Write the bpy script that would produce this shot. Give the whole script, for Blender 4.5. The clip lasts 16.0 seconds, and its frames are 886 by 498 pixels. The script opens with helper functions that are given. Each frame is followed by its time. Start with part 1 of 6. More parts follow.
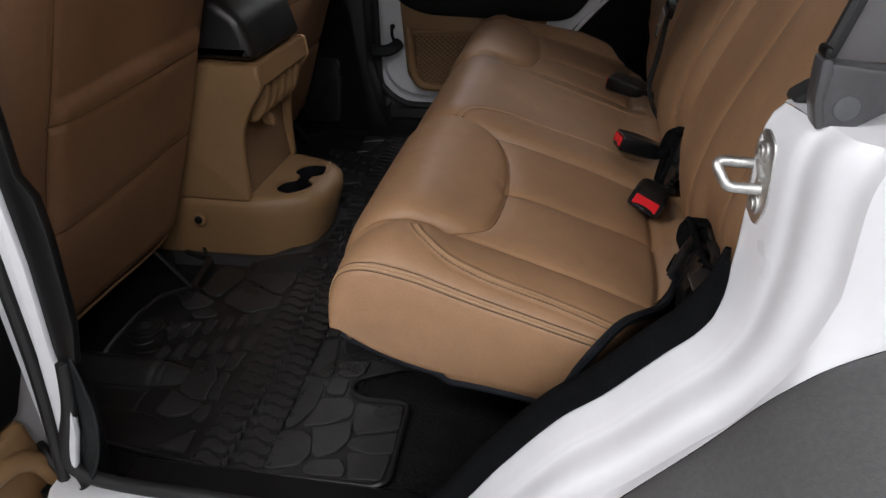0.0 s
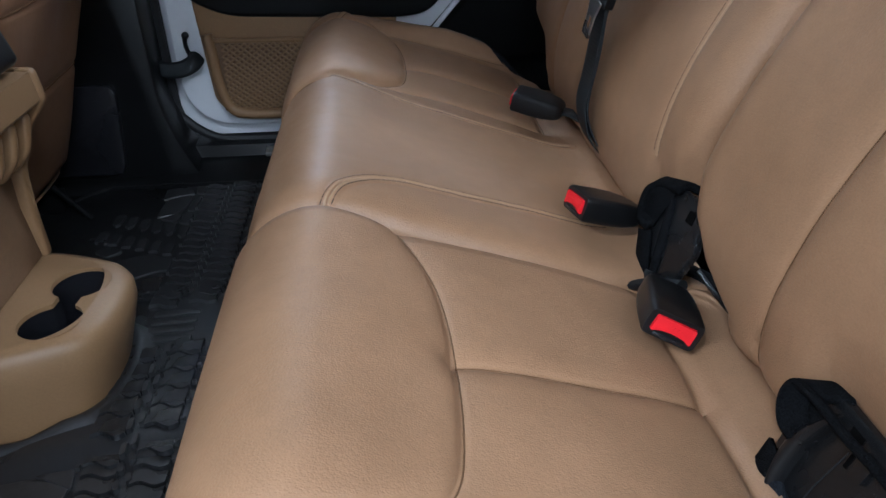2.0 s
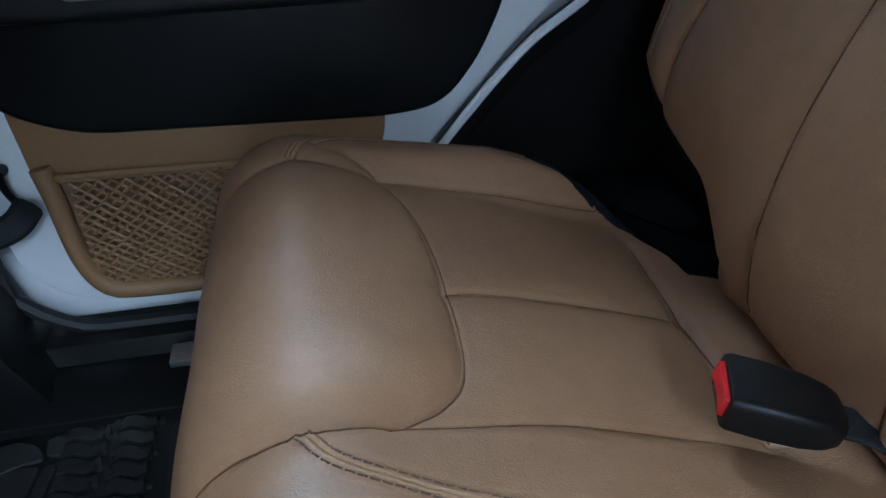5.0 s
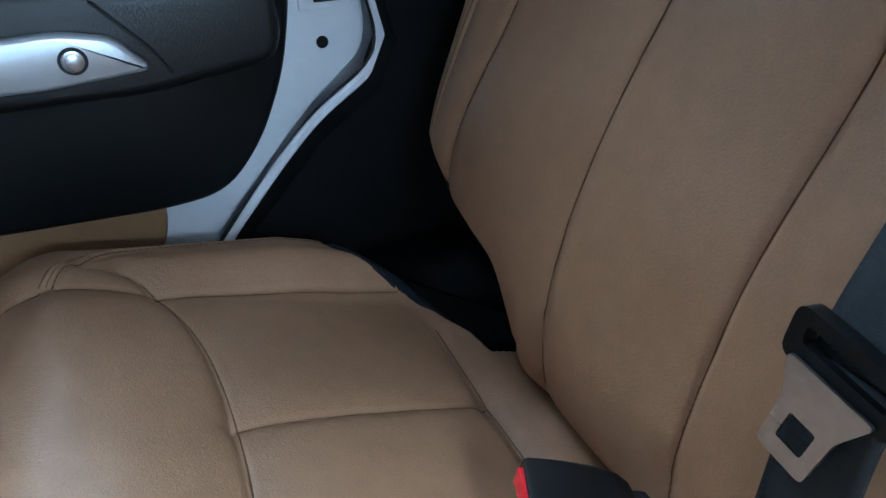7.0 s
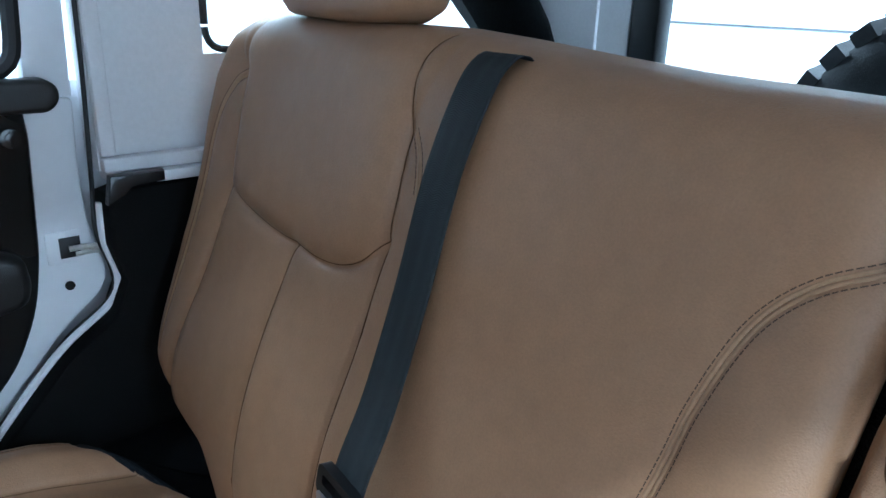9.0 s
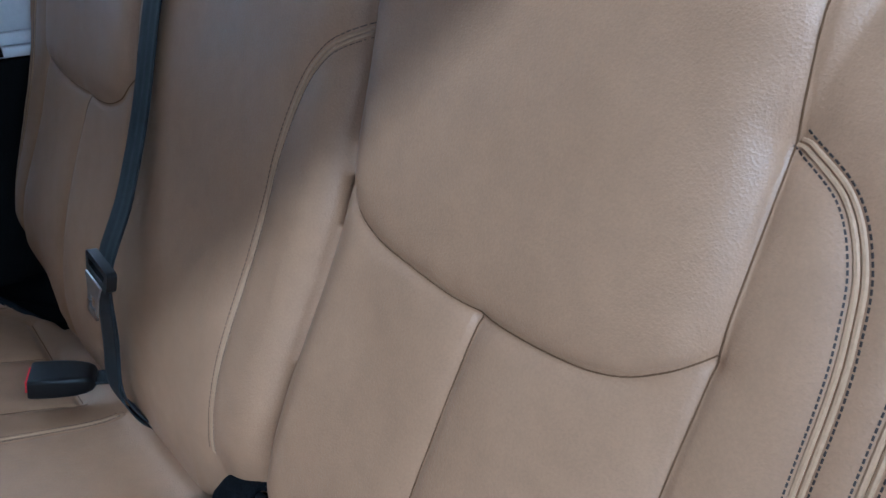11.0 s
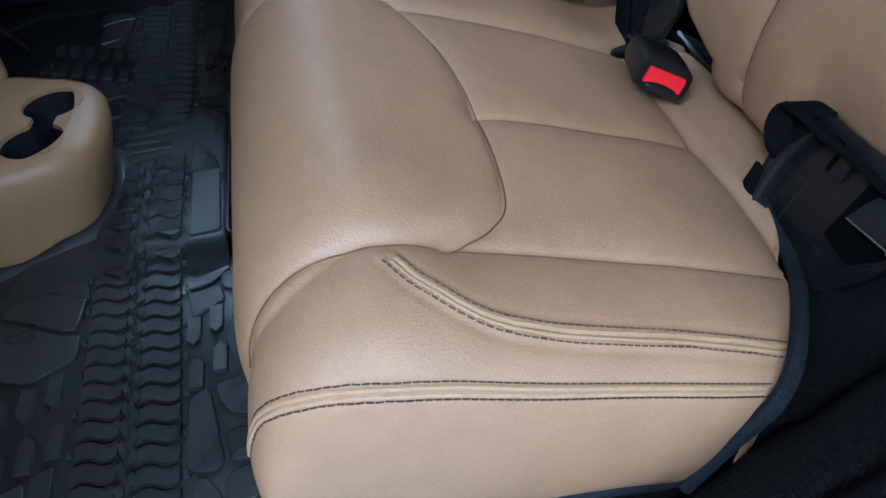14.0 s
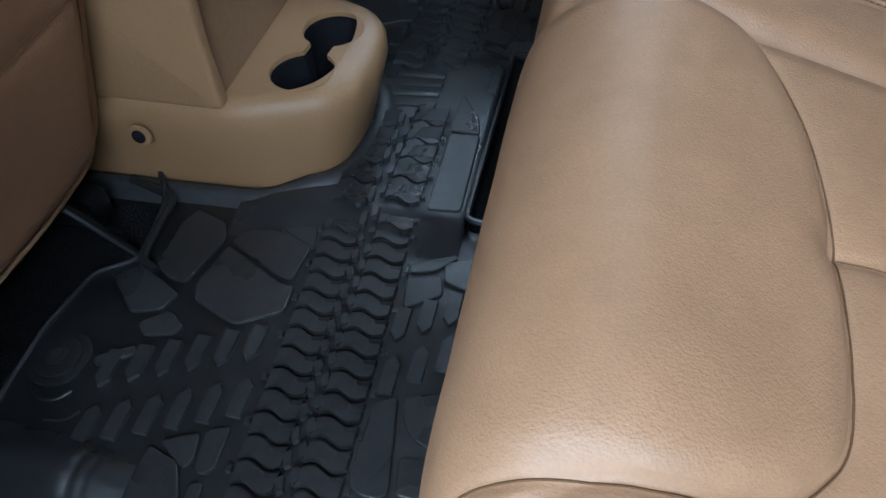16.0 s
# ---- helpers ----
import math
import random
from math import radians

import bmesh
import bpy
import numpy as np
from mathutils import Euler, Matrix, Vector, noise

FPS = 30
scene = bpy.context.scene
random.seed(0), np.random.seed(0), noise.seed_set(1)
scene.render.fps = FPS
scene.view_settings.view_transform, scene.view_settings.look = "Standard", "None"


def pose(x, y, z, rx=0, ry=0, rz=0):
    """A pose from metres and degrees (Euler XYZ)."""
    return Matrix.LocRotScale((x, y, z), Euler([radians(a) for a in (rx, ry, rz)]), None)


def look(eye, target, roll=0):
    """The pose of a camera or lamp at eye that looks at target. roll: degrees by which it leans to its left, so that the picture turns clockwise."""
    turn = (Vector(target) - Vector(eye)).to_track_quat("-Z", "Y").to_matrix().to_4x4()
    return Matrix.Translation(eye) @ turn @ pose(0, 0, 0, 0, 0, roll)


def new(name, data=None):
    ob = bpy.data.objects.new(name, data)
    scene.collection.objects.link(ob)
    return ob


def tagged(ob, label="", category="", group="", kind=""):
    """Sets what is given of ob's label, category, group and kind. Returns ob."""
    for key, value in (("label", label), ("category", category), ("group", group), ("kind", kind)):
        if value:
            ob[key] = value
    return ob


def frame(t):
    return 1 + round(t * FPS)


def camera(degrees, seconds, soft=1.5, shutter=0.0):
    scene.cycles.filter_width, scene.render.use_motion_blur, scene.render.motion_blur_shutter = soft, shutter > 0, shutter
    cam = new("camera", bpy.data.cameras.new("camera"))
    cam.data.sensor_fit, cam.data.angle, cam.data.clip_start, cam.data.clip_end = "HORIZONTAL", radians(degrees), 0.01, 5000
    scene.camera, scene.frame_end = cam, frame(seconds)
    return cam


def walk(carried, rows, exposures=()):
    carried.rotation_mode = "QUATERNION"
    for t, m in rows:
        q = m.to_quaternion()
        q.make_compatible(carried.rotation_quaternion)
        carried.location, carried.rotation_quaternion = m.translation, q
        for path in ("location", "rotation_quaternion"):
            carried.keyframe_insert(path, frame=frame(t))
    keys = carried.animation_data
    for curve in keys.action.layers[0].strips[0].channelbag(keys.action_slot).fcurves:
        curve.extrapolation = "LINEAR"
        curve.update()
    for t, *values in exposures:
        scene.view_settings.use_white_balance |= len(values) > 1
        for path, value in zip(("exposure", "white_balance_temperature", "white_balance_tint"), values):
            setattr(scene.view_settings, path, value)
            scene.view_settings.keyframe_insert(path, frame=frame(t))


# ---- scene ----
cam = camera(64.1, 16.0)
PATH = [
    (0, (0.016, 0.0, 0.792), (-0.301, 1.713, -0.191), -0.8),
    (0.5, (0.001, 0.162, 0.745), (-0.162, 1.892, -0.244), -0.8),
    (1, (-0.014, 0.299, 0.703), (-0.058, 2.035, -0.289), -0.7),
    (1.5, (-0.076, 0.425, 0.698), (-0.011, 2.158, -0.299), -0.5),
    (2, (-0.112, 0.542, 0.704), (0.04, 2.257, -0.314), -0.6),
    (2.5, (-0.125, 0.739, 0.686), (0.073, 2.43, -0.363), -0.4),
    (3, (-0.135, 0.908, 0.669), (0.084, 2.583, -0.402), -0.6),
    (3.5, (-0.135, 1.046, 0.675), (0.087, 2.717, -0.401), -1.0),
    (4, (-0.147, 1.168, 0.68), (0.095, 2.837, -0.395), -1.6),
    (4.2, (-0.151, 1.213, 0.684), (0.098, 2.883, -0.388), -1.7),
    (6.3, (-0.124, 1.385, 0.68), (0.398, 3.0, -0.377), -0.3),
    (6.5, (-0.111, 1.385, 0.685), (0.469, 2.982, -0.369), -0.1),
    (7, (-0.09, 1.382, 0.741), (0.645, 2.923, -0.301), 0.1),
    (7.5, (-0.093, 1.362, 0.85), (0.844, 2.871, -0.07), 1.8),
    (8, (-0.098, 1.276, 0.911), (0.989, 2.759, 0.122), 2.2),
    (8.5, (-0.118, 1.18, 0.957), (1.086, 2.615, 0.254), 2.3),
    (9, (-0.098, 1.065, 0.96), (1.156, 2.469, 0.285), 2.0),
    (9.2, (-0.081, 0.993, 0.966), (1.175, 2.394, 0.287), 1.8),
    (11.5, (-0.002, 0.647, 0.862), (1.151, 1.949, -0.127), -1.5),
    (12, (-0.038, 0.616, 0.756), (1.056, 1.896, -0.323), -0.9),
    (12.5, (-0.088, 0.579, 0.712), (0.968, 1.866, -0.396), 0.9),
    (13, (-0.119, 0.544, 0.687), (0.779, 1.894, -0.484), 0.3),
    (13.5, (-0.163, 0.511, 0.668), (0.449, 1.931, -0.6), -0.5),
    (14, (-0.195, 0.483, 0.669), (0.089, 1.906, -0.707), -1.7),
    (14.5, (-0.22, 0.47, 0.657), (-0.189, 1.822, -0.816), -2.1),
    (15, (-0.229, 0.489, 0.659), (-0.366, 1.777, -0.865), -2.2),
    (15.5, (-0.228, 0.568, 0.66), (-0.489, 1.83, -0.868), -2.9),
    (16, (-0.216, 0.676, 0.66), (-0.559, 1.928, -0.862), -3.6),
]
walk(cam, [(t, look(eye, target, roll)) for t, eye, target, roll in PATH],
     [(0.0, -0.85, 6700, 14), (1.0, -0.74, 6450, 14), (1.5, -0.16, 5800, 13), (2.0, 0.22, 5350, 7), (2.5, 0.38, 5000, 4), (3.0, 0.46, 4800, 2), (3.5, 0.42, 4850, 0), (4.0, 0.42, 4850, 0), (6.5, 0.58, 4750, 0), (7.0, 1.02, 4650, -3), (7.5, 1.58, 4480, -8), (8.0, 1.66, 4500, -6), (8.5, 1.70, 4780, -2), (9.0, 1.20, 4800, -2), (11.5, 0.52, 4350, 1), (12.0, 0.54, 4500, 0), (12.5, 0.54, 4380, -1), (13.0, 0.53, 4380, 0), (13.5, 0.34, 4480, 1), (14.5, 0.06, 4620, 1), (15.5, 0.20, 4850, 1), (16.0, 0.42, 4950, 1)])

# exposure and light ---------------------------------------------------------
def area(name, place, target, size_x, size_y, watts, colour=(1, 1, 1)):
    data = bpy.data.lights.new(name, "AREA")
    data.shape, data.size, data.size_y = "RECTANGLE", size_x, size_y
    data.energy, data.color = watts, colour
    ob = new(name, data)
    ob.matrix_world = look(place, target)
    return tagged(ob, "unseen ceiling lamp panel added to light the parked car", "lamp", kind="structure")


# Unseen lamps; the third, sixth and seventh are added fill for door, rear, front.
for lx, ly, wide, deep, watts in ((-1.9, -1.2, 1.5, 0.25, 168), (1.2, -2.0, 1.5, 0.25, 120), (0.3, -3.7, 1.5, 0.25, 85), (-0.5, 4.7, 0.3, 2.6, 58), (1.5, 4.4, 1.5, 0.25, 85), (3.4, 2.0, 1.5, 0.25, 250), (-4.9, 1.4, 0.3, 3.0, 110)):
    area("unseen_ceiling_lamp", (lx, ly, 2.9), (lx, ly + 0.01, 0), wide, deep, watts, (0.96, 0.98, 1.0))
world = bpy.data.worlds.new("world")
scene.world = world
world.use_nodes = True
world.node_tree.nodes["Background"].inputs[0].default_value = (0.75, 0.85, 1, 1)
world.node_tree.nodes["Background"].inputs[1].default_value = 0.02


# materials -------------------------------------------------------------------
def material(name, colour, rough=0.5, metal=0.0, spots=(), bump=(), coat=0.0, sheen=0.0, vary=0.12, rvary=0.1, spec=0.5):
    """spots: (scale, amount, detail) brightness noise; bump: (kind, scale, distance, strength)."""
    m = bpy.data.materials.new(name)
    m.use_nodes = True
    nt = m.node_tree
    n, ln = nt.nodes, nt.links
    b = n["Principled BSDF"]
    b.inputs["Metallic"].default_value = metal
    b.inputs["Coat Weight"].default_value = coat
    b.inputs["Coat Roughness"].default_value = 0.08
    b.inputs["Sheen Weight"].default_value = sheen
    b.inputs["Specular IOR Level"].default_value = spec
    co = n.new("ShaderNodeTexCoord")
    out = None
    rgb = n.new("ShaderNodeRGB")
    rgb.outputs[0].default_value = (*colour, 1)
    out = rgb.outputs[0]
    first = None
    for scale, amount, detail in (spots or ((3.0, vary, 4.0), (140.0, vary * 0.6, 2.0))):
        tex = n.new("ShaderNodeTexNoise")
        tex.inputs["Scale"].default_value = scale
        tex.inputs["Detail"].default_value = detail
        ln.new(co.outputs["Object"], tex.inputs["Vector"])
        ramp = n.new("ShaderNodeMapRange")
        ramp.inputs["From Min"].default_value, ramp.inputs["From Max"].default_value = 0.3, 0.7
        ramp.inputs["To Min"].default_value, ramp.inputs["To Max"].default_value = 1 - amount, 1 + amount
        ln.new(tex.outputs["Fac"], ramp.inputs["Value"])
        mul = n.new("ShaderNodeVectorMath")
        mul.operation = "SCALE"
        ln.new(out, mul.inputs[0])
        ln.new(ramp.outputs[0], mul.inputs["Scale"])
        out = mul.outputs[0]
        first = first or tex
    ln.new(out, b.inputs["Base Color"])
    rr = n.new("ShaderNodeMapRange")
    rr.inputs["From Min"].default_value, rr.inputs["From Max"].default_value = 0.3, 0.7
    rr.inputs["To Min"].default_value, rr.inputs["To Max"].default_value = max(rough - rvary, 0.02), min(rough + rvary, 1)
    ln.new(first.outputs["Fac"], rr.inputs["Value"])
    ln.new(rr.outputs[0], b.inputs["Roughness"])
    last = None
    for kind, scale, distance, strength in bump:
        if kind == "cells":
            tex = n.new("ShaderNodeTexVoronoi")
            tex.feature = "F1"
            socket = tex.outputs["Distance"]
        elif kind == "wrinkle":
            tex = n.new("ShaderNodeTexNoise")
            tex.inputs["Detail"].default_value = 3
            tex.inputs["Distortion"].default_value = 0.6
            socket = tex.outputs["Fac"]
        elif kind == "weave":
            tex = n.new("ShaderNodeTexWave")
            tex.inputs["Distortion"].default_value = 0.6
            socket = tex.outputs["Fac"]
        else:
            tex = n.new("ShaderNodeTexNoise")
            tex.inputs["Detail"].default_value = 5
            socket = tex.outputs["Fac"]
        tex.inputs["Scale"].default_value = scale
        if kind == "wrinkle":
            grain = n.new("ShaderNodeMapping")
            grain.inputs["Rotation"].default_value = (0.15, 0.1, 0.2)
            grain.inputs["Scale"].default_value = (230, 520, 520)
            ln.new(co.outputs["Object"], grain.inputs["Vector"])
            ln.new(grain.outputs[0], tex.inputs["Vector"])
        else:
            ln.new(co.outputs["Object"], tex.inputs["Vector"])
        bp = n.new("ShaderNodeBump")
        bp.inputs["Distance"].default_value, bp.inputs["Strength"].default_value = distance, strength
        ln.new(socket, bp.inputs["Height"])
        if last:
            ln.new(last.outputs[0], bp.inputs["Normal"])
        last = bp
    if last:
        ln.new(last.outputs[0], b.inputs["Normal"])
    return m


LEATHER = material("tan_leather", (0.307, 0.174, 0.092), 0.46, spots=((5, 0.06, 4), (45, 0.05, 3), (420, 0.05, 2)), bump=(("cells", 620, 0.0004, 0.5), ("wrinkle", 1.0, 0.0011, 0.27), ("noise", 60, 0.0012, 0.25), ("noise", 14, 0.004, 0.18)), spec=0.5)
# Darker copy of the tan leather: the front seats' shade is in the colour.
LEATHER_SHADED = material("shaded_tan_leather", (0.222, 0.114, 0.057), 0.45, spots=((5, 0.07, 4), (60, 0.06, 3)), bump=(("cells", 520, 0.0004, 0.5), ("noise", 16, 0.003, 0.3)))
THREAD = material("brown_thread", (0.032, 0.019, 0.013), 0.7)
# Dark brown of the seam cords: crease shade put into the colour.
SEAM_SHADE = material("crease_shade", (0.115, 0.062, 0.030), 0.85, spec=0.1)
THREAD_BROWN = material("mid_brown_thread", (0.050, 0.030, 0.019), 0.7)
# Lighter than the seat leather: the cords' highlight is put into the colour.
PIPING = material("highlit_tan_piping", (0.37, 0.225, 0.122), 0.45, spots=((40, 0.06, 3), (300, 0.08, 2)), bump=(("cells", 700, 0.0003, 0.4),))
THREAD_MID = material("brown_tan_thread", (0.085, 0.048, 0.026), 0.7)
TAN_PLASTIC = material("tan_plastic", (0.245, 0.140, 0.063), 0.5, spots=((4, 0.06, 3), (300, 0.05, 2)), bump=(("cells", 900, 0.0003, 0.35),))
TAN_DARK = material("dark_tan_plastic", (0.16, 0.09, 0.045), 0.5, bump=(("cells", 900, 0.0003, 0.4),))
BLACK_PLASTIC = material("black_plastic", (0.0062, 0.0064, 0.0068), 0.34, bump=(("cells", 1000, 0.0002, 0.3),), spec=0.30)
CORNER_GREY = material("grey_corner_plastic", (0.06, 0.06, 0.064), 0.38, spots=((12, 0.15, 4), (90, 0.12, 3)), bump=(("noise", 60, 0.0015, 0.25),))
BLACK_GLOSS = material("smooth_black_plastic", (0.012, 0.012, 0.014), 0.22)
COVER_BLACK = material("moulded_black_plastic", (0.0095, 0.0098, 0.0105), 0.27, spec=0.38, spots=((20, 0.15, 4), (300, 0.1, 2)), bump=(("cells", 1200, 0.0002, 0.3),))
BLACK_LEATHER = material("black_vinyl", (0.009, 0.0088, 0.0092), 0.42, bump=(("cells", 600, 0.0004, 0.5), ("noise", 20, 0.003, 0.2)))
# Lighter copy of the mat rubber: raised pads are coloured as if lit.
LIT_RUBBER = material("lit_pad_rubber", (0.025, 0.025, 0.0258), 0.33, spots=((5, 0.22, 4), (110, 0.18, 3)), bump=(("noise", 400, 0.0005, 0.35),), rvary=0.12)
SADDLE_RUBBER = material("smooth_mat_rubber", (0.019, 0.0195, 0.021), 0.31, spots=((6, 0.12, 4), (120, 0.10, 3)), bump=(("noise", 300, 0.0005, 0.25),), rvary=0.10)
# Darker copy for the sheet: the shade in the grooves is in its colour.
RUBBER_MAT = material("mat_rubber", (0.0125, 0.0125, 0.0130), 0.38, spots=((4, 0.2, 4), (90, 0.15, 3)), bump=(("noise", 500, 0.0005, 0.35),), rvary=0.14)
# Near-black of the patches that paint shade inside the recess and slots.
SHADE_BLACK = material("recess_shade_black", (0.002, 0.002, 0.002), 0.9, spec=0.05)
RUBBER = material("black_rubber", (0.012, 0.012, 0.013), 0.6)
SIDE_TRIM = material("black_side_trim", (0.0042, 0.0042, 0.0044), 0.85, spots=((20, 0.2, 4), (300, 0.3, 2)), bump=(("noise", 500, 0.001, 0.5),), spec=0.12)
CARPET = material("black_carpet", (0.0086, 0.0089, 0.0096), 0.95, spots=((30, 0.3, 4), (650, 0.95, 3)), bump=(("noise", 650, 0.006, 1.0), ("noise", 220, 0.005, 0.9)), spec=0.06, sheen=0.02)
BINDING = material("blue_black_binding_felt", (0.015, 0.017, 0.021), 0.9, spots=((40, 0.25, 4), (700, 0.6, 2)), bump=(("noise", 700, 0.0015, 0.9),), spec=0.1)
FELT = material("dark_felt", (0.0052, 0.0056, 0.0064), 0.95, spots=((40, 0.3, 4), (700, 0.8, 2)), bump=(("noise", 700, 0.002, 1.0),), spec=0.06)
WHITE = material("white_paint", (0.80, 0.81, 0.84), 0.32, coat=0.3, spots=((6, 0.02, 3), (60, 0.015, 3)), rvary=0.05)
WHITE_MATT = material("white_liner", (0.74, 0.74, 0.76), 0.7, spots=((3, 0.04, 4), (150, 0.03, 3)), bump=(("noise", 300, 0.0006, 0.4),))
ZINC = material("zinc_steel", (0.62, 0.62, 0.60), 0.42, metal=1.0, spots=((60, 0.12, 4), (400, 0.1, 2)), bump=(("noise", 200, 0.0005, 0.25),))
STEEL = material("brushed_steel", (0.55, 0.56, 0.58), 0.3, metal=1.0)
SILVER = material("silver_paint", (0.58, 0.60, 0.63), 0.32, metal=0.6, vary=0.03)
RED = material("red_plastic", (0.75, 0.012, 0.02), 0.3, vary=0.05)
WEBBING = material("seat_belt_webbing", (0.015, 0.018, 0.020), 0.6, spots=((10, 0.1, 3), (300, 0.15, 2)), bump=(("weave", 420, 0.0005, 0.35),), spec=0.3)
GREY_PLASTIC = material("grey_plastic", (0.09, 0.095, 0.10), 0.35)
FLARE = material("grained_fender_plastic", (0.085, 0.085, 0.086), 0.55, spots=((5, 0.15, 4), (200, 0.1, 2)), bump=(("cells", 500, 0.0005, 0.5),))
CONCRETE = material("showroom_floor", (0.42, 0.42, 0.42), 0.45, spots=((1.2, 0.1, 5), (30, 0.06, 4)))
WALL = material("white_wall", (0.80, 0.82, 0.83), 0.8, spots=((0.8, 0.03, 4), (40, 0.02, 3)))
TYRE = material("tyre_rubber", (0.028, 0.028, 0.030), 0.75, bump=(("noise", 200, 0.002, 0.5),))


def glass(name, colour=(1, 1, 1), rough=0.0, clear=1.0):
    m = bpy.data.materials.new(name)
    m.use_nodes = True
    b = m.node_tree.nodes["Principled BSDF"]
    b.inputs["Base Color"].default_value = (*colour, 1)
    b.inputs["Transmission Weight"].default_value = clear
    b.inputs["Roughness"].default_value = rough
    b.inputs["IOR"].default_value = 1.05
    return m


GLASS = glass("window_glass", (0.95, 0.98, 0.98))
SMOKED = glass("smoked_plastic", (0.26, 0.265, 0.28), 0.16, 0.6)


# building blocks ----------------------------------------------------------------
def thing(name, label, category, place=(0, 0, 0), group="", kind=""):
    ob = new(name)
    ob.empty_display_size = 0.05
    ob.matrix_world = Matrix.Translation(place)
    ob["base"] = tuple(place)
    return tagged(ob, label, category, group, kind)


def link(name, mesh, mat, parent=None, label=""):
    mesh.materials.append(mat)
    ob = new(name, mesh)
    if parent is not None:
        ob.parent = parent
        if "base" in parent.keys():
            ob.matrix_parent_inverse = Matrix.Translation([-c for c in parent["base"]])
    return tagged(ob, label)


def part(name, bm, mat, parent=None, label="", smooth=True):
    mesh = bpy.data.meshes.new(name)
    bmesh.ops.recalc_face_normals(bm, faces=bm.faces[:])
    for f in bm.faces:
        f.smooth = smooth
    if smooth:
        for e in bm.edges:
            if len(e.link_faces) == 2 and e.calc_face_angle(0) > 0.7:
                e.smooth = False
    bm.to_mesh(mesh)
    bm.free()
    return link(name, mesh, mat, parent, label)


def lone(name, bm, mat, label, category, group="", kind="", smooth=True):
    return tagged(part(name, bm, mat, None, "", smooth), label, category, group, kind)


def curve(points, step=0.004, closed=False):
    """A smooth line through the points, at even steps."""
    p = np.array(points, float)
    if closed:
        p = np.vstack([p[-1], p, p[0], p[1]])
    else:
        p = np.vstack([2 * p[0] - p[1], p, 2 * p[-1] - p[-2]])
    out = []
    for a, b, c, d in zip(p[:-3], p[1:-2], p[2:-1], p[3:]):
        s = np.linspace(0, 1, 24, endpoint=False)[:, None]
        out.append(0.5 * (2 * b + (c - a) * s + (2 * a - 5 * b + 4 * c - d) * s ** 2 + (3 * b - a - 3 * c + d) * s ** 3))
    out.append(p[-2][None])
    q = np.vstack(out)
    run = np.concatenate([[0], np.cumsum(np.linalg.norm(np.diff(q, axis=0), axis=1))])
    count = max(int(run[-1] / step), 2)
    want = np.linspace(0, run[-1], count + 1)
    return np.stack([np.interp(want, run, q[:, k]) for k in range(q.shape[1])], 1)


def away(q, line):
    """Distance of each point of q (n, 2) from a broken line."""
    best = np.full(len(q), 9.0)
    for a, b in zip(line[:-1], line[1:]):
        d = b - a
        s = np.clip(((q - a) @ d) / max(d @ d, 1e-12), 0, 1)
        best = np.minimum(best, np.linalg.norm(q - a - s[:, None] * d, axis=1))
    return best


def inside(q, poly):
    hit = np.zeros(len(q), bool)
    for a, b in zip(poly, np.roll(poly, -1, 0)):
        cross = (a[1] > q[:, 1]) != (b[1] > q[:, 1])
        dy = b[1] - a[1] if abs(b[1] - a[1]) > 1e-12 else 1e-12
        hit ^= cross & (q[:, 0] < (b[0] - a[0]) * (q[:, 1] - a[1]) / dy + a[0])
    return hit


def normals(P):
    n = np.cross(np.gradient(P, axis=0), np.gradient(P, axis=1))
    return n / np.maximum(np.linalg.norm(n, axis=2, keepdims=True), 1e-9)


def sheet(name, P, mat, parent=None, label="", wrap=False, flip=False):
    """A smooth mesh over a grid of points (rows, columns, 3)."""
    r, c = P.shape[:2]
    ids = np.arange(r * c).reshape(r, c)
    if wrap:
        ids = np.hstack([ids, ids[:, :1]])
    quads = np.stack([ids[:-1, :-1], ids[1:, :-1], ids[1:, 1:], ids[:-1, 1:]], -1).reshape(-1, 4)
    if flip:
        quads = quads[:, ::-1]
    mesh = bpy.data.meshes.new(name)
    mesh.from_pydata(P.reshape(-1, 3).tolist(), [], quads.tolist())
    mesh.polygons.foreach_set("use_smooth", [True] * len(mesh.polygons))
    mesh.update()
    return link(name, mesh, mat, parent, label)


def box(bm, lo, hi, bevel=0.0, segments=2, m=None):
    lo, hi = Vector(lo), Vector(hi)
    made = bmesh.ops.create_cube(bm, size=1, matrix=(m or Matrix()) @ Matrix.Translation((lo + hi) / 2) @ Matrix.Diagonal((*(hi - lo), 1)))
    if bevel:
        edges = list({e for v in made["verts"] for e in v.link_edges})
        bmesh.ops.bevel(bm, geom=edges, offset=bevel, segments=segments, profile=0.5, affect="EDGES")
    return bm


def prism(bm, outline, lo, hi, axis="z", bevel=0.0, segments=2, m=None):
    """An outline in the two other axes, drawn out from lo to hi along axis."""
    def place(a, b, h):
        v = {"z": (a, b, h), "y": (a, h, b), "x": (h, a, b)}[axis]
        return (m @ Vector(v)) if m else Vector(v)
    low = [bm.verts.new(place(a, b, lo)) for a, b in outline]
    high = [bm.verts.new(place(a, b, hi)) for a, b in outline]
    faces = [bm.faces.new(low), bm.faces.new(high)]
    n = len(outline)
    for i in range(n):
        faces.append(bm.faces.new((low[i], low[(i + 1) % n], high[(i + 1) % n], high[i])))
    if bevel:
        bmesh.ops.recalc_face_normals(bm, faces=faces)
        edges = list({e for f in faces[:2] for e in f.edges})
        bmesh.ops.bevel(bm, geom=edges, offset=bevel, segments=segments, profile=0.5, affect="EDGES")
    return bm


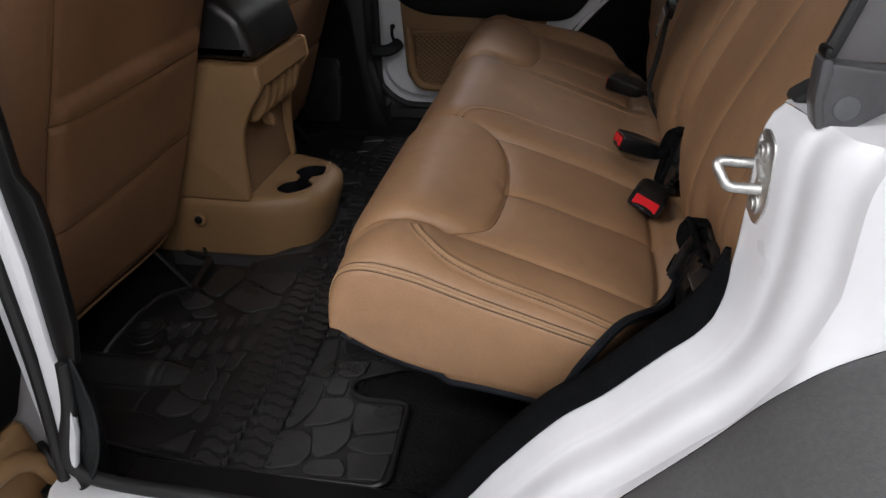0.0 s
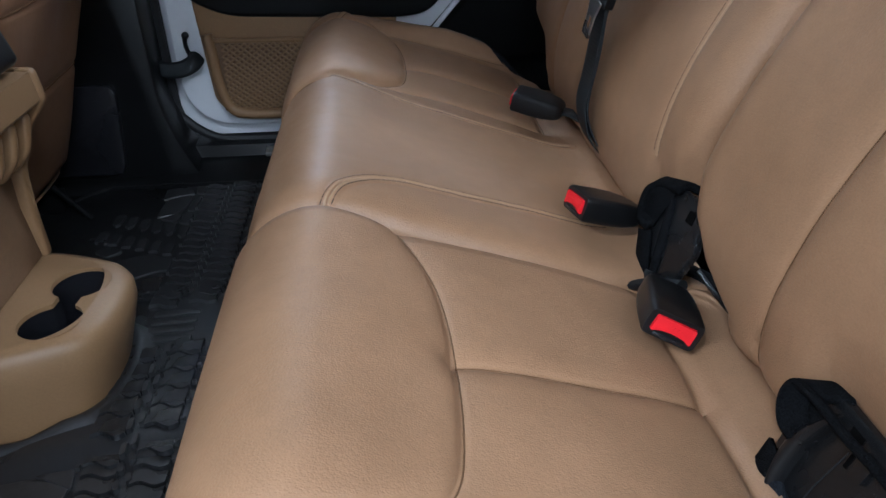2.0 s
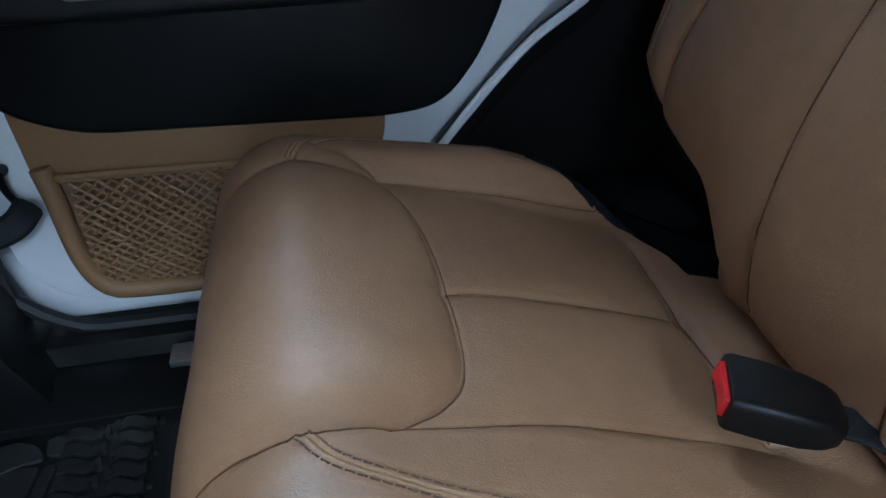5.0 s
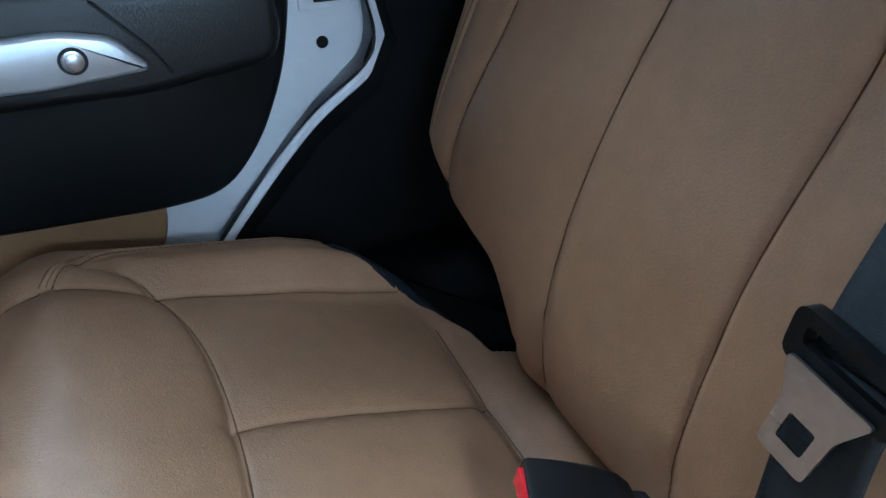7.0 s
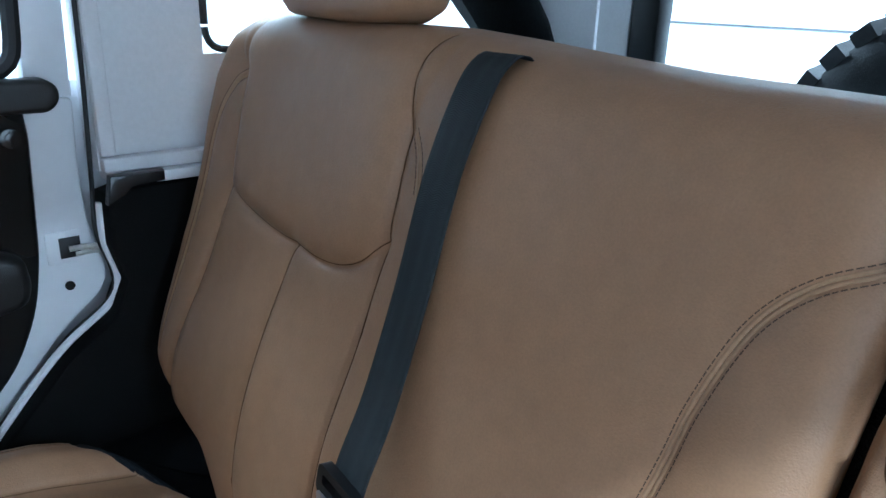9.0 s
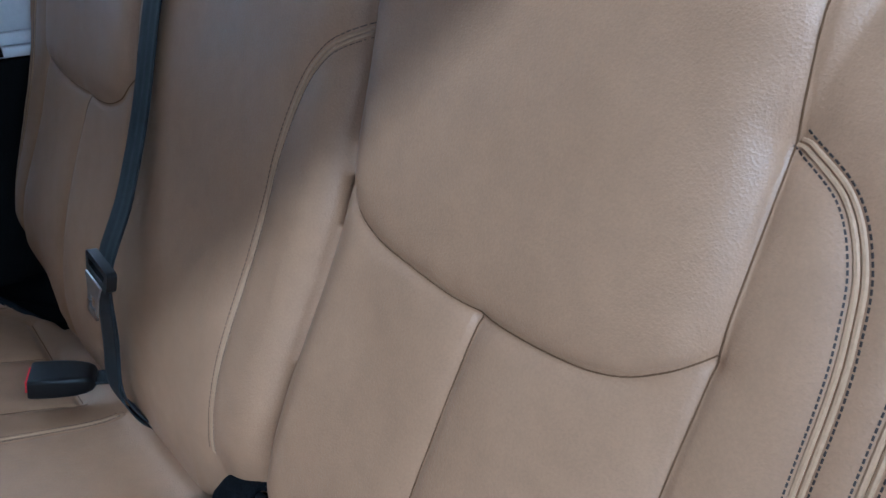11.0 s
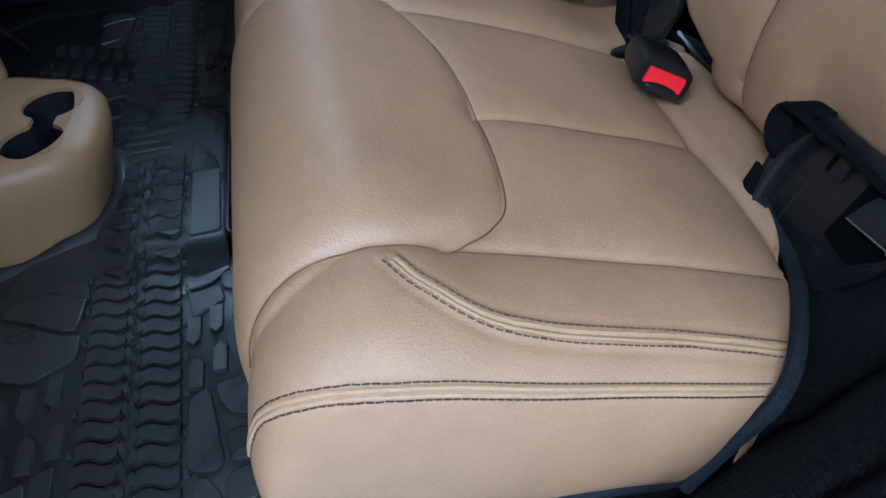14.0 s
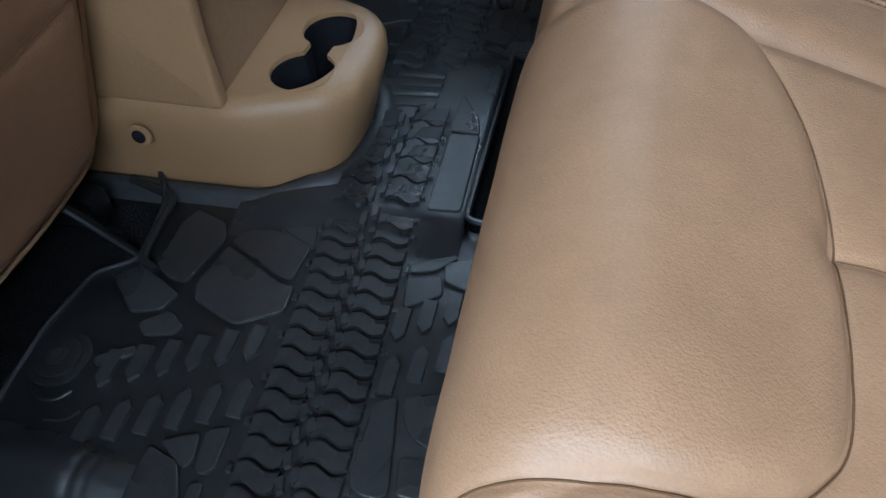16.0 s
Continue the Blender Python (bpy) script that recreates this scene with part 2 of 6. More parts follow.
def rounded(outline, radius, steps=5):
    """Rounds the corners of a 2D outline."""
    p = [Vector(q) for q in outline]
    out = []
    for i, b in enumerate(p):
        a, c = p[i - 1], p[(i + 1) % len(p)]
        r = radius[i] if isinstance(radius, (list, tuple)) else radius
        u, w = (a - b), (c - b)
        k = min(r, u.length * 0.48, w.length * 0.48)
        s, e = b + u.normalized() * k, b + w.normalized() * k
        for j in range(steps + 1):
            t = j / steps
            out.append(tuple((1 - t) ** 2 * s + 2 * t * (1 - t) * b + t * t * e))
    return out


def tube(bm, path, radius, sides=10, squash=1.0):
    path = [Vector(p) for p in path]
    rings = []
    across = None
    for i, p in enumerate(path):
        d = (path[min(i + 1, len(path) - 1)] - path[max(i - 1, 0)]).normalized()
        if across is None:
            across = d.cross(Vector((0.13, 0.21, 0.97)))
            if across.length < 0.05:
                across = d.cross(Vector((1, 0, 0)))
        across = (across - d * across.dot(d)).normalized()
        b = across.cross(d).normalized()
        r = radius[i] if isinstance(radius, (list, tuple, np.ndarray)) else radius
        rings.append([bm.verts.new(p + r * (math.cos(2 * math.pi * k / sides) * across + squash * math.sin(2 * math.pi * k / sides) * b)) for k in range(sides)])
    for r, s in zip(rings[:-1], rings[1:]):
        for k in range(sides):
            bm.faces.new((r[k], r[(k + 1) % sides], s[(k + 1) % sides], s[k]))
    bm.faces.new(rings[0])
    bm.faces.new(rings[-1])
    return bm


def disc(bm, place, normal, radius, depth, segments=20, bevel=0.0):
    """A short cylinder whose base stands at place."""
    turn = Vector(normal).to_track_quat("Z", "Y").to_matrix().to_4x4()
    made = bmesh.ops.create_cone(bm, cap_ends=True, segments=segments, radius1=radius, radius2=radius, depth=depth,
                                 matrix=Matrix.Translation(place) @ turn @ Matrix.Translation((0, 0, depth / 2)))
    if bevel:
        edges = list({e for v in made["verts"] for e in v.link_edges if len(e.link_faces) == 2 and e.calc_face_angle(0) > 1})
        bmesh.ops.bevel(bm, geom=edges, offset=bevel, segments=2, profile=0.5, affect="EDGES")
    return bm


from mathutils.bvhtree import BVHTree


def tree_of(ob):
    bm = bmesh.new()
    bm.from_mesh(ob.data)
    tree = BVHTree.FromBMesh(bm)
    bm.free()
    return tree


def stitch_run(name, tree, line, start, way, mat, parent, offset=0.0, pitch=0.0052, length=0.0036, size=0.0006):
    """A row of stitches on a surface under a line of 2D points. start maps a 2D point to where a ray starts, way is its direction."""
    pts = curve(line, 0.0013)
    d = np.gradient(pts, axis=0)
    d /= np.maximum(np.linalg.norm(d, axis=1, keepdims=True), 1e-9)
    pts = pts + offset * np.stack([-d[:, 1], d[:, 0]], 1)
    bm = bmesh.new()
    on = []
    for q in pts:
        hit, n, _, _ = tree.ray_cast(Vector(start(*q)), Vector(way))
        if hit and n.dot(Vector(way)) > 0:
            n = -n
        on.append((hit, n) if hit else None)
    k, take, span = 0, max(int(round(pitch / 0.0013)), 2), max(int(round(length / 0.0013)), 1)
    while k + span < len(on):
        if on[k] and on[k + span]:
            (a, na), (b, nb) = on[k], on[k + span]
            w = (b - a)
            if 0.0005 < w.length < 0.02:
                w.normalize()
                s = na.cross(w).normalized() * size
                lift = na * size * 1.3
                ring = [[bm.verts.new(c) for c in (p - s, p - s * 0.6 + lift, p + s * 0.6 + lift, p + s)] for p in (a - na * 0.0004, b - nb * 0.0004)]
                for i in range(3):
                    bm.faces.new((ring[0][i], ring[0][i + 1], ring[1][i + 1], ring[1][i]))
                bm.faces.new(ring[0])
                bm.faces.new(ring[1])
        k += take
    return part(name, bm, mat, parent, "row of short sewn stitches")


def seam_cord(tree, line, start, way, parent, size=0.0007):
    """A thin dark cord laid where leather pieces meet, painting the crease's shade."""
    pts = []
    for q in curve(line, 0.003):
        hit, n, _, _ = tree.ray_cast(Vector(start(*q)), Vector(way))
        if hit and n.dot(Vector(way)) > 0:
            n = -n
        if hit and (not pts or (hit - pts[-1]).length < 0.03):
            pts.append(hit + n * size * 0.1)
    bm = bmesh.new()
    if len(pts) > 2:
        tube(bm, pts, size, 5)
    return part("seam", bm, SEAM_SHADE, parent, "thin dark cord painting the shade in a leather seam")


def piping(tree, line, start, way, parent, offset, size=0.0019):
    """A raised leather cord between two rows of stitches."""
    pts = curve(line, 0.003)
    d = np.gradient(pts, axis=0)
    d /= np.maximum(np.linalg.norm(d, axis=1, keepdims=True), 1e-9)
    path = []
    for q in pts + offset * np.stack([-d[:, 1], d[:, 0]], 1):
        hit, n, _, _ = tree.ray_cast(Vector(start(*q)), Vector(way))
        if hit and n.dot(Vector(way)) > 0:
            n = -n
        if hit and (not path or (hit - path[-1]).length < 0.03):
            path.append(hit - n * size * 0.25)
    for k in (0, 1):
        path[k].z -= size * (1.6 - k)
        path[-1 - k].z -= size * (1.6 - k)
    bm = bmesh.new()
    tube(bm, path, size, 8)
    return part("piping", bm, PIPING, parent, "raised tan leather piping")


# rear bench: cushions ----------------------------------------------------------------
PROFILE = curve([(-0.258, 0.220), (-0.272, 0.234), (-0.281, 0.262), (-0.280, 0.305), (-0.264, 0.345), (-0.232, 0.373), (-0.196, 0.384),
                 (-0.160, 0.377), (-0.120, 0.361), (-0.076, 0.344), (0.0, 0.319), (0.08, 0.292), (0.150, 0.268), (0.180, 0.262),
                 (0.205, 0.2615), (0.235, 0.259), (0.258, 0.248), (0.268, 0.225)], 0.0028)


def eased(x):
    """The front of the cushions stands a little further back than their rear."""
    return 0.011 * np.clip((0.13 - x) / 0.20, 0, 1)


def set_back(line):
    return [(a + float(eased(a)), b) for a, b in line]


def low_edge(x):
    return 0.229 - 0.17 * (x + 0.28)


def cushion(name, columns, lines, pads, parent, label="", corner=(None, None), cut=None, bolster=None):
    """columns: (y, share of the height) from side to side. lines: (broken line in x and y, depth, width). pads: raised patches."""
    cols = curve([(a, b * 0.013) for a, b in columns], 0.0028)
    y, h = cols[:, 0], cols[:, 1] / 0.13
    x, z = PROFILE[:, 0], PROFILE[:, 1]
    P = np.zeros((len(y), len(x), 3))
    P[:, :, 0], P[:, :, 1] = x[None], y[:, None]
    zb = np.minimum(low_edge(x), z)
    P[:, :, 2] = zb[None] + (z - zb)[None] * h[:, None]
    front = np.clip((-0.13 - x) / 0.15, 0, 1) ** 2
    for side, edge in zip((1, -1), corner):
        if edge is not None:
            r = 0.055
            e = np.clip((edge + side * r - y) * side / r, 0, 1)
            P[:, :, 0] += (0.013 * (1 - np.sqrt(1 - 0.97 * e ** 2)))[:, None] * front[None]
    for side, edge in zip((1, -1), corner):
        if edge is not None:
            e = np.clip((edge + side * 0.075 - y) * side / 0.075, 0, 1)
            front_low = np.clip((-0.13 - x) / 0.14, 0, 1)
            lowest = np.minimum(low_edge(x), z)[None] + (0.034 * e ** 2)[:, None] * (front_low ** 2)[None]
            P[:, :, 2] = np.where(P[:, :, 0] < -0.125, np.maximum(P[:, :, 2], lowest), P[:, :, 2])
            P[:, :, 0] = np.where((PROFILE[None, :, 1] < 0.26) & (PROFILE[None, :, 0] < -0.2), P[:, :, 0] + 0.004 * (e ** 2)[:, None] * np.clip((0.25 - PROFILE[None, :, 1]) / 0.03, 0, 1), P[:, :, 0])
    if bolster:
        lo, hi = bolster
        k = np.clip((y - lo) / (hi - lo), 0, 1)
        g = np.clip((x + 0.17) / 0.20, 0, 1)
        P[:, :, 2] += 0.036 * (k * k * (3 - 2 * k))[:, None] * g[None] * np.clip(h, 0, 1)[:, None]
    if cut:
        limit = np.interp(y, [c[0] for c in cut], [c[1] for c in cut])
        limit = limit - 0.05 * np.clip(1 - h, 0, 1) ** 1.2
        over = np.maximum(P[:, :, 0] - limit[:, None], 0)
        P[:, :, 0] -= over * np.clip(over / 0.012, 0, 1) * 0.97
        P[:, :, 2] -= np.clip(over - 0.002, 0, 1) * 1.1 * np.clip(h, 0, 1)[:, None]
        P[:, :, 2] = np.where(over > 0, np.maximum(P[:, :, 2], low_edge(limit)[:, None]), P[:, :, 2])
        if corner[0] is not None:
            line = np.minimum(0.174 + 2.1 * (P[:, :, 0] - 0.021), np.interp(P[:, :, 0], x[20:], z[20:]))
            P[:, :, 2] = np.where((P[:, :, 0] > 0.015) & (P[:, :, 0] < 0.075) & (h[:, None] < 0.45) & (y[:, None] < 0.735), np.maximum(P[:, :, 2], line), P[:, :, 2])
    q = P[:, :, :2].reshape(-1, 2)
    push = np.zeros(len(q))
    for line, depth, width in lines:
        d = away(q, curve(line, 0.008))
        if width < 0.0026:
            push += depth * (1.3 * np.exp(-((d - 0.0038) / 0.0028) ** 2) - 0.9 * np.exp(-(d / 0.0026) ** 2) - 0.5 * np.exp(-((d - 0.0085) / 0.003) ** 2))
        else:
            push -= 1.2 * depth * np.exp(-(d / width) ** 2) + 0.0026 * np.exp(-(d / 0.014) ** 2) + 0.0022 * np.exp(-(d / 0.036) ** 2)
    for outline, lift, soft in pads:
        ring = curve(outline, 0.006, closed=True)
        d = away(q, np.vstack([ring, ring[:1]]))
        push += np.where(inside(q, ring), lift * (1 - np.exp(-d / soft)), 0)
    wave = np.array([noise.noise((a * 11, b * 9, 3.1)) * 0.0022 + noise.noise((a * 34, b * 26, 7.7)) * 0.0005 for a, b in q])
    push += wave
    P += normals(P) * -push.reshape(len(y), len(x), 1)
    P[:, :, 0] += eased(P[:, :, 0])
    return P


def top_ray(x, y):
    return (x, y, 1.0)


NEAR_COLS = [(0.708, -0.6), (0.702, 0.6), (0.699, 2.6), (0.700, 4.6), (0.704, 6.6), (0.714, 8.2), (0.734, 9.1), (0.762, 9.55), (0.80, 9.75), (0.84, 10.05),
             (0.98, 10.1), (1.13, 10.2), (1.160, 10.1), (1.178, 9.5), (1.186, 8.0), (1.187, 4.0), (1.187, 0)]
PAD = [(-0.295, 0.808), (-0.190, 0.803), (-0.131, 0.812), (-0.100, 0.832), (-0.080, 0.871), (-0.075, 0.974), (-0.083, 1.080), (-0.110, 1.160), (-0.150, 1.190), (-0.295, 1.190)]
PAD_EDGE = [(-0.137, 0.805), (-0.103, 0.828), (-0.082, 0.868), (-0.075, 0.974), (-0.083, 1.080), (-0.112, 1.162), (-0.135, 1.19)]
SIDE_SEAM = [(-0.296, 0.748), (-0.285, 0.773), (-0.255, 0.794), (-0.190, 0.801), (-0.131, 0.806), (0.0, 0.807), (0.152, 0.808), (0.168, 0.809)]
SIDE_STITCH = [(-0.178, 0.789), (-0.160, 0.765), (-0.115, 0.742), (0.005, 0.737), (0.100, 0.732)]
REAR_SEAM = [(0.158, 0.82), (0.164, 0.90), (0.165, 1.0), (0.164, 1.17)]
FAR_REAR_SEAM = [(0.164, 1.665), (0.166, 1.80), (0.172, 1.95)]
MID_SEAM = [(-0.076, 0.977), (0.045, 0.985), (0.165, 0.990)]

seat_near = thing("rear_seat", "narrow tan leather rear seat with sewn thigh pad and stitched bolsters", "car seat", (0.05, 0.95, 0.14), "rear bench seats")
bench_near = seat_near
P = cushion("cover", NEAR_COLS,
            [(PAD_EDGE, 0.0020, 0.0034), (SIDE_SEAM, 0.0020, 0.0034), (SIDE_STITCH, 0.0016, 0.002), (MID_SEAM, 0.0022, 0.0042), (REAR_SEAM, 0.006, 0.0065)],
            [(PAD, 0.0055, 0.006)], bench_near, corner=(0.70, None), cut=[(0.69, 0.074), (0.705, 0.078), (0.74, 0.104), (0.815, 0.156), (0.87, 0.174), (0.90, 0.182), (0.925, 0.26)])
# the double seam that runs along the side face
i_pipe = int(np.argmin(np.abs(P[:, 150, 1] - 0.7105)))
pipe_at = [i_pipe + 8.0 * min(max((-0.185 - float(px)) / 0.085, 0), 1) ** 1.5 for px in PROFILE[:, 0]]
for k, base_row in enumerate(pipe_at):
    for di, dep in ((-3, -0.0004), (-2, 0.0002), (-1, 0.0012), (0, -0.0010), (1, 0.0012), (2, 0.0002), (3, -0.0004)):
        P[int(round(base_row)) + di, k] -= np.array([0, -1, 0]) * dep
cover = sheet("seat_cushion", P, LEATHER, seat_near, "tan leather cushion with sewn thigh pad")
bench_near = cover
tree = tree_of(cover)
for line in (PAD_EDGE, SIDE_SEAM, MID_SEAM, REAR_SEAM):
    seam_cord(tree, set_back(line), top_ray, (0, 0, -1), cover)
for off in (0.0045, -0.0045):
    stitch_run("stitching", tree, set_back(SIDE_STITCH), top_ray, (0, 0, -1), THREAD_BROWN, bench_near, off * 1.25, pitch=0.0052, length=0.0039, size=0.0007)
    piping(tree, set_back(SIDE_STITCH), top_ray, (0, 0, -1), bench_near, off * 0.42)
ring = P[i_pipe]
for di in (-0.68, 0.68):
    row = [P[int(b + di), k] * (1 - (b + di) % 1) + P[int(b + di) + 1, k] * ((b + di) % 1) for k, b in enumerate(pipe_at)]
    row = row[int(np.argmax(PROFILE[:, 1] > 0.292)):int(np.argmax(ring[:, 0] > 0.074))]
    row = [np.mean(row[max(k - 5, 0):k + 6], 0) for k in range(0, len(row), 2)]
    bm = bmesh.new()
    tube(bm, [tuple(p) for p in row], 0.0019, 8)
    part("piping", bm, PIPING, bench_near, "raised tan leather piping")
for di in (-1.7, 1.7):
    spot = [(k, base_row + di) for k, base_row in enumerate(pipe_at)]
    row = np.array([P[int(b), k] * (1 - b % 1) + P[int(b) + 1, k] * (b % 1) for k, b in spot])
    row = row[int(np.argmax(PROFILE[:, 1] > 0.292)):int(np.argmax(ring[:, 0] > 0.074))]
    bm = bmesh.new()
    step = row
    for k in range(0, len(step) - 2, 2):
        a, b = Vector(step[k]), Vector(step[k + 1]).lerp(Vector(step[k + 2]), 0.68)
        out = Vector((0, -0.75, 0.66))
        w = (b - a).normalized()
        s = w.cross(out).normalized() * 0.0006
        vs = [[bm.verts.new(c) for c in (p - s, p - s * 0.5 + out * 0.0011, p + s * 0.5 + out * 0.0011, p + s)] for p in (a, b)]
        for i in range(3):
            bm.faces.new((vs[0][i], vs[0][i + 1], vs[1][i + 1], vs[1][i]))
    part("stitching", bm, THREAD, bench_near, "row of short sewn stitches")
# dark edging under the cushion
bm = bmesh.new()
first_k = int(np.argmax(P[:, 2, 1] > 0.716))
way = [P[k, 2] + np.array([0.002, 0, -0.003]) for k in range(len(P) - 1, first_k, -6)]
way += [P[0, k] + np.array([0, 0.002, -0.003]) for k in range(3, int(np.argmax(P[0, :, 0] > 0.030)), 3) if P[0, k, 0] > -0.252]
thin = [way[0]]
for p in way[1:]:
    if np.linalg.norm(p - thin[-1]) > 0.010:
        thin.append(p)
tube(bm, curve([tuple(p) for p in thin], 0.005), 0.006, 8)
part("edge_binding", bm, BINDING, bench_near, "dark felt edge binding")
bm = bmesh.new()
prism(bm, [(-0.255, 0.20), (-0.25, 0.24), (0.22, 0.19), (0.22, 0.14), (-0.1, 0.165)], 0.725, 1.185, "y", 0.008)
part("seat_base", bm, CARPET, seat_near, "black seat pan under the cushion")

FAR_COLS = [(1.192, 0), (1.192, 4.0), (1.193, 8.0), (1.200, 9.4), (1.218, 10.1), (1.26, 10.35), (1.40, 10.35), (1.56, 10.25), (1.63, 10.1), (1.66, 10.15),
            (1.82, 10.1), (1.96, 10.15), (2.02, 10.15), (2.06, 9.9), (2.09, 9.2), (2.105, 7.6), (2.11, 4), (2.10, 0)]
D = 0.836
shift = lambda line, d: [(a, b + d) for a, b in line]
MID_STITCH = [(-0.187, 1.196), (-0.163, 1.237), (-0.115, 1.271), (-0.008, 1.289), (0.10, 1.300), (0.165, 1.31)]
FAR_IN_SEAM = [(-0.296, 1.585), (-0.285, 1.605), (-0.255, 1.622), (-0.190, 1.630), (-0.127, 1.643), (-0.03, 1.656), (0.09, 1.656), (0.168, 1.652)]
FAR_STITCH = [(-0.193, 1.629), (-0.168, 1.600), (-0.095, 1.581), (-0.016, 1.578), (0.09, 1.579), (0.19, 1.585)]
FAR_OUT_SEAM = [(-0.285, 1.985), (-0.190, 1.990), (-0.116, 1.994), (0.03, 2.003), (0.168, 2.010)]
FAR_OUT_STITCH = [(-0.196, 1.992), (-0.176, 2.035), (-0.130, 2.068), (-0.01, 2.078), (0.12, 2.082)]
seat_far = thing("rear_seat", "wide tan leather rear seat for the middle and outer places", "car seat", (0.05, 1.65, 0.14), "rear bench seats")
bench_far = seat_far
P2 = cushion("cover", FAR_COLS,
             [(shift(PAD_EDGE, D), 0.0020, 0.0034), (FAR_IN_SEAM, 0.0020, 0.0034), (FAR_STITCH, 0.0016, 0.002), (MID_STITCH, 0.0016, 0.002),
              (shift(MID_SEAM, D - 0.006), 0.0022, 0.0042), (FAR_OUT_SEAM, 0.0022, 0.004), (FAR_OUT_STITCH, 0.0014, 0.002), (FAR_REAR_SEAM, 0.006, 0.0065)],
             [(shift(PAD, D), 0.0055, 0.006)], bench_far, corner=(None, 2.11), cut=[(1.86, 0.26), (1.885, 0.205), (1.92, 0.20), (2.0, 0.170), (2.06, 0.092), (2.12, 0.05)], bolster=(1.985, 2.05))
cover2 = sheet("seat_cushion", P2, LEATHER, seat_far, "wide tan leather cushion")
bench_far = cover2
tree2 = tree_of(cover2)
for line in (shift(PAD_EDGE, D), FAR_IN_SEAM, shift(MID_SEAM, D - 0.006), FAR_OUT_SEAM, FAR_REAR_SEAM):
    seam_cord(tree2, set_back(line), top_ray, (0, 0, -1), cover2)
for line, mat in ((MID_STITCH, THREAD_MID), (FAR_STITCH, THREAD_MID), (FAR_OUT_STITCH, THREAD_MID)):
    for off in (0.0045, -0.0045):
        piping(tree2, set_back(line), top_ray, (0, 0, -1), bench_far, off * 0.40, 0.0018)
        stitch_run("stitching", tree2, set_back(line), top_ray, (0, 0, -1), mat, bench_far, off * 1.15, pitch=0.0065, length=0.0050, size=0.0007)
bm = bmesh.new()
prism(bm, [(-0.255, 0.20), (-0.25, 0.24), (0.22, 0.19), (0.22, 0.14), (-0.1, 0.165)], 1.195, 2.09, "y", 0.008)
part("seat_base", bm, CARPET, seat_far, "black seat pan under the cushion")
bm = bmesh.new()
tube(bm, [P2[k, 2] + np.array([0.004, 0, -0.003]) for k in range(0, len(P2), 6)], 0.006, 8)
part("edge_binding", bm, BINDING, bench_far, "dark felt edge binding")


# rear bench: backrests ----------------------------------------------------------------
def back_x(z):
    return 0.205 + 0.30 * (z - 0.34) - 0.018 * math.exp(-((z - 0.45) / 0.12) ** 2) + 0.022 * min(max((0.375 - z) / 0.10, 0), 1) ** 1.6


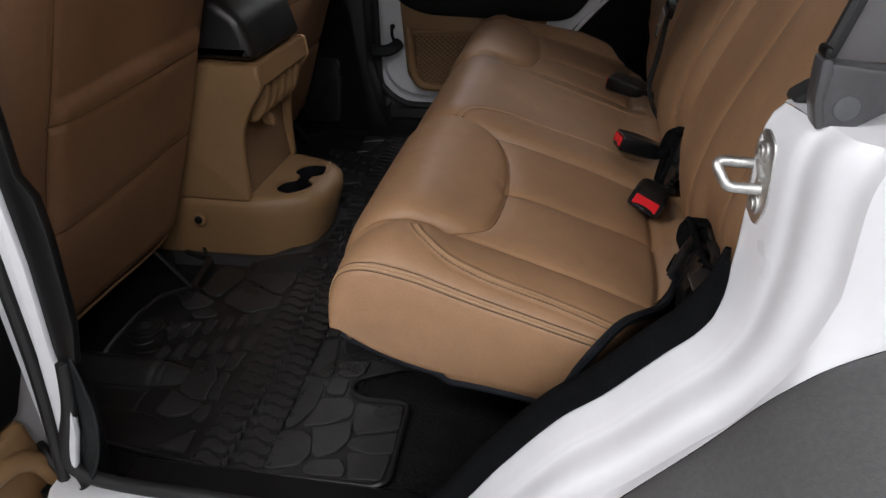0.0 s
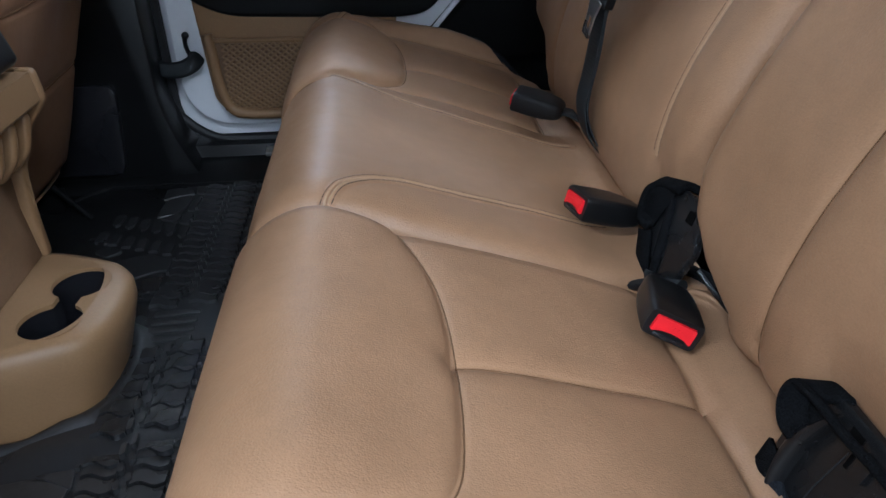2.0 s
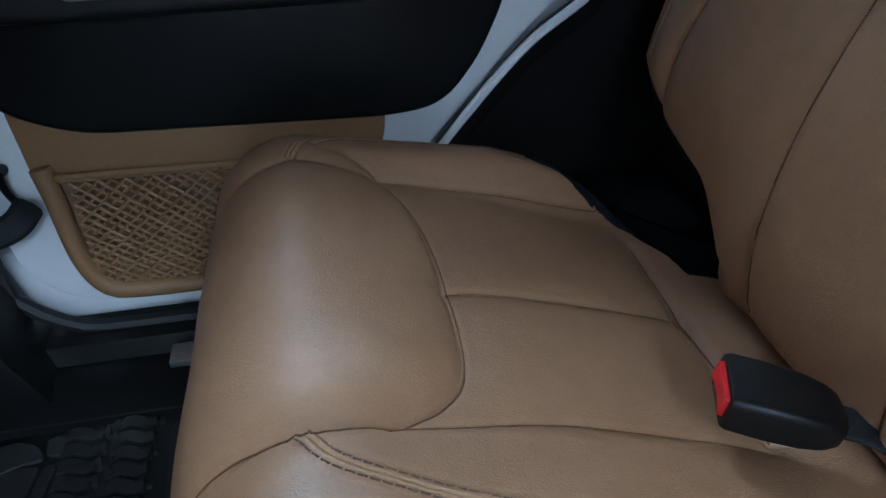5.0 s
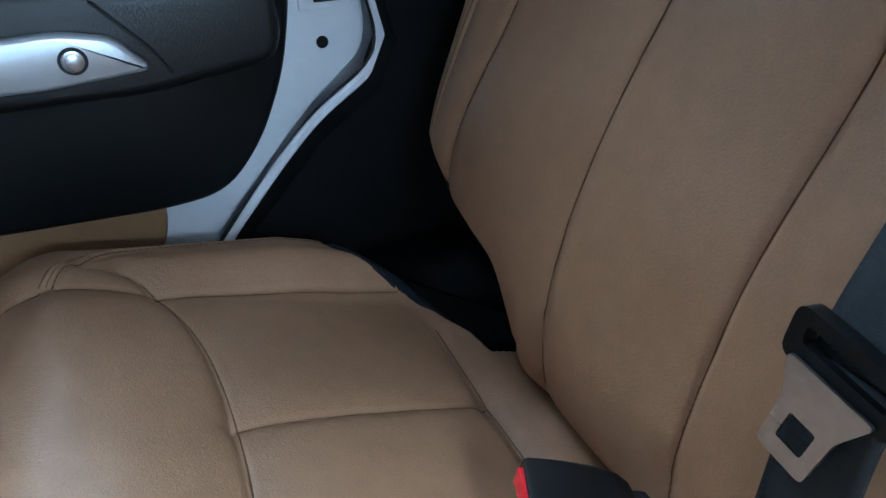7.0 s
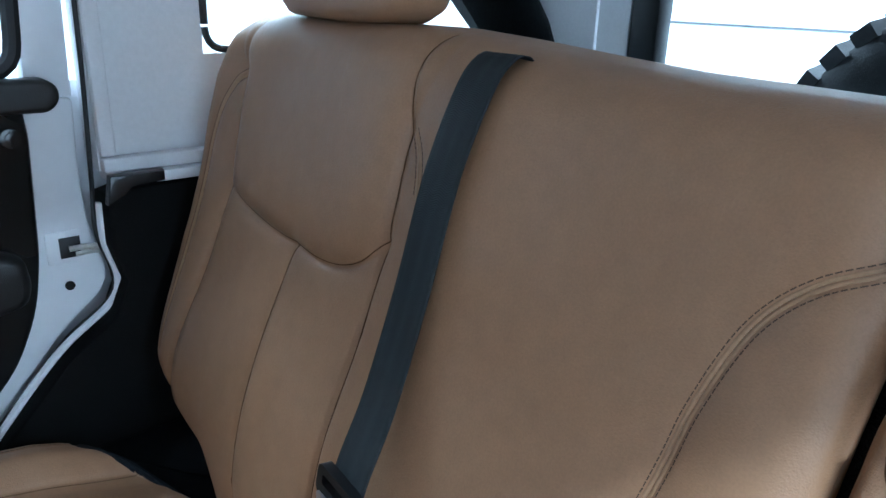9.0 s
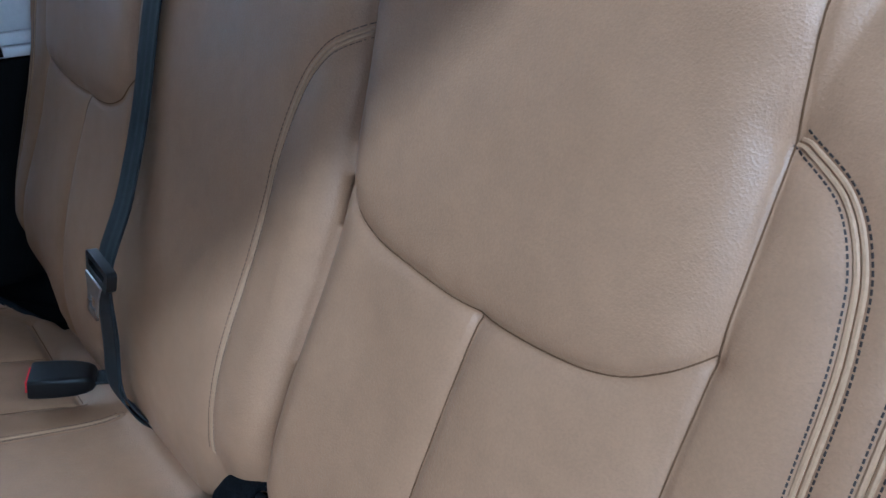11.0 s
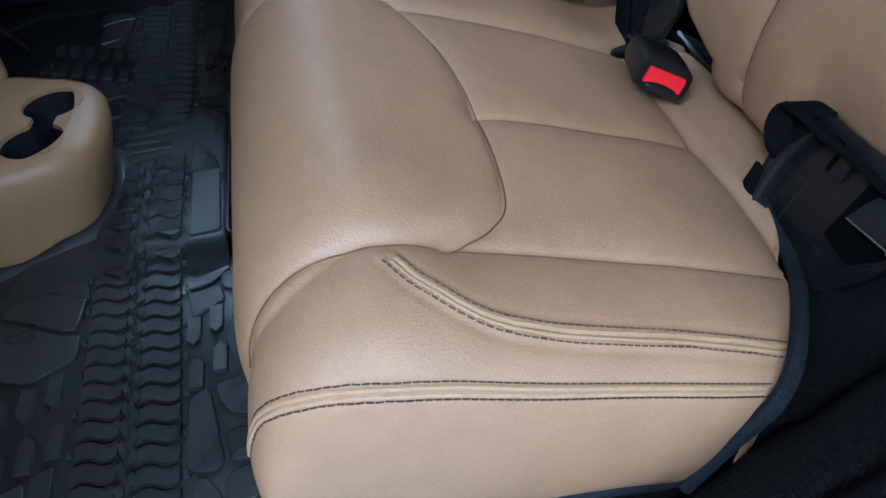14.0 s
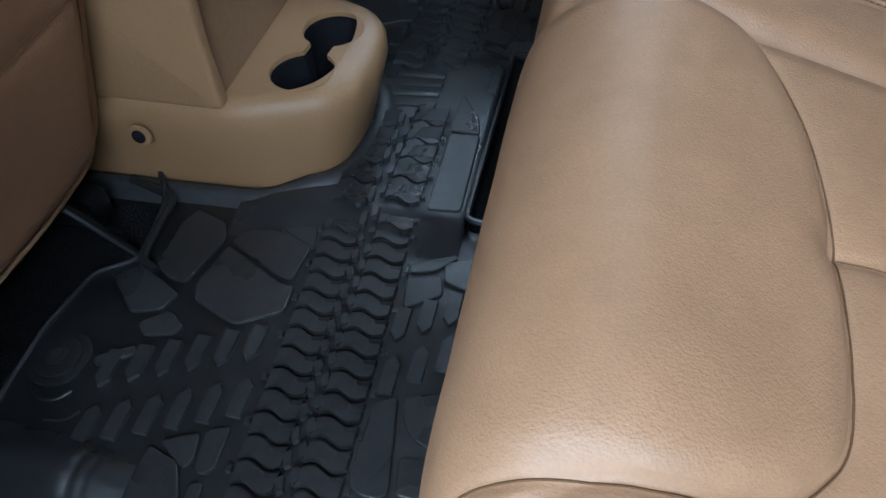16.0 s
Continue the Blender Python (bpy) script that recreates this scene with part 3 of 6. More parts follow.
def backrest(left, right, top, bottom, lines, pads, seed, foot, crest):
    """left, right: (z, y) lines of the two sides. A padded slab that leans back."""
    zs = np.concatenate([np.full(6, bottom), np.arange(bottom, top, 0.0028), np.full(10, top)])
    behind_b = np.concatenate([np.linspace(0.075, 0.0, 6), np.zeros(len(zs) - 16), np.linspace(0.0, 0.085, 10)])
    ls, rs = np.array(left), np.array(right)
    us = np.concatenate([np.full(7, -1.0), np.linspace(-1, 1, int((rs[3, 1] - ls[3, 1]) / 0.0028)), np.full(7, 1.0)])
    behind_s = np.concatenate([np.linspace(0.085, 0, 7), np.zeros(len(us) - 14), np.linspace(0, 0.085, 7)])
    P = np.zeros((len(us), len(zs), 3))
    r = 0.045
    for j, z in enumerate(zs):
        a, b = np.interp(z, ls[:, 0], ls[:, 1]), np.interp(z, rs[:, 0], rs[:, 1])
        y = (a + b) / 2 + us * (b - a) / 2
        e = np.clip((r - np.minimum(y - a, b - y)) / r, 0, 1)
        roll = r * 0.75 * (1 - np.sqrt(np.maximum(1 - e ** 2, 0)))
        et = np.clip((0.055 - (top - z)) / 0.055, 0, 1)
        eb = np.clip((0.030 - (z - bottom)) / 0.030, 0, 1)
        ends = 0.055 * (1 - math.sqrt(max(1 - et * et, 0))) + 0.022 * (1 - math.sqrt(max(1 - eb * eb, 0)))
        deep = np.maximum(roll + behind_s, 0) + ends + behind_b[j]
        P[:, j, 0], P[:, j, 1], P[:, j, 2] = back_x(z) + deep, y, z
        if behind_b[j] > 0 and j > 10:
            P[:, j, 2] += -0.004 * (behind_b[j] / 0.085) ** 2
    low = np.interp(P[:, :, 1], [f[0] for f in foot], [f[1] for f in foot])
    share = np.clip((0.46 - P[:, :, 2]) / (0.46 - bottom), 0, 1)
    lift = (low - bottom) * share
    P[:, :, 0] += 0.30 * lift
    P[:, :, 2] += lift
    drop = np.interp(P[:, :, 1], [f[0] for f in crest], [f[1] for f in crest]) * np.clip((P[:, :, 2] - 0.74) / 0.19, 0, 1)
    P[:, :, 0] -= 0.30 * drop
    P[:, :, 2] -= drop
    q = P[:, :, 1:].reshape(-1, 2)
    push = np.zeros(len(q))
    for line, depth, width in lines:
        d = away(q, curve(line, 0.008))
        if width < 0.0026:
            push += 1.4 * depth * (np.exp(-((d - 0.0034) / 0.0022) ** 2) - np.exp(-(d / 0.0016) ** 2) - 0.6 * np.exp(-((d - 0.0068) / 0.0022) ** 2))
        else:
            push -= 1.2 * depth * np.exp(-(d / width) ** 2) + 0.0026 * np.exp(-(d / 0.014) ** 2) + 0.0022 * np.exp(-(d / 0.036) ** 2)
    for outline, lift, soft in pads:
        ring = curve(outline, 0.006, closed=True)
        d = away(q, np.vstack([ring, ring[:1]]))
        push += np.where(inside(q, ring), lift * (1 - np.exp(-d / soft)), 0)
    push += np.array([noise.noise((a * 9, b * 9, seed)) * 0.003 + noise.noise((a * 30, b * 24, seed + 4)) * 0.0006 for a, b in q])
    face = np.clip(1 - (P[:, :, 0].reshape(-1) - np.array([back_x(v) for v in q[:, 1]])) / 0.06, 0, 1)
    n = normals(P)
    n = np.where(n[:, :, :1] > 0, -n, n)
    P += n * (push * face).reshape(len(us), len(zs), 1)
    return P


def back_ray(y, z):
    return (-0.6, y, z)


B_PAD = [(1.150, 0.93), (1.153, 0.775), (1.144, 0.698), (1.105, 0.668), (0.988, 0.651), (0.915, 0.649), (0.866, 0.655), (0.812, 0.689), (0.808, 0.80), (0.812, 0.93)]
B_PAD_EDGE = [(1.152, 0.713), (1.144, 0.698), (1.105, 0.669), (1.05, 0.659), (0.988, 0.651), (0.915, 0.650), (0.866, 0.656), (0.836, 0.671), (0.812, 0.689)]
B_SEAM = [(0.812, 0.93), (0.808, 0.80), (0.811, 0.689), (0.817, 0.600), (0.819, 0.520), (0.822, 0.440), (0.832, 0.360), (0.838, 0.325)]
B_MID = [(0.979, 0.650), (0.987, 0.580), (0.995, 0.500), (1.002, 0.42), (1.008, 0.33), (1.008, 0.278)]
B_ST1 = [(0.806, 0.806), (0.776, 0.786), (0.760, 0.757), (0.754, 0.724), (0.752, 0.690), (0.752, 0.620), (0.748, 0.520), (0.746, 0.450), (0.747, 0.412)]
B_ST2 = [(0.728, 0.86), (0.725, 0.740), (0.725, 0.620), (0.720, 0.550), (0.719, 0.495), (0.719, 0.468)]

PB = backrest([(0.272, 0.785), (0.31, 0.766), (0.36, 0.744), (0.447, 0.714), (0.57, 0.683), (0.80, 0.684), (0.87, 0.69), (0.93, 0.72)],
              [(0.31, 1.085), (0.33, 1.15), (0.36, 1.186), (0.40, 1.199), (0.50, 1.189), (0.65, 1.167), (0.80, 1.157), (0.87, 1.157), (0.93, 1.13)], 0.93, 0.272,
              [(B_PAD_EDGE, 0.0026, 0.0045), (B_SEAM, 0.0020, 0.0034), (B_MID, 0.0022, 0.0045), (B_ST1, 0.0010, 0.006), (B_ST2, 0.0010, 0.006)],
              [(B_PAD, 0.008, 0.012)], 2.5, [(0.70, 0.324), (0.90, 0.328), (0.925, 0.318), (0.945, 0.285), (0.96, 0.272), (1.21, 0.272)], [(0.68, 0.024), (1.21, 0.026)])
back_near = cover3 = sheet("backrest", PB, LEATHER, seat_near, "tan leather backrest with stitched bolster")
tree3 = tree_of(cover3)
for line in (B_PAD_EDGE, B_SEAM, B_MID):
    seam_cord(tree3, line, back_ray, (1, 0, 0), cover3)
for line in (B_ST1, B_ST2):
    for off in (0.0045, -0.0045):
        piping(tree3, line, back_ray, (1, 0, 0), back_near, off * 0.42)
        stitch_run("stitching", tree3, line, back_ray, (1, 0, 0), THREAD, back_near, off * 1.2, pitch=0.0039, length=0.0026, size=0.0007)
F_PAD = [(2.012, 0.93), (2.002, 0.845), (1.984, 0.755), (1.978, 0.704), (1.955, 0.692), (1.881, 0.678), (1.797, 0.669), (1.72, 0.666), (1.667, 0.681), (1.628, 0.714), (1.632, 0.82), (1.636, 0.93)]
F_PAD_EDGE = [(1.979, 0.708), (1.955, 0.692), (1.881, 0.678), (1.797, 0.669), (1.72, 0.667), (1.667, 0.681), (1.628, 0.714)]
F_SEAM = [(1.636, 0.93), (1.632, 0.82), (1.628, 0.714), (1.634, 0.50), (1.626, 0.33), (1.624, 0.280)]
F_OUT = [(2.014, 0.93), (2.000, 0.845), (1.986, 0.74), (1.995, 0.60), (2.013, 0.462), (2.005, 0.37)]
F_MID = [(1.797, 0.669), (1.806, 0.56), (1.805, 0.45), (1.793, 0.33), (1.788, 0.282)]
F_ST_MID = [(1.168, 0.820), (1.213, 0.797), (1.245, 0.759), (1.264, 0.70), (1.272, 0.65), (1.288, 0.56), (1.297, 0.46), (1.300, 0.37)]
F_ST_OUT = [(2.000, 0.852), (2.030, 0.835), (2.055, 0.79), (2.066, 0.70), (2.068, 0.56), (2.066, 0.44)]
F_ST_SMALL = [(1.625, 0.829), (1.611, 0.812), (1.602, 0.792), (1.595, 0.768)]
PF = backrest([(0.272, 1.222), (0.31, 1.217), (0.36, 1.212), (0.40, 1.208), (0.50, 1.197), (0.65, 1.177), (0.80, 1.168), (0.93, 1.185)],
              [(0.31, 1.86), (0.34, 1.915), (0.373, 2.03), (0.42, 2.095), (0.60, 2.112), (0.84, 2.113), (0.90, 2.095), (0.93, 2.06)], 0.93, 0.272,
              [(F_PAD_EDGE, 0.0034, 0.0045), (F_SEAM, 0.0036, 0.0040), (F_OUT, 0.0034, 0.0040), (F_MID, 0.0022, 0.0045), (F_ST_MID, 0.0022, 0.0045),
               (F_ST_OUT, 0.0010, 0.006), (F_ST_SMALL, 0.0010, 0.006)], [(F_PAD, 0.010, 0.012)], 8.5, [(1.20, 0.340), (1.285, 0.318), (1.315, 0.285), (1.34, 0.268), (1.84, 0.268), (1.90, 0.305), (2.11, 0.33)], [(1.20, 0.029), (1.40, 0.024), (1.50, 0.017), (1.60, 0.009), (1.70, 0.003), (2.12, 0.003)])
back_far = cover4 = sheet("backrest", PF, LEATHER, seat_far, "wide tan leather backrest")
tree4 = tree_of(cover4)
for line in (F_PAD_EDGE, F_SEAM, F_OUT, F_MID):
    seam_cord(tree4, line, back_ray, (1, 0, 0), cover4)
for line in (F_ST_MID, F_ST_OUT, F_ST_SMALL):
    for off in (0.0045, -0.0045):
        piping(tree4, line, back_ray, (1, 0, 0), back_far, off * 0.40, 0.0018)
        stitch_run("stitching", tree4, line, back_ray, (1, 0, 0), THREAD_MID if line is F_ST_MID else THREAD_BROWN, back_far, off * 1.25, pitch=0.0052, length=0.0039, size=0.0006)
for who, lo, hi in ((back_near, 0.74, 1.18), (back_far, 1.24, 2.06)):
    bm = bmesh.new()
    prism(bm, [(0.275, 0.33), (0.33, 0.36), (0.485, 0.860), (0.40, 0.870)], lo, hi, "y", 0.01)
    part("rear_panel", bm, CARPET, who, "black carpeted panel behind the backrest")
# felt binding along the lower outer edge of the near backrest
bm = bmesh.new()
tube(bm, [(back_x(z) + 0.035, y + 0.0, z) for z, y in ((0.335, 0.80), (0.338, 0.785), (0.352, 0.762), (0.40, 0.732), (0.447, 0.711), (0.51, 0.693), (0.57, 0.680), (0.70, 0.678), (0.85, 0.682))], 0.0075, 8)
part("edge_binding", bm, BINDING, back_near, "dark felt edge binding")
bm = bmesh.new()
tube(bm, curve([(back_x(z) + d, y, z) for z, y, d in ((0.318, 1.84, 0.045), (0.335, 1.92, 0.045), (0.360, 1.995, 0.04), (0.385, 2.05, 0.035), (0.42, 2.092, 0.04), (0.50, 2.108, 0.05))], 0.012), 0.010, 8)
part("edge_binding", bm, BINDING, back_far, "dark felt edge binding")
bm = bmesh.new()
tube(bm, curve([(0.026, 0.700, 0.176), (0.046, 0.700, 0.222), (0.074, 0.703, 0.270), (0.104, 0.737, 0.285), (0.156, 0.812, 0.262), (0.176, 0.87, 0.252), (0.182, 0.915, 0.262)], 0.008), 0.0065, 8)
part("rear_edge_binding", bm, BINDING, cover, "dark felt edge binding")
bm = bmesh.new()
tube(bm, curve([(0.09, 2.075, 0.300), (0.095, 2.06, 0.318), (0.14, 2.028, 0.292), (0.172, 1.995, 0.262), (0.20, 1.92, 0.248), (0.206, 1.885, 0.250)], 0.008), 0.0065, 8)
part("rear_edge_binding", bm, BINDING, cover2, "dark felt edge binding")


# the room round the car ----------------------------------------------------------------
def slab(name, lo, hi, mat, label, category):
    bm = bmesh.new()
    box(bm, lo, hi)
    return lone(name, bm, mat, label, category, kind="structure", smooth=False)


slab("ground", (-6, -5, -0.70), (6, 7, -0.58), CONCRETE, "smooth grey showroom floor under the car", "floor")
slab("ceiling", (-6, -5, 3.0), (6, 7, 3.1), WALL, "plain white ceiling", "ceiling")
slab("wall_north", (-6, 6.9, -0.58), (6, 7, 3.0), WALL, "plain white wall", "wall")
slab("wall_south", (-6, -5, -0.58), (6, -4.9, 3.0), WALL, "plain white wall", "wall")
slab("wall_west", (-6, -4.9, -0.58), (-5.9, 6.9, 3.0), WALL, "plain white wall", "wall")
slab("wall_east", (5.9, -4.9, -0.58), (6, 6.9, 3.0), WALL, "plain white wall", "wall")

for y0, y1, z in ((-4.8, 6.8, 0.79), (-4.8, 6.8, 1.9)):
    slab("trim", (5.885, y0, z), (5.899, y1, z + 0.02), GREY_PLASTIC, "thin grey joint strip on the white wall", "trim")


# car body ----------------------------------------------------------------
car = thing("car", "white off-road car with black trim and an open rear door", "car", (0, 1.4, -0.58))
bm = bmesh.new()
box(bm, (-1.9, 0.60, -0.06), (1.2, 2.24, -0.004))
part("floor_pan", bm, CARPET, car, "black carpeted floor", smooth=False)
bm = bmesh.new()
prism(bm, [(0.02, -0.004), (0.09, 0.13), (0.26, 0.20), (0.32, 0.30), (1.2, 0.33), (1.2, -0.004)], 0.66, 2.18, "y", 0.01)
part("rear_floor", bm, CARPET, car, "black carpeted load floor and seat riser")

# rear jamb of the near door opening: a band swept along the opening's edge
EDGE = curve([(1.18, 0.614), (0.55, 0.613), (0.32, 0.614), (0.235, 0.612), (0.209, 0.611), (0.194, 0.605), (0.185, 0.592), (0.181, 0.566), (0.182, 0.510), (0.181, 0.455), (0.175, 0.415),
              (0.157, 0.378), (0.128, 0.347), (0.076, 0.288), (0.030, 0.245), (-0.03, 0.165), (-0.083, 0.085), (-0.14, 0.035), (-0.26, 0.010)], 0.012)
tang = np.gradient(EDGE, axis=0)
tang /= np.linalg.norm(tang, axis=1, keepdims=True)
outw = np.stack([-tang[:, 1], tang[:, 0]], 1) * -1.0      # away from the opening
outw = np.where((outw[:, :1] * 0.6 - outw[:, 1:] * 0.8) < 0, -outw, outw)
outw[EDGE[:, 1] > 0.51] = (1.0, 0.0)


def TOP_Z(y):
    """The pillar's top falls slightly towards the outside."""
    return 0.6075 if y > 0.59 else 0.6075 - 0.004 * min(1, (0.59 - y) / 0.09)


def narrow(z):
    """The jamb steps draw together where the wheel arch comes near."""
    return 0.45 + 0.55 * min(max((z - 0.40) / 0.09, 0), 1)


def band(section, first=0, last=None):
    rows = []
    for (x, z), (ox, oz) in zip(EDGE[first:last], outw[first:last]):
        rows.append([(x + d * ox, y, z + d * oz) for y, d in [(b, n if n < 0.012 or b > 0.62 else 0.012 + (n - 0.012) * narrow(z)) for b, n in section]])
    return np.array(rows)


JAMB = curve([(0.618, 0.006), (0.611, -0.002), (0.600, 0.001), (0.568, 0.010), (0.560, 0.014), (0.552, 0.020), (0.532, 0.024), (0.522, 0.030), (0.510, 0.044), (0.496, 0.050)], 0.003)
turn_i = int(np.argmax(EDGE[:, 0] < 0.200))
sheet("door_jamb", band(JAMB, turn_i), WHITE, car, "glossy white painted door jamb with pressed steps")
# outer quarter panel down to the wheel arch, then the plastic flare
ARCH = curve([(1.15, 0.50), (0.85, 0.545), (0.60, 0.550), (0.40, 0.520), (0.264, 0.456), (0.204, 0.408), (0.150, 0.338), (0.072, 0.240), (0.000, 0.135), (-0.08, 0.02), (-0.16, -0.06), (-0.26, -0.09)], 0.01)
pick = np.linspace(0, 1, len(EDGE))
arch = np.stack([np.interp(pick, np.linspace(0, 1, len(ARCH)), ARCH[:, k]) for k in (0, 1)], 1)
top_line = EDGE + np.array([[0.012 + 0.038 * narrow(z)] for _, z in EDGE]) * outw
keys_edge = ((1.18, 0.614), (0.18, 0.605), (0.182, 0.51), (0.181, 0.455), (0.157, 0.378), (0.030, 0.245), (-0.26, 0.010))
keys_arch = ((1.15, 0.50), (0.40, 0.520), (0.290, 0.470), (0.230, 0.430), (0.185, 0.385), (0.050, 0.205), (-0.26, -0.09))
keys_edge = ((float(EDGE[turn_i, 0]), float(EDGE[turn_i, 1])),) + keys_edge[2:]
keys_arch = ((0.40, 0.520),) + keys_arch[2:]
ie = [int(np.argmin(np.linalg.norm(EDGE - np.array(p), axis=1))) for p in keys_edge]
ia = [int(np.argmin(np.linalg.norm(ARCH - np.array(p), axis=1))) for p in keys_arch]
rows = []
for i in range(turn_i, len(top_line)):
    p = top_line[i]
    f = np.interp(i, ie, ia)
    k = min(int(f), len(ARCH) - 2)
    a = ARCH[k] + (ARCH[k + 1] - ARCH[k]) * (f - k)
    rows.append([(p[0] + (a[0] - p[0]) * s, 0.4962 - 0.016 * s, p[1] + (a[1] - p[1]) * s) for s in np.linspace(0, 1, 14)])
behind = []
for u in np.linspace(1, 0, 24)[:-1]:
    p = (rows[0][0][0] + (1.18 - rows[0][0][0]) * u, rows[0][0][2] + 0.003 * u)
    a = (0.40 + 0.75 * u, float(np.interp(0.40 + 0.75 * u, ARCH[::-1, 0], ARCH[::-1, 1])))
    behind.append([(p[0] + (a[0] - p[0]) * s, 0.4962 - 0.016 * s, p[1] + (a[1] - p[1]) * s) for s in np.linspace(0, 1, 14)])
sheet("quarter_panel", np.array(behind + rows), WHITE, car, "glossy white painted quarter panel")
rows = []
for u in np.linspace(0, 1, 30):
    x1 = 0.195 + 1.0 * u * u
    rows.append([(x1 + n * (1 - u), y, TOP_Z(y)) for y, n in [(0.640, 0.006)] + [tuple(q) for q in JAMB[1:]]])
sheet("pillar_cap", np.array(rows), WHITE, car, "white painted pillar top below the quarter window")
at = np.gradient(ARCH, axis=0)
at /= np.linalg.norm(at, axis=1, keepdims=True)
an = np.stack([at[:, 1], -at[:, 0]], 1)
an = np.where(an[:, 1:] > 0, -an, an)
rows = []
for p, n in zip(ARCH, an):
    rows.append([(p[0] + d * n[0], y, p[1] + d * n[1]) for y, d in ((0.484, 0.004), (0.476, -0.002), (0.465, -0.003), (0.44, 0.004), (0.40, 0.016), (0.35, 0.032), (0.30, 0.052), (0.275, 0.075), (0.27, 0.13))])
sheet("fender_flare", np.array(rows), FLARE, car, "grey grained plastic fender flare")
bm = bmesh.new()
low_i = int(np.argmax(EDGE[:, 1] < 0.475))
tube(bm, [(x - 0.009 * ox, 0.610, z - 0.009 * oz) for (x, z), (ox, oz) in zip(EDGE[low_i:], outw[low_i:])], [0.003 + 0.0135 * min(1.0, k / 6) for k in range(len(EDGE) - low_i)], 10)
part("door_seal", bm, FELT, car, "black rubber and felt door seal")
# carpeted wheel house between jamb and bench
WH = curve([(0.625, 0.004), (0.655, 0.012), (0.69, 0.040), (0.72, 0.085), (0.76, 0.105), (0.84, 0.120), (0.96, 0.13)], 0.008)
first = int(np.argmax(EDGE[:, 1] < 0.44))
G = band(WH, first)
for i in range(G.shape[0]):
    for j in range(G.shape[1]):
        x, y, z = G[i, j]
        G[i, j] += 0.004 * noise.noise((x * 40, y * 40, z * 40))
sheet("wheel_house_carpet", G, CARPET, car, "black carpet over the wheel house")
bm = bmesh.new()
box(bm, (0.215, 0.620, 0.18), (1.15, 0.668, 0.600), 0.012)
part("side_trim", bm, CARPET, car, "black carpeted side trim")
# sill and scuff plate
bm = bmesh.new()
prism(bm, [(0.575, -0.10), (0.575, 0.004), (0.59, 0.018), (0.615, 0.020), (0.63, 0.006), (0.63, -0.10)], -0.66, 0.05, "x", 0.003)
part("sill", bm, WHITE, car, "white painted door sill")
bm = bmesh.new()
prism(bm, [(0.60, 0.020), (0.605, 0.028), (0.655, 0.030), (0.672, 0.012), (0.672, -0.002), (0.60, 0.0)], -0.56, 0.02, "x", 0.003)
part("scuff_plate", bm, BLACK_PLASTIC, car, "black plastic sill scuff plate")
# near centre pillar: black trim, white flange and rubber
bm = bmesh.new()
prism(bm, [(-0.592, 0.230), (-0.560, 0.240), (-0.546, 0.300), (-0.540, 0.42), (-0.542, 0.470), (-0.556, 0.494), (-0.555, 0.56), (-0.575, 1.22), (-0.64, 1.22), (-0.586, 0.56)], 0.600, 0.614, "y", 0.004)
part("pillar_trim", bm, BLACK_PLASTIC, car, "black plastic centre pillar trim")
bm = bmesh.new()
prism(bm, [(-0.618, 0.040), (-0.606, 0.065), (-0.588, 0.126), (-0.580, 0.185), (-0.583, 0.265), (-0.577, 0.385), (-0.579, 0.50), (-0.582, 1.2), (-0.61, 1.2), (-0.602, 0.44), (-0.603, 0.26), (-0.609, 0.18), (-0.622, 0.048)], 0.592, 0.604, "y", 0.003)
part("pillar_flange", bm, WHITE, car, "white painted pillar flange")
bm = bmesh.new()
box(bm, (-0.66, 0.614, -0.02), (-0.604, 0.645, 1.2), 0.006)
part("pillar_core", bm, WHITE, car, "white painted pillar")
bm = bmesh.new()
prism(bm, [(-0.63, -0.003), (-0.590, -0.003), (-0.582, 0.10), (-0.580, 0.18), (-0.60, 0.235), (-0.64, 0.235)], 0.606, 0.64, "y", 0.008)
part("pillar_foot_trim", bm, BLACK_PLASTIC, car, "black plastic pillar foot trim")
bm = bmesh.new()
tube(bm, curve([(-0.616, 0.594, 0.75), (-0.613, 0.594, 0.50), (-0.614, 0.594, 0.26), (-0.622, 0.594, 0.14), (-0.632, 0.594, 0.04)], 0.03), 0.0085, 8)
part("pillar_seal", bm, RUBBER, car, "black rubber pillar seal")
bm = bmesh.new()
tube(bm, curve([(-0.578, 0.602, 0.245), (-0.590, 0.600, 0.170), (-0.612, 0.598, 0.105), (-0.618, 0.598, 0.068), (-0.598, 0.600, 0.044), (-0.555, 0.603, 0.032), (-0.48, 0.605, 0.027), (-0.30, 0.605, 0.025), (0.03, 0.605, 0.025)], 0.012), 0.0105, 10)
part("sill_seal", bm, RUBBER, car, "black rubber door opening seal")
# far centre pillar and lower side
bm = bmesh.new()
prism(bm, [(-0.98, -0.003), (-0.60, -0.003), (-0.54, 0.02), (-0.575, 0.10), (-0.60, 0.20), (-0.605, 1.22), (-0.80, 1.22), (-0.86, 0.5)], 2.10, 2.235, "y", 0.012)
part("pillar_trim", bm, BLACK_PLASTIC, car, "black plastic centre pillar trim")
bm = bmesh.new()
prism(bm, rounded([(-0.92, 0.03), (-0.70, 0.03), (-0.68, 0.24), (-0.88, 0.24)], 0.03), 2.085, 2.11, "y", 0.006)
part("seat_belt_cover", bm, BLACK_GLOSS, car, "black moulded seat belt reel cover")
bm = bmesh.new()
prism(bm, [(2.06, -0.003), (2.12, 0.03), (2.16, 0.035), (2.17, 0.06), (2.235, 0.065), (2.235, -0.05), (2.06, -0.05)], -1.0, 0.15, "x", 0.004)
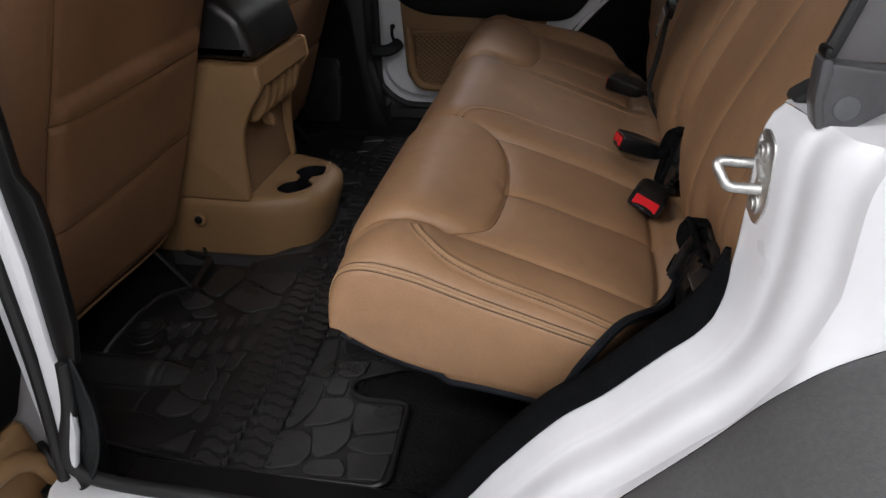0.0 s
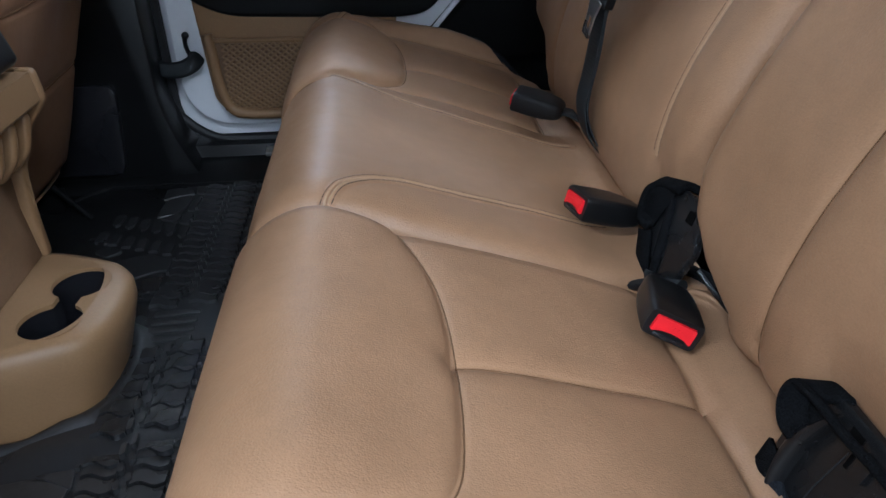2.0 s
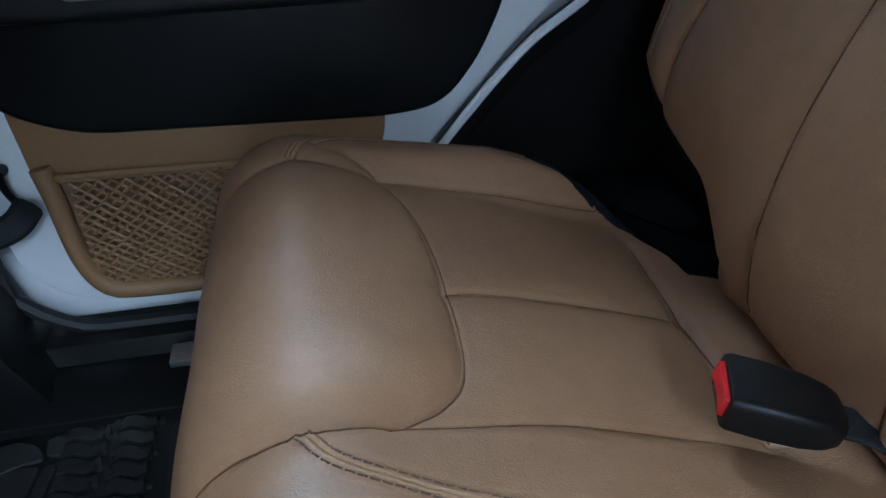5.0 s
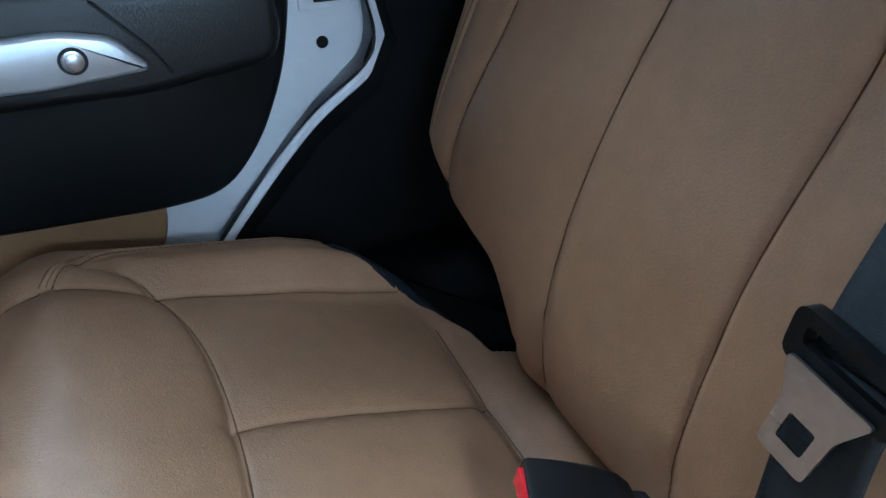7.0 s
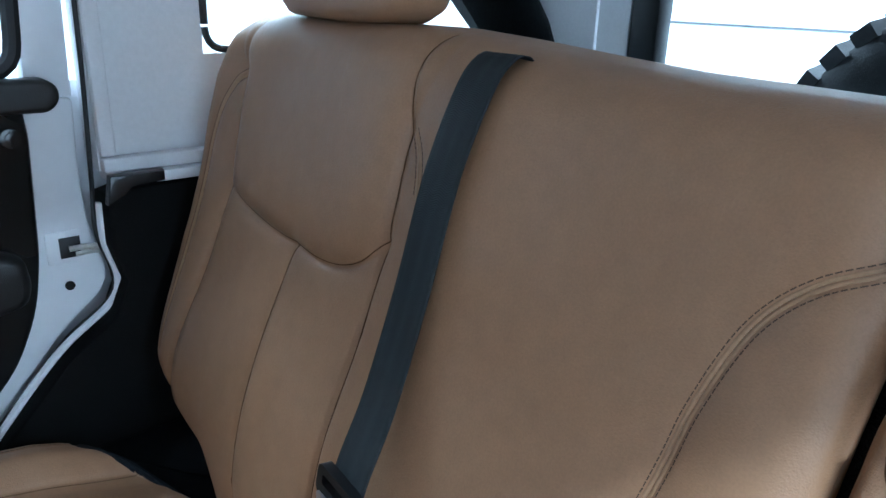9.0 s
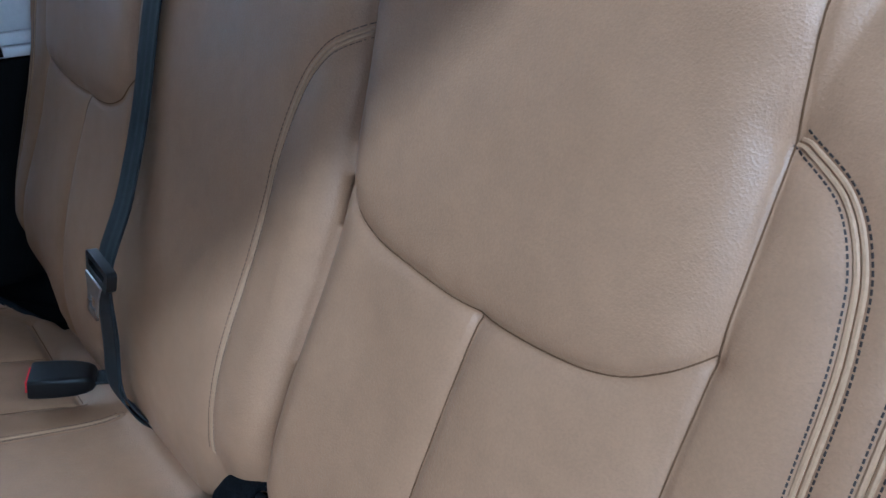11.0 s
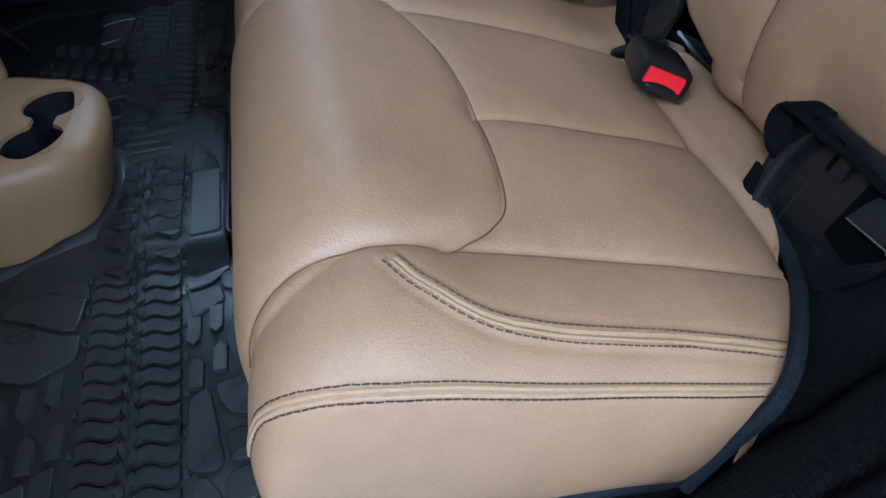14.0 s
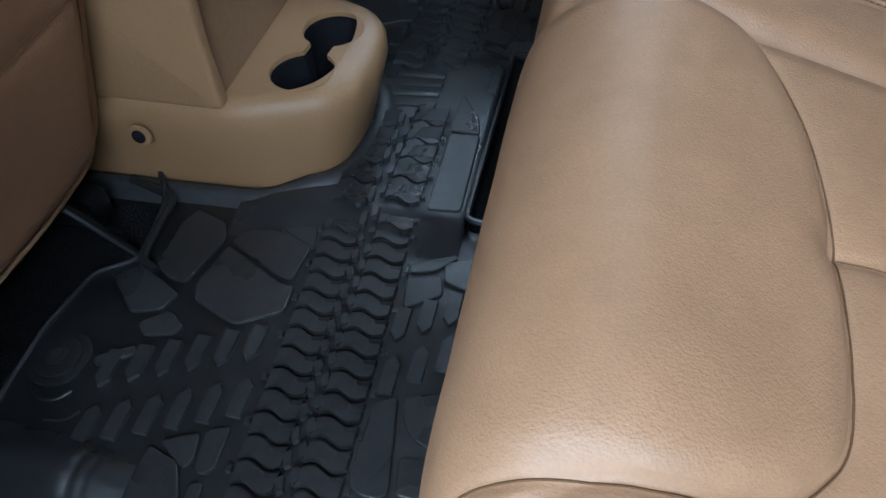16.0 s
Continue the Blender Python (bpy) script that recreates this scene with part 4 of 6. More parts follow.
part("sill_trim", bm, BLACK_PLASTIC, car, "black plastic sill trim")
bm = bmesh.new()
tube(bm, curve([(-0.594, 2.205, 1.0), (-0.594, 2.205, 0.20), (-0.575, 2.205, 0.115), (-0.52, 2.205, 0.072), (-0.44, 2.205, 0.062), (0.0, 2.205, 0.062)], 0.03), 0.011, 8)
part("door_seal", bm, RUBBER, car, "black rubber door seal")
bm = bmesh.new()
box(bm, (-0.385, 2.10, 0.055), (-0.31, 2.14, 0.066), 0.002)
part("sill_plate", bm, STEEL, car, "small bright metal plate")
# far quarter: black side trim, white rail
bm = bmesh.new()
prism(bm, [(-0.16, -0.003), (-0.034, 0.246), (0.020, 0.31), (0.114, 0.412), (0.190, 0.466), (0.214, 0.52), (0.198, 0.58), (0.200, 0.660), (0.24, 0.671), (1.18, 0.671), (1.18, -0.003)], 2.150, 2.225, "y", 0.01)
part("side_trim", bm, SIDE_TRIM, car, "smooth black side trim")
bm = bmesh.new()
tube(bm, curve([(-0.10, 2.19, 0.13), (-0.022, 2.19, 0.272), (0.049, 2.19, 0.356), (0.124, 2.19, 0.435), (0.195, 2.19, 0.487), (0.204, 2.19, 0.53), (0.188, 2.19, 0.60), (0.192, 2.19, 0.68), (0.200, 2.19, 0.87), (0.204, 2.19, 1.15)], 0.015), 0.0035, 8)
part("door_seal", bm, RUBBER, car, "black rubber door seal")
bm = bmesh.new()
tube(bm, curve([(-0.037, 2.187, 0.244), (0.041, 2.187, 0.342), (0.118, 2.187, 0.424), (0.194, 2.187, 0.480), (0.2105, 2.187, 0.522), (0.197, 2.187, 0.585), (0.198, 2.187, 0.645)], 0.012), 0.0065, 8)
part("jamb_edge", bm, WHITE, car, "white painted edge of the door jamb")
bm = bmesh.new()
box(bm, (0.215, 2.152, 0.673), (1.18, 2.23, 0.691), 0.004)
part("body_rail", bm, WHITE, car, "white painted body rail")
bm = bmesh.new()
prism(bm, [(0.198, 0.650), (0.225, 0.664), (0.235, 0.674), (0.285, 0.678), (0.285, 0.694), (0.205, 0.694)], 2.138, 2.16, "y", 0.004)
part("rail_bracket", bm, BLACK_GLOSS, car, "grey plastic corner bracket")
# Unseen outer skin, added to stop lamp light leaking through the far door gap.
bm = bmesh.new()
box(bm, (-0.75, 2.266, -0.10), (1.20, 2.276, 0.82))
part("gap_light_stop", bm, WHITE, car, "unseen white outer panel added to keep light out of the door gap", smooth=False)
# hard top: far side wall with its window, roof, rear frame
for lo, hi in (((0.205, 2.19, 0.692), (1.20, 2.25, 0.860)), ((0.205, 2.19, 0.860), (0.382, 2.25, 1.25)), ((1.02, 2.19, 0.860), (1.20, 2.25, 1.25)), ((0.382, 2.19, 1.14), (1.02, 2.25, 1.25))):
    bm = bmesh.new()
    box(bm, lo, hi)
    part("top_side_wall", bm, WHITE_MATT, car, "white hard top side wall", smooth=False)
bm = bmesh.new()
box(bm, (0.205, 2.165, 0.692), (1.15, 2.189, 0.715), 0.006)
box(bm, (0.205, 2.172, 0.715), (0.228, 2.189, 1.25), 0.006)
part("top_ledge", bm, WHITE_MATT, car, "white moulded ledge of the hard top")
bm = bmesh.new()
tube(bm, [(x, 2.187, z) for x, z in rounded([(0.386, 0.866), (1.016, 0.866), (1.016, 1.136), (0.386, 1.136)], 0.035) + [(0.386, 0.905)]], 0.006, 8)
part("window_rubber", bm, RUBBER, car, "black rubber window surround")
bm = bmesh.new()
box(bm, (0.378, 2.216, 0.857), (1.025, 2.22, 1.143))
pane = part("window_pane", bm, GLASS, car, "clear side window pane", smooth=False)
pane.visible_shadow = False
bm = bmesh.new()
box(bm, (-1.9, 0.58, 1.25), (1.22, 2.26, 1.29), 0.01)
part("roof", bm, WHITE_MATT, car, "white hard top roof")
bm = bmesh.new()
box(bm, (1.16, 2.02, 0.70), (1.22, 2.19, 1.25), 0.02)
box(bm, (1.16, 0.60, 0.70), (1.22, 0.80, 1.25), 0.02)
box(bm, (1.16, 0.80, 1.16), (1.22, 2.02, 1.25), 0.01)
part("top_rear_frame", bm, WHITE_MATT, car, "white hard top rear frame")
bm = bmesh.new()
box(bm, (1.15, 1.93, 0.70), (1.17, 2.01, 1.2), 0.006)
part("top_rear_post", bm, WHITE_MATT, car, "white moulded post beside the rear glass")
bm = bmesh.new()
box(bm, (1.14, 1.86, 0.74), (1.19, 1.925, 1.24), 0.008)
box(bm, (1.14, 1.93, 0.79), (1.16, 2.02, 0.845), 0.010)
part("rear_glass_frame", bm, BLACK_PLASTIC, car, "black rear glass frame with hinge block")
bm = bmesh.new()
box(bm, (1.175, 0.80, 0.80), (1.18, 1.86, 1.2))
pane = part("rear_pane", bm, GLASS, car, "clear rear window pane", smooth=False)
pane.visible_shadow = False
bm = bmesh.new()
box(bm, (1.15, 0.62, -0.05), (1.22, 2.2, 0.80), 0.01)
part("tailgate", bm, BLACK_PLASTIC, car, "tailgate lining below the rear glass")
bm = bmesh.new()
box(bm, (-1.95, 0.60, -0.05), (-1.88, 2.24, 0.62), 0.02)
part("dash_wall", bm, BLACK_PLASTIC, car, "dark lower dashboard wall")
# closed front doors and dashboard, unseen, added to keep light out of the front
bm = bmesh.new()
box(bm, (-1.88, 0.60, -0.06), (-0.815, 0.64, 0.80), 0.01)
part("front_door_blocker", bm, BLACK_PLASTIC, car, "closed front door with black inner trim, out of view, added to block light")
bm = bmesh.new()
box(bm, (-1.88, 2.20, -0.06), (-0.70, 2.24, 0.80), 0.01)
part("front_door_blocker", bm, BLACK_PLASTIC, car, "closed front door with black inner trim, out of view, added to block light")
bm = bmesh.new()
prism(bm, [(-1.90, 0.30), (-1.60, 0.35), (-1.55, 0.60), (-1.62, 0.74), (-1.90, 0.78)], 0.65, 2.19, "y", 0.02)
part("dashboard", bm, BLACK_PLASTIC, car, "black dashboard out of view, added to block light")
# near quarter window area: smoked corner piece and top side wall
for lo, hi in (((0.30, 0.585, 0.625), (1.20, 0.625, 0.86)), ((0.90, 0.585, 0.863), (1.20, 0.625, 1.25)), ((0.28, 0.585, 1.14), (0.897, 0.625, 1.25))):
    bm = bmesh.new()
    box(bm, lo, hi)
    part("top_side_wall", bm, WHITE_MATT, car, "white hard top side wall", smooth=False)

corner = thing("quarter_window_corner", "grey moulded plastic corner block on the white pillar", "trim piece", (0.20, 0.58, 0.61))
bm = bmesh.new()
prism(bm, rounded([(0.190, 0.653), (0.246, 0.647), (0.250, 0.626), (0.214, 0.602), (0.192, 0.604), (0.186, 0.625)], 0.004), 0.556, 0.584, "y", 0.003)
part("corner_shell", bm, CORNER_GREY, corner, "scuffed grey moulded plastic")
bm = bmesh.new()
prism(bm, rounded([(0.183, 0.656), (0.190, 0.656), (0.193, 0.648), (0.191, 0.625), (0.197, 0.604), (0.190, 0.602), (0.184, 0.622)], 0.003), 0.555, 0.578, "y", 0.002)
part("corner_channel", bm, CORNER_GREY, corner, "grey plastic edge channel")
bm = bmesh.new()
box(bm, (0.1835, 0.556, 0.6565), (0.1895, 0.575, 0.664), 0.002)
part("channel_lip", bm, BLACK_PLASTIC, corner)
bm = bmesh.new()
prism(bm, [(0.192, 0.650), (0.40, 0.645), (0.40, 1.14), (0.33, 1.14), (0.206, 0.695)], 0.578, 0.583, "y", 0.001)
part("corner_pane", bm, SMOKED, corner, "smoked translucent window pane")
bm = bmesh.new()
tube(bm, curve([(0.190, 0.580, 0.640), (0.204, 0.580, 0.690), (0.250, 0.580, 0.850), (0.33, 0.580, 1.14)], 0.03), 0.006, 8)
part("corner_seal", bm, RUBBER, corner)
bm = bmesh.new()
disc(bm, (0.208, 0.557, 0.620), (0, -1, 0), 0.0095, 0.002, 24, 0.001)
part("corner_fastener", bm, GREY_PLASTIC, corner, "round grey boss")
bm = bmesh.new()
prism(bm, rounded([(0.186, 0.604), (0.186, 0.611), (0.204, 0.624), (0.30, 0.628), (0.30, 0.604)], 0.008), 0.606, 0.636, "y", 0.003)
part("corner_gasket", bm, RUBBER, corner, "black rubber gasket on the pillar top")
corner.location.x += 0.013

striker = thing("door_striker", "zinc plated door striker loop bolted to the white jamb", "door striker", (0.17, 0.60, 0.545))
ms = Matrix.Translation((0.170, 0.600, 0.0)) @ Matrix.Rotation(math.radians(11), 4, "Z") @ Matrix.Translation((-0.170, -0.600, 0.0))
bm = bmesh.new()
prism(bm, rounded([(0.590, 0.500), (0.611, 0.508), (0.618, 0.530), (0.617, 0.576), (0.604, 0.588), (0.583, 0.578), (0.579, 0.550), (0.578, 0.522)], 0.008), 0.166, 0.174, "x", 0.0015, m=ms)
plate = part("striker_plate", bm, ZINC, striker)
bm = bmesh.new()
tube(bm, curve([(0.170, 0.613, 0.550), (0.150, 0.612, 0.551), (0.138, 0.611, 0.552), (0.1335, 0.610, 0.5505), (0.133, 0.607, 0.547), (0.139, 0.600, 0.537), (0.142, 0.598, 0.5345), (0.147, 0.597, 0.5335), (0.16, 0.595, 0.534), (0.176, 0.592, 0.535)], 0.002), 0.0049, 12)
part("striker_loop", bm, ZINC, striker)
bm = bmesh.new()
tube(bm, [(0.166, 0.607, 0.556), (0.167, 0.590, 0.545)], 0.0035, 8)
part("striker_brace", bm, ZINC, striker)
for z, y in ((0.567, 0.599), (0.520, 0.595)):
    bm = bmesh.new()
    disc(bm, (0.167, y, z), (-1, -0.2, 0), 0.0092, 0.003, 20, 0.001)
    disc(bm, (0.164, y, z), (-1, -0.2, 0), 0.0062, 0.0025, 12, 0.001)
    disc(bm, (0.1615, y, z), (-1, -0.2, 0), 0.0028, 0.0006, 6)
    part("striker_screw", bm, ZINC, striker)
striker.location.x += 0.016

spare = thing("spare_wheel", "black off-road spare tyre behind the rear glass", "tyre", (1.40, 1.29, 0.22))
bm = bmesh.new()
prof = curve([(0.20, -0.10), (0.30, -0.125), (0.36, -0.125), (0.396, -0.10), (0.402, 0.0), (0.396, 0.10), (0.36, 0.125), (0.30, 0.125), (0.20, 0.10)], 0.02)
G = np.array([[(1.40 + w, 1.29 + r * math.cos(a), 0.61 + r * math.sin(a)) for r, w in prof] for a in np.linspace(0, 2 * math.pi, 72, endpoint=False)])
G = np.concatenate([G, G[:1]])
sheet("carcass", G, TYRE, spare)
bm = bmesh.new()
for k in range(42):
    a = 2 * math.pi * k / 42
    for w in (-0.09, -0.03, 0.035, 0.092):
        t = a + (0.06 if w in (-0.03, 0.092) else 0)
        m = Matrix.Translation((1.40 + w, 1.29 + 0.400 * math.cos(t), 0.61 + 0.400 * math.sin(t))) @ Matrix.Rotation(t, 4, "X") @ Matrix.Rotation(0.3 * (1 if w > 0 else -1), 4, "Y")
        box(bm, (-0.028, -0.014, -0.022), (0.028, 0.014, 0.022), 0.0, m=m)
part("tread_blocks", bm, TYRE, spare, "chunky off-road tread blocks", smooth=False)
bm = bmesh.new()
disc(bm, (1.30, 1.29, 0.61), (1, 0, 0), 0.21, 0.10, 40, 0.01)
part("rim", bm, BLACK_PLASTIC, spare)
bm = bmesh.new()
disc(bm, (1.215, 1.29, 0.61), (1, 0, 0), 0.09, 0.09, 24, 0.005)
part("wheel_carrier", bm, BLACK_PLASTIC, spare, "black carrier on the tailgate")

rear_belt = thing("seat_belt", "black seat belt strap beside the roll bar", "seat belt", (0.70, 1.86, 0.90))
G = np.array([[(0.70, 1.826 + 0.168 * t + 0.015 * s, 0.852 + 0.141 * t) for s in (-1, -0.5, 0, 0.5, 1)] for t in np.linspace(0, 2.2, 20)])
sheet("strap", G, WEBBING, rear_belt).modifiers.new("thick", "SOLIDIFY").thickness = 0.002
rollbar = thing("roll_bar", "black padded roll bar in front of the rear glass", "roll bar", (0.74, 1.85, 0.33))
bm = bmesh.new()
tube(bm, curve([(0.74, 1.815, 0.33), (0.74, 1.818, 0.78), (0.74, 1.836, 0.88), (0.74, 1.872, 0.936), (0.735, 1.93, 1.00), (0.72, 2.00, 1.10), (0.70, 2.06, 1.20)], 0.03), 0.052, 16)
part("padding", bm, FELT, rollbar, "black padded sleeve")
bm = bmesh.new()
tube(bm, curve([(0.74, 1.0, 0.33), (0.74, 0.99, 0.80), (0.735, 0.96, 0.95), (0.72, 0.92, 1.10), (0.68, 0.82, 1.22)], 0.04), 0.042, 14)
part("padding", bm, FELT, rollbar, "black padded sleeve")


# far rear door, closed -------------------------------------------------------------
bm = bmesh.new()
SHELL = rounded([(-0.580, 0.80), (-0.578, 0.092), (-0.13, 0.090), (-0.075, 0.19), (-0.008, 0.280), (0.126, 0.432), (0.198, 0.492), (0.206, 0.53), (0.188, 0.60), (0.184, 0.68), (0.190, 0.80)], [0.01, 0.13, 0.05, 0.02, 0.03, 0.04, 0.03, 0.03, 0.02, 0.02, 0.01])
prism(bm, SHELL, 2.222, 2.262, "y", 0.006)
door = part("rear_door", bm, WHITE, car, "closed white rear door with black and tan inner trim")
bm = bmesh.new()
prism(bm, [(0.128, 0.80), (0.190, 0.80), (0.203, 1.18), (0.170, 1.22), (0.140, 1.18)], 2.222, 2.258, "y", 0.006)
part("window_post", bm, WHITE, door, "white painted window post")
bm = bmesh.new()
prism(bm, rounded([(-0.560, 0.825), (-0.555, 0.44), (-0.520, 0.385), (-0.44, 0.350), (-0.06, 0.338), (0.008, 0.347), (0.056, 0.402), (0.094, 0.485), (0.110, 0.57), (0.121, 0.75), (0.116, 0.825)], [0.005, 0.05, 0.04, 0.05, 0.04, 0.04, 0.05, 0.04, 0.03, 0.01, 0.005]), 2.196, 2.224, "y", 0.010, 3)
part("trim_panel", bm, BLACK_PLASTIC, door, "black grained upper trim panel")
bm = bmesh.new()
prism(bm, rounded([(-0.56, 0.790), (0.150, 0.785), (0.165, 0.80), (0.165, 0.820), (0.150, 0.832), (-0.56, 0.832)], 0.012), 2.182, 2.224, "y", 0.008, 3)
part("window_ledge", bm, BLACK_LEATHER, door, "soft black window ledge")
bm = bmesh.new()
prism(bm, rounded([(-0.50, 0.492), (-0.06, 0.492), (0.076, 0.512), (0.088, 0.54), (0.083, 0.584), (0.06, 0.596), (-0.50, 0.620)], 0.02), 2.155, 2.20, "y", 0.014, 4)
part("armrest", bm, BLACK_LEATHER, door, "black padded armrest")
bm = bmesh.new()
tube(bm, [(-0.095, 2.153, 0.592), (-0.052, 2.153, 0.545), (-0.033, 2.153, 0.516)], 0.002, 6)
part("armrest_groove", bm, RUBBER, door)
bm = bmesh.new()
prism(bm, rounded([(-0.40, 0.517), (-0.15, 0.514), (-0.050, 0.523), (-0.082, 0.559), (-0.13, 0.568), (-0.24, 0.564), (-0.40, 0.584)], 0.012), 2.140, 2.157, "y", 0.006, 3)
part("pull_handle", bm, SILVER, door, "silver pull handle")
bm = bmesh.new()
disc(bm, (-0.121, 2.140, 0.541), (0, -1, 0), 0.0105, 0.002, 24, 0.0006)
disc(bm, (-0.121, 2.138, 0.541), (0, -1, 0), 0.0075, 0.002, 20, 0.0006)
part("handle_screw", bm, STEEL, door, "round steel screw head")
bm = bmesh.new()
disc(bm, (-0.121, 2.1405, 0.541), (0, -1, 0), 0.0135, 0.001, 24)
part("screw_recess", bm, BLACK_PLASTIC, door)
bm = bmesh.new()
disc(bm, (0.097, 2.197, 0.752), (0, -1, 0), 0.014, 0.004, 24, 0.001)
disc(bm, (0.097, 2.193, 0.752), (0, -1, 0), 0.008, 0.002, 20, 0.0006)
part("trim_plug", bm, BLACK_GLOSS, door, "round black trim plug")
bm = bmesh.new()
prism(bm, rounded([(-0.518, 0.40), (-0.500, 0.155), (-0.455, 0.118), (-0.16, 0.118), (-0.115, 0.20), (-0.068, 0.31), (-0.062, 0.40)], 0.02), 2.205, 2.224, "y", 0.006)
part("map_pocket_panel", bm, TAN_PLASTIC, door, "tan lower trim panel")
bm = bmesh.new()
tube(bm, curve([(-0.494, 2.196, 0.315), (-0.487, 2.192, 0.27), (-0.480, 2.190, 0.19), (-0.460, 2.190, 0.142), (-0.42, 2.190, 0.130), (-0.28, 2.192, 0.128), (-0.14, 2.196, 0.13)], 0.012), 0.013, 10)
tube(bm, [(-0.492, 2.196, 0.300), (-0.13, 2.196, 0.294)], 0.006, 8)
part("pocket_rim", bm, TAN_PLASTIC, door, "rounded tan pocket rim")
bm = bmesh.new()
for k in range(-14, 34):
    for lean in (1, -1):
        a = []
        for z in np.arange(0.135, 0.2951, 0.0133):
            x = -0.48 + k * 0.0165 + lean * (z - 0.135) * 1.25
            if -0.478 < x < -0.135:
                a.append((x, 2.192 + 0.0015 * math.sin(x * 190 + z * 300) - 0.010 * math.sin(math.pi * (z - 0.13) / 0.17), z))
        if len(a) > 1:
            tube(bm, a, 0.0024, 5)
part("pocket_net", bm, TAN_PLASTIC, door, "brown elastic pocket net")
bm = bmesh.new()
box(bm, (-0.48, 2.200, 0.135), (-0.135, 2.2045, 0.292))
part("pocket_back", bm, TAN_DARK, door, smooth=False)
bm = bmesh.new()
tube(bm, curve([(-0.615, 2.180, 0.250), (-0.585, 2.165, 0.246), (-0.555, 2.165, 0.247), (-0.532, 2.175, 0.255), (-0.522, 2.198, 0.265)], 0.006), 0.013, 8, 1.4)
part("check_strap", bm, WEBBING, door, "black fabric door check strap")
bm = bmesh.new()
tube(bm, curve([(-0.540, 2.218, 0.255), (-0.546, 2.208, 0.285), (-0.545, 2.205, 0.308)], 0.006), 0.005, 8)
disc(bm, (-0.545, 2.219, 0.310), (0, -1, 0), 0.008, 0.010, 14, 0.002)
part("strap_hook", bm, BLACK_PLASTIC, door, "black strap hook")
bm = bmesh.new()
box(bm, (0.122, 2.217, 0.548), (0.172, 2.2215, 0.600), 0.002)
part("latch_plate", bm, WHITE, door, "pressed latch recess")
bm = bmesh.new()
box(bm, (0.140, 2.2135, 0.557), (0.170, 2.2165, 0.590), 0.001)
part("latch_opening", bm, RUBBER, door, "dark latch opening")
bm = bmesh.new()
tube(bm, curve([(0.152, 2.208, 0.573), (0.172, 2.205, 0.574), (0.192, 2.198, 0.575), (0.200, 2.19, 0.585)], 0.006), 0.0045, 8)
tube(bm, curve([(0.160, 2.208, 0.563), (0.178, 2.205, 0.565), (0.198, 2.195, 0.567)], 0.006), 0.004, 8)
part("latch_loop", bm, ZINC, door, "bright striker loop in the latch")
bm = bmesh.new()
disc(bm, (0.148, 2.2215, 0.509), (0, -1, 0), 0.0075, 0.0015, 20)
part("drain_plug", bm, BLACK_PLASTIC, door, "small round black plug")
bm = bmesh.new()
tube(bm, [(x, 2.212, z) for x, z in rounded([(-0.56, 0.838), (0.118, 0.836), (0.142, 1.17), (-0.56, 1.17)], [0.01, 0.045, 0.05, 0.01]) + [(-0.56, 0.86)]], 0.012, 8)
part("window_rubber", bm, RUBBER, door, "black rubber window surround")
bm = bmesh.new()
box(bm, (-0.56, 2.232, 0.82), (0.14, 2.236, 1.19))
pane = part("door_pane", bm, GLASS, door, "clear door window pane", smooth=False)
pane.visible_shadow = False

# near rear door, swung open -----------------------------------------------------
bm = bmesh.new()
prism(bm, rounded([(0.690, 0.62), (0.695, 0.12), (0.680, -0.07), (-0.35, -0.07), (-0.45, 0.3), (-0.45, 0.62)], 0.03), -0.80, -0.715, "x", 0.008)
opened = part("rear_door", bm, WHITE, car, "open white rear door with black and tan inner trim")
bm = bmesh.new()
prism(bm, rounded([(0.685, 0.60), (0.680, 0.26), (0.668, 0.200), (0.620, 0.120), (0.2, 0.12), (-0.40, 0.30), (-0.40, 0.60)], 0.01), -0.716, -0.694, "x", 0.008)
part("trim_panel", bm, BLACK_PLASTIC, opened, "black grained upper trim panel")
bm = bmesh.new()
prism(bm, rounded([(0.618, 0.117), (0.628, 0.06), (0.655, -0.03), (0.655, -0.064), (0.1, -0.06), (0.1, 0.117)], 0.01), -0.716, -0.688, "x", 0.010)
part("map_pocket_panel", bm, TAN_PLASTIC, opened, "tan lower trim panel")
bm = bmesh.new()
tube(bm, curve([(-0.690, 0.50, 0.085), (-0.686, 0.575, 0.075), (-0.682, 0.612, 0.040), (-0.682, 0.630, -0.02), (-0.684, 0.60, -0.055)], 0.01), 0.015, 10)
part("pocket_rim", bm, TAN_PLASTIC, opened, "rounded tan pocket rim")
bm = bmesh.new()
RIB = curve([(-0.582, 0.606, 0.240), (-0.570, 0.600, 0.195), (-0.567, 0.598, 0.145), (-0.584, 0.598, 0.078), (-0.616, 0.600, 0.020), (-0.660, 0.608, -0.004)], 0.008)
G = np.array([[(p[0] + s * 0.018, p[1] - 0.4 * s * 0.018, p[2] + 0.012 * s) for s in np.linspace(-1, 1, 7)] for p in RIB])
strap = sheet("check_strap", G, WEBBING, opened, "black woven door check strap")
mod = strap.modifiers.new("thick", "SOLIDIFY")
mod.thickness = 0.003
bm = bmesh.new()
tube(bm, curve([(-0.650, 0.612, 0.020), (-0.662, 0.614, 0.040), (-0.676, 0.622, 0.055), (-0.690, 0.630, 0.06)], 0.004), 0.006, 8)
part("strap_hook", bm, BLACK_PLASTIC, opened, "black strap hook")


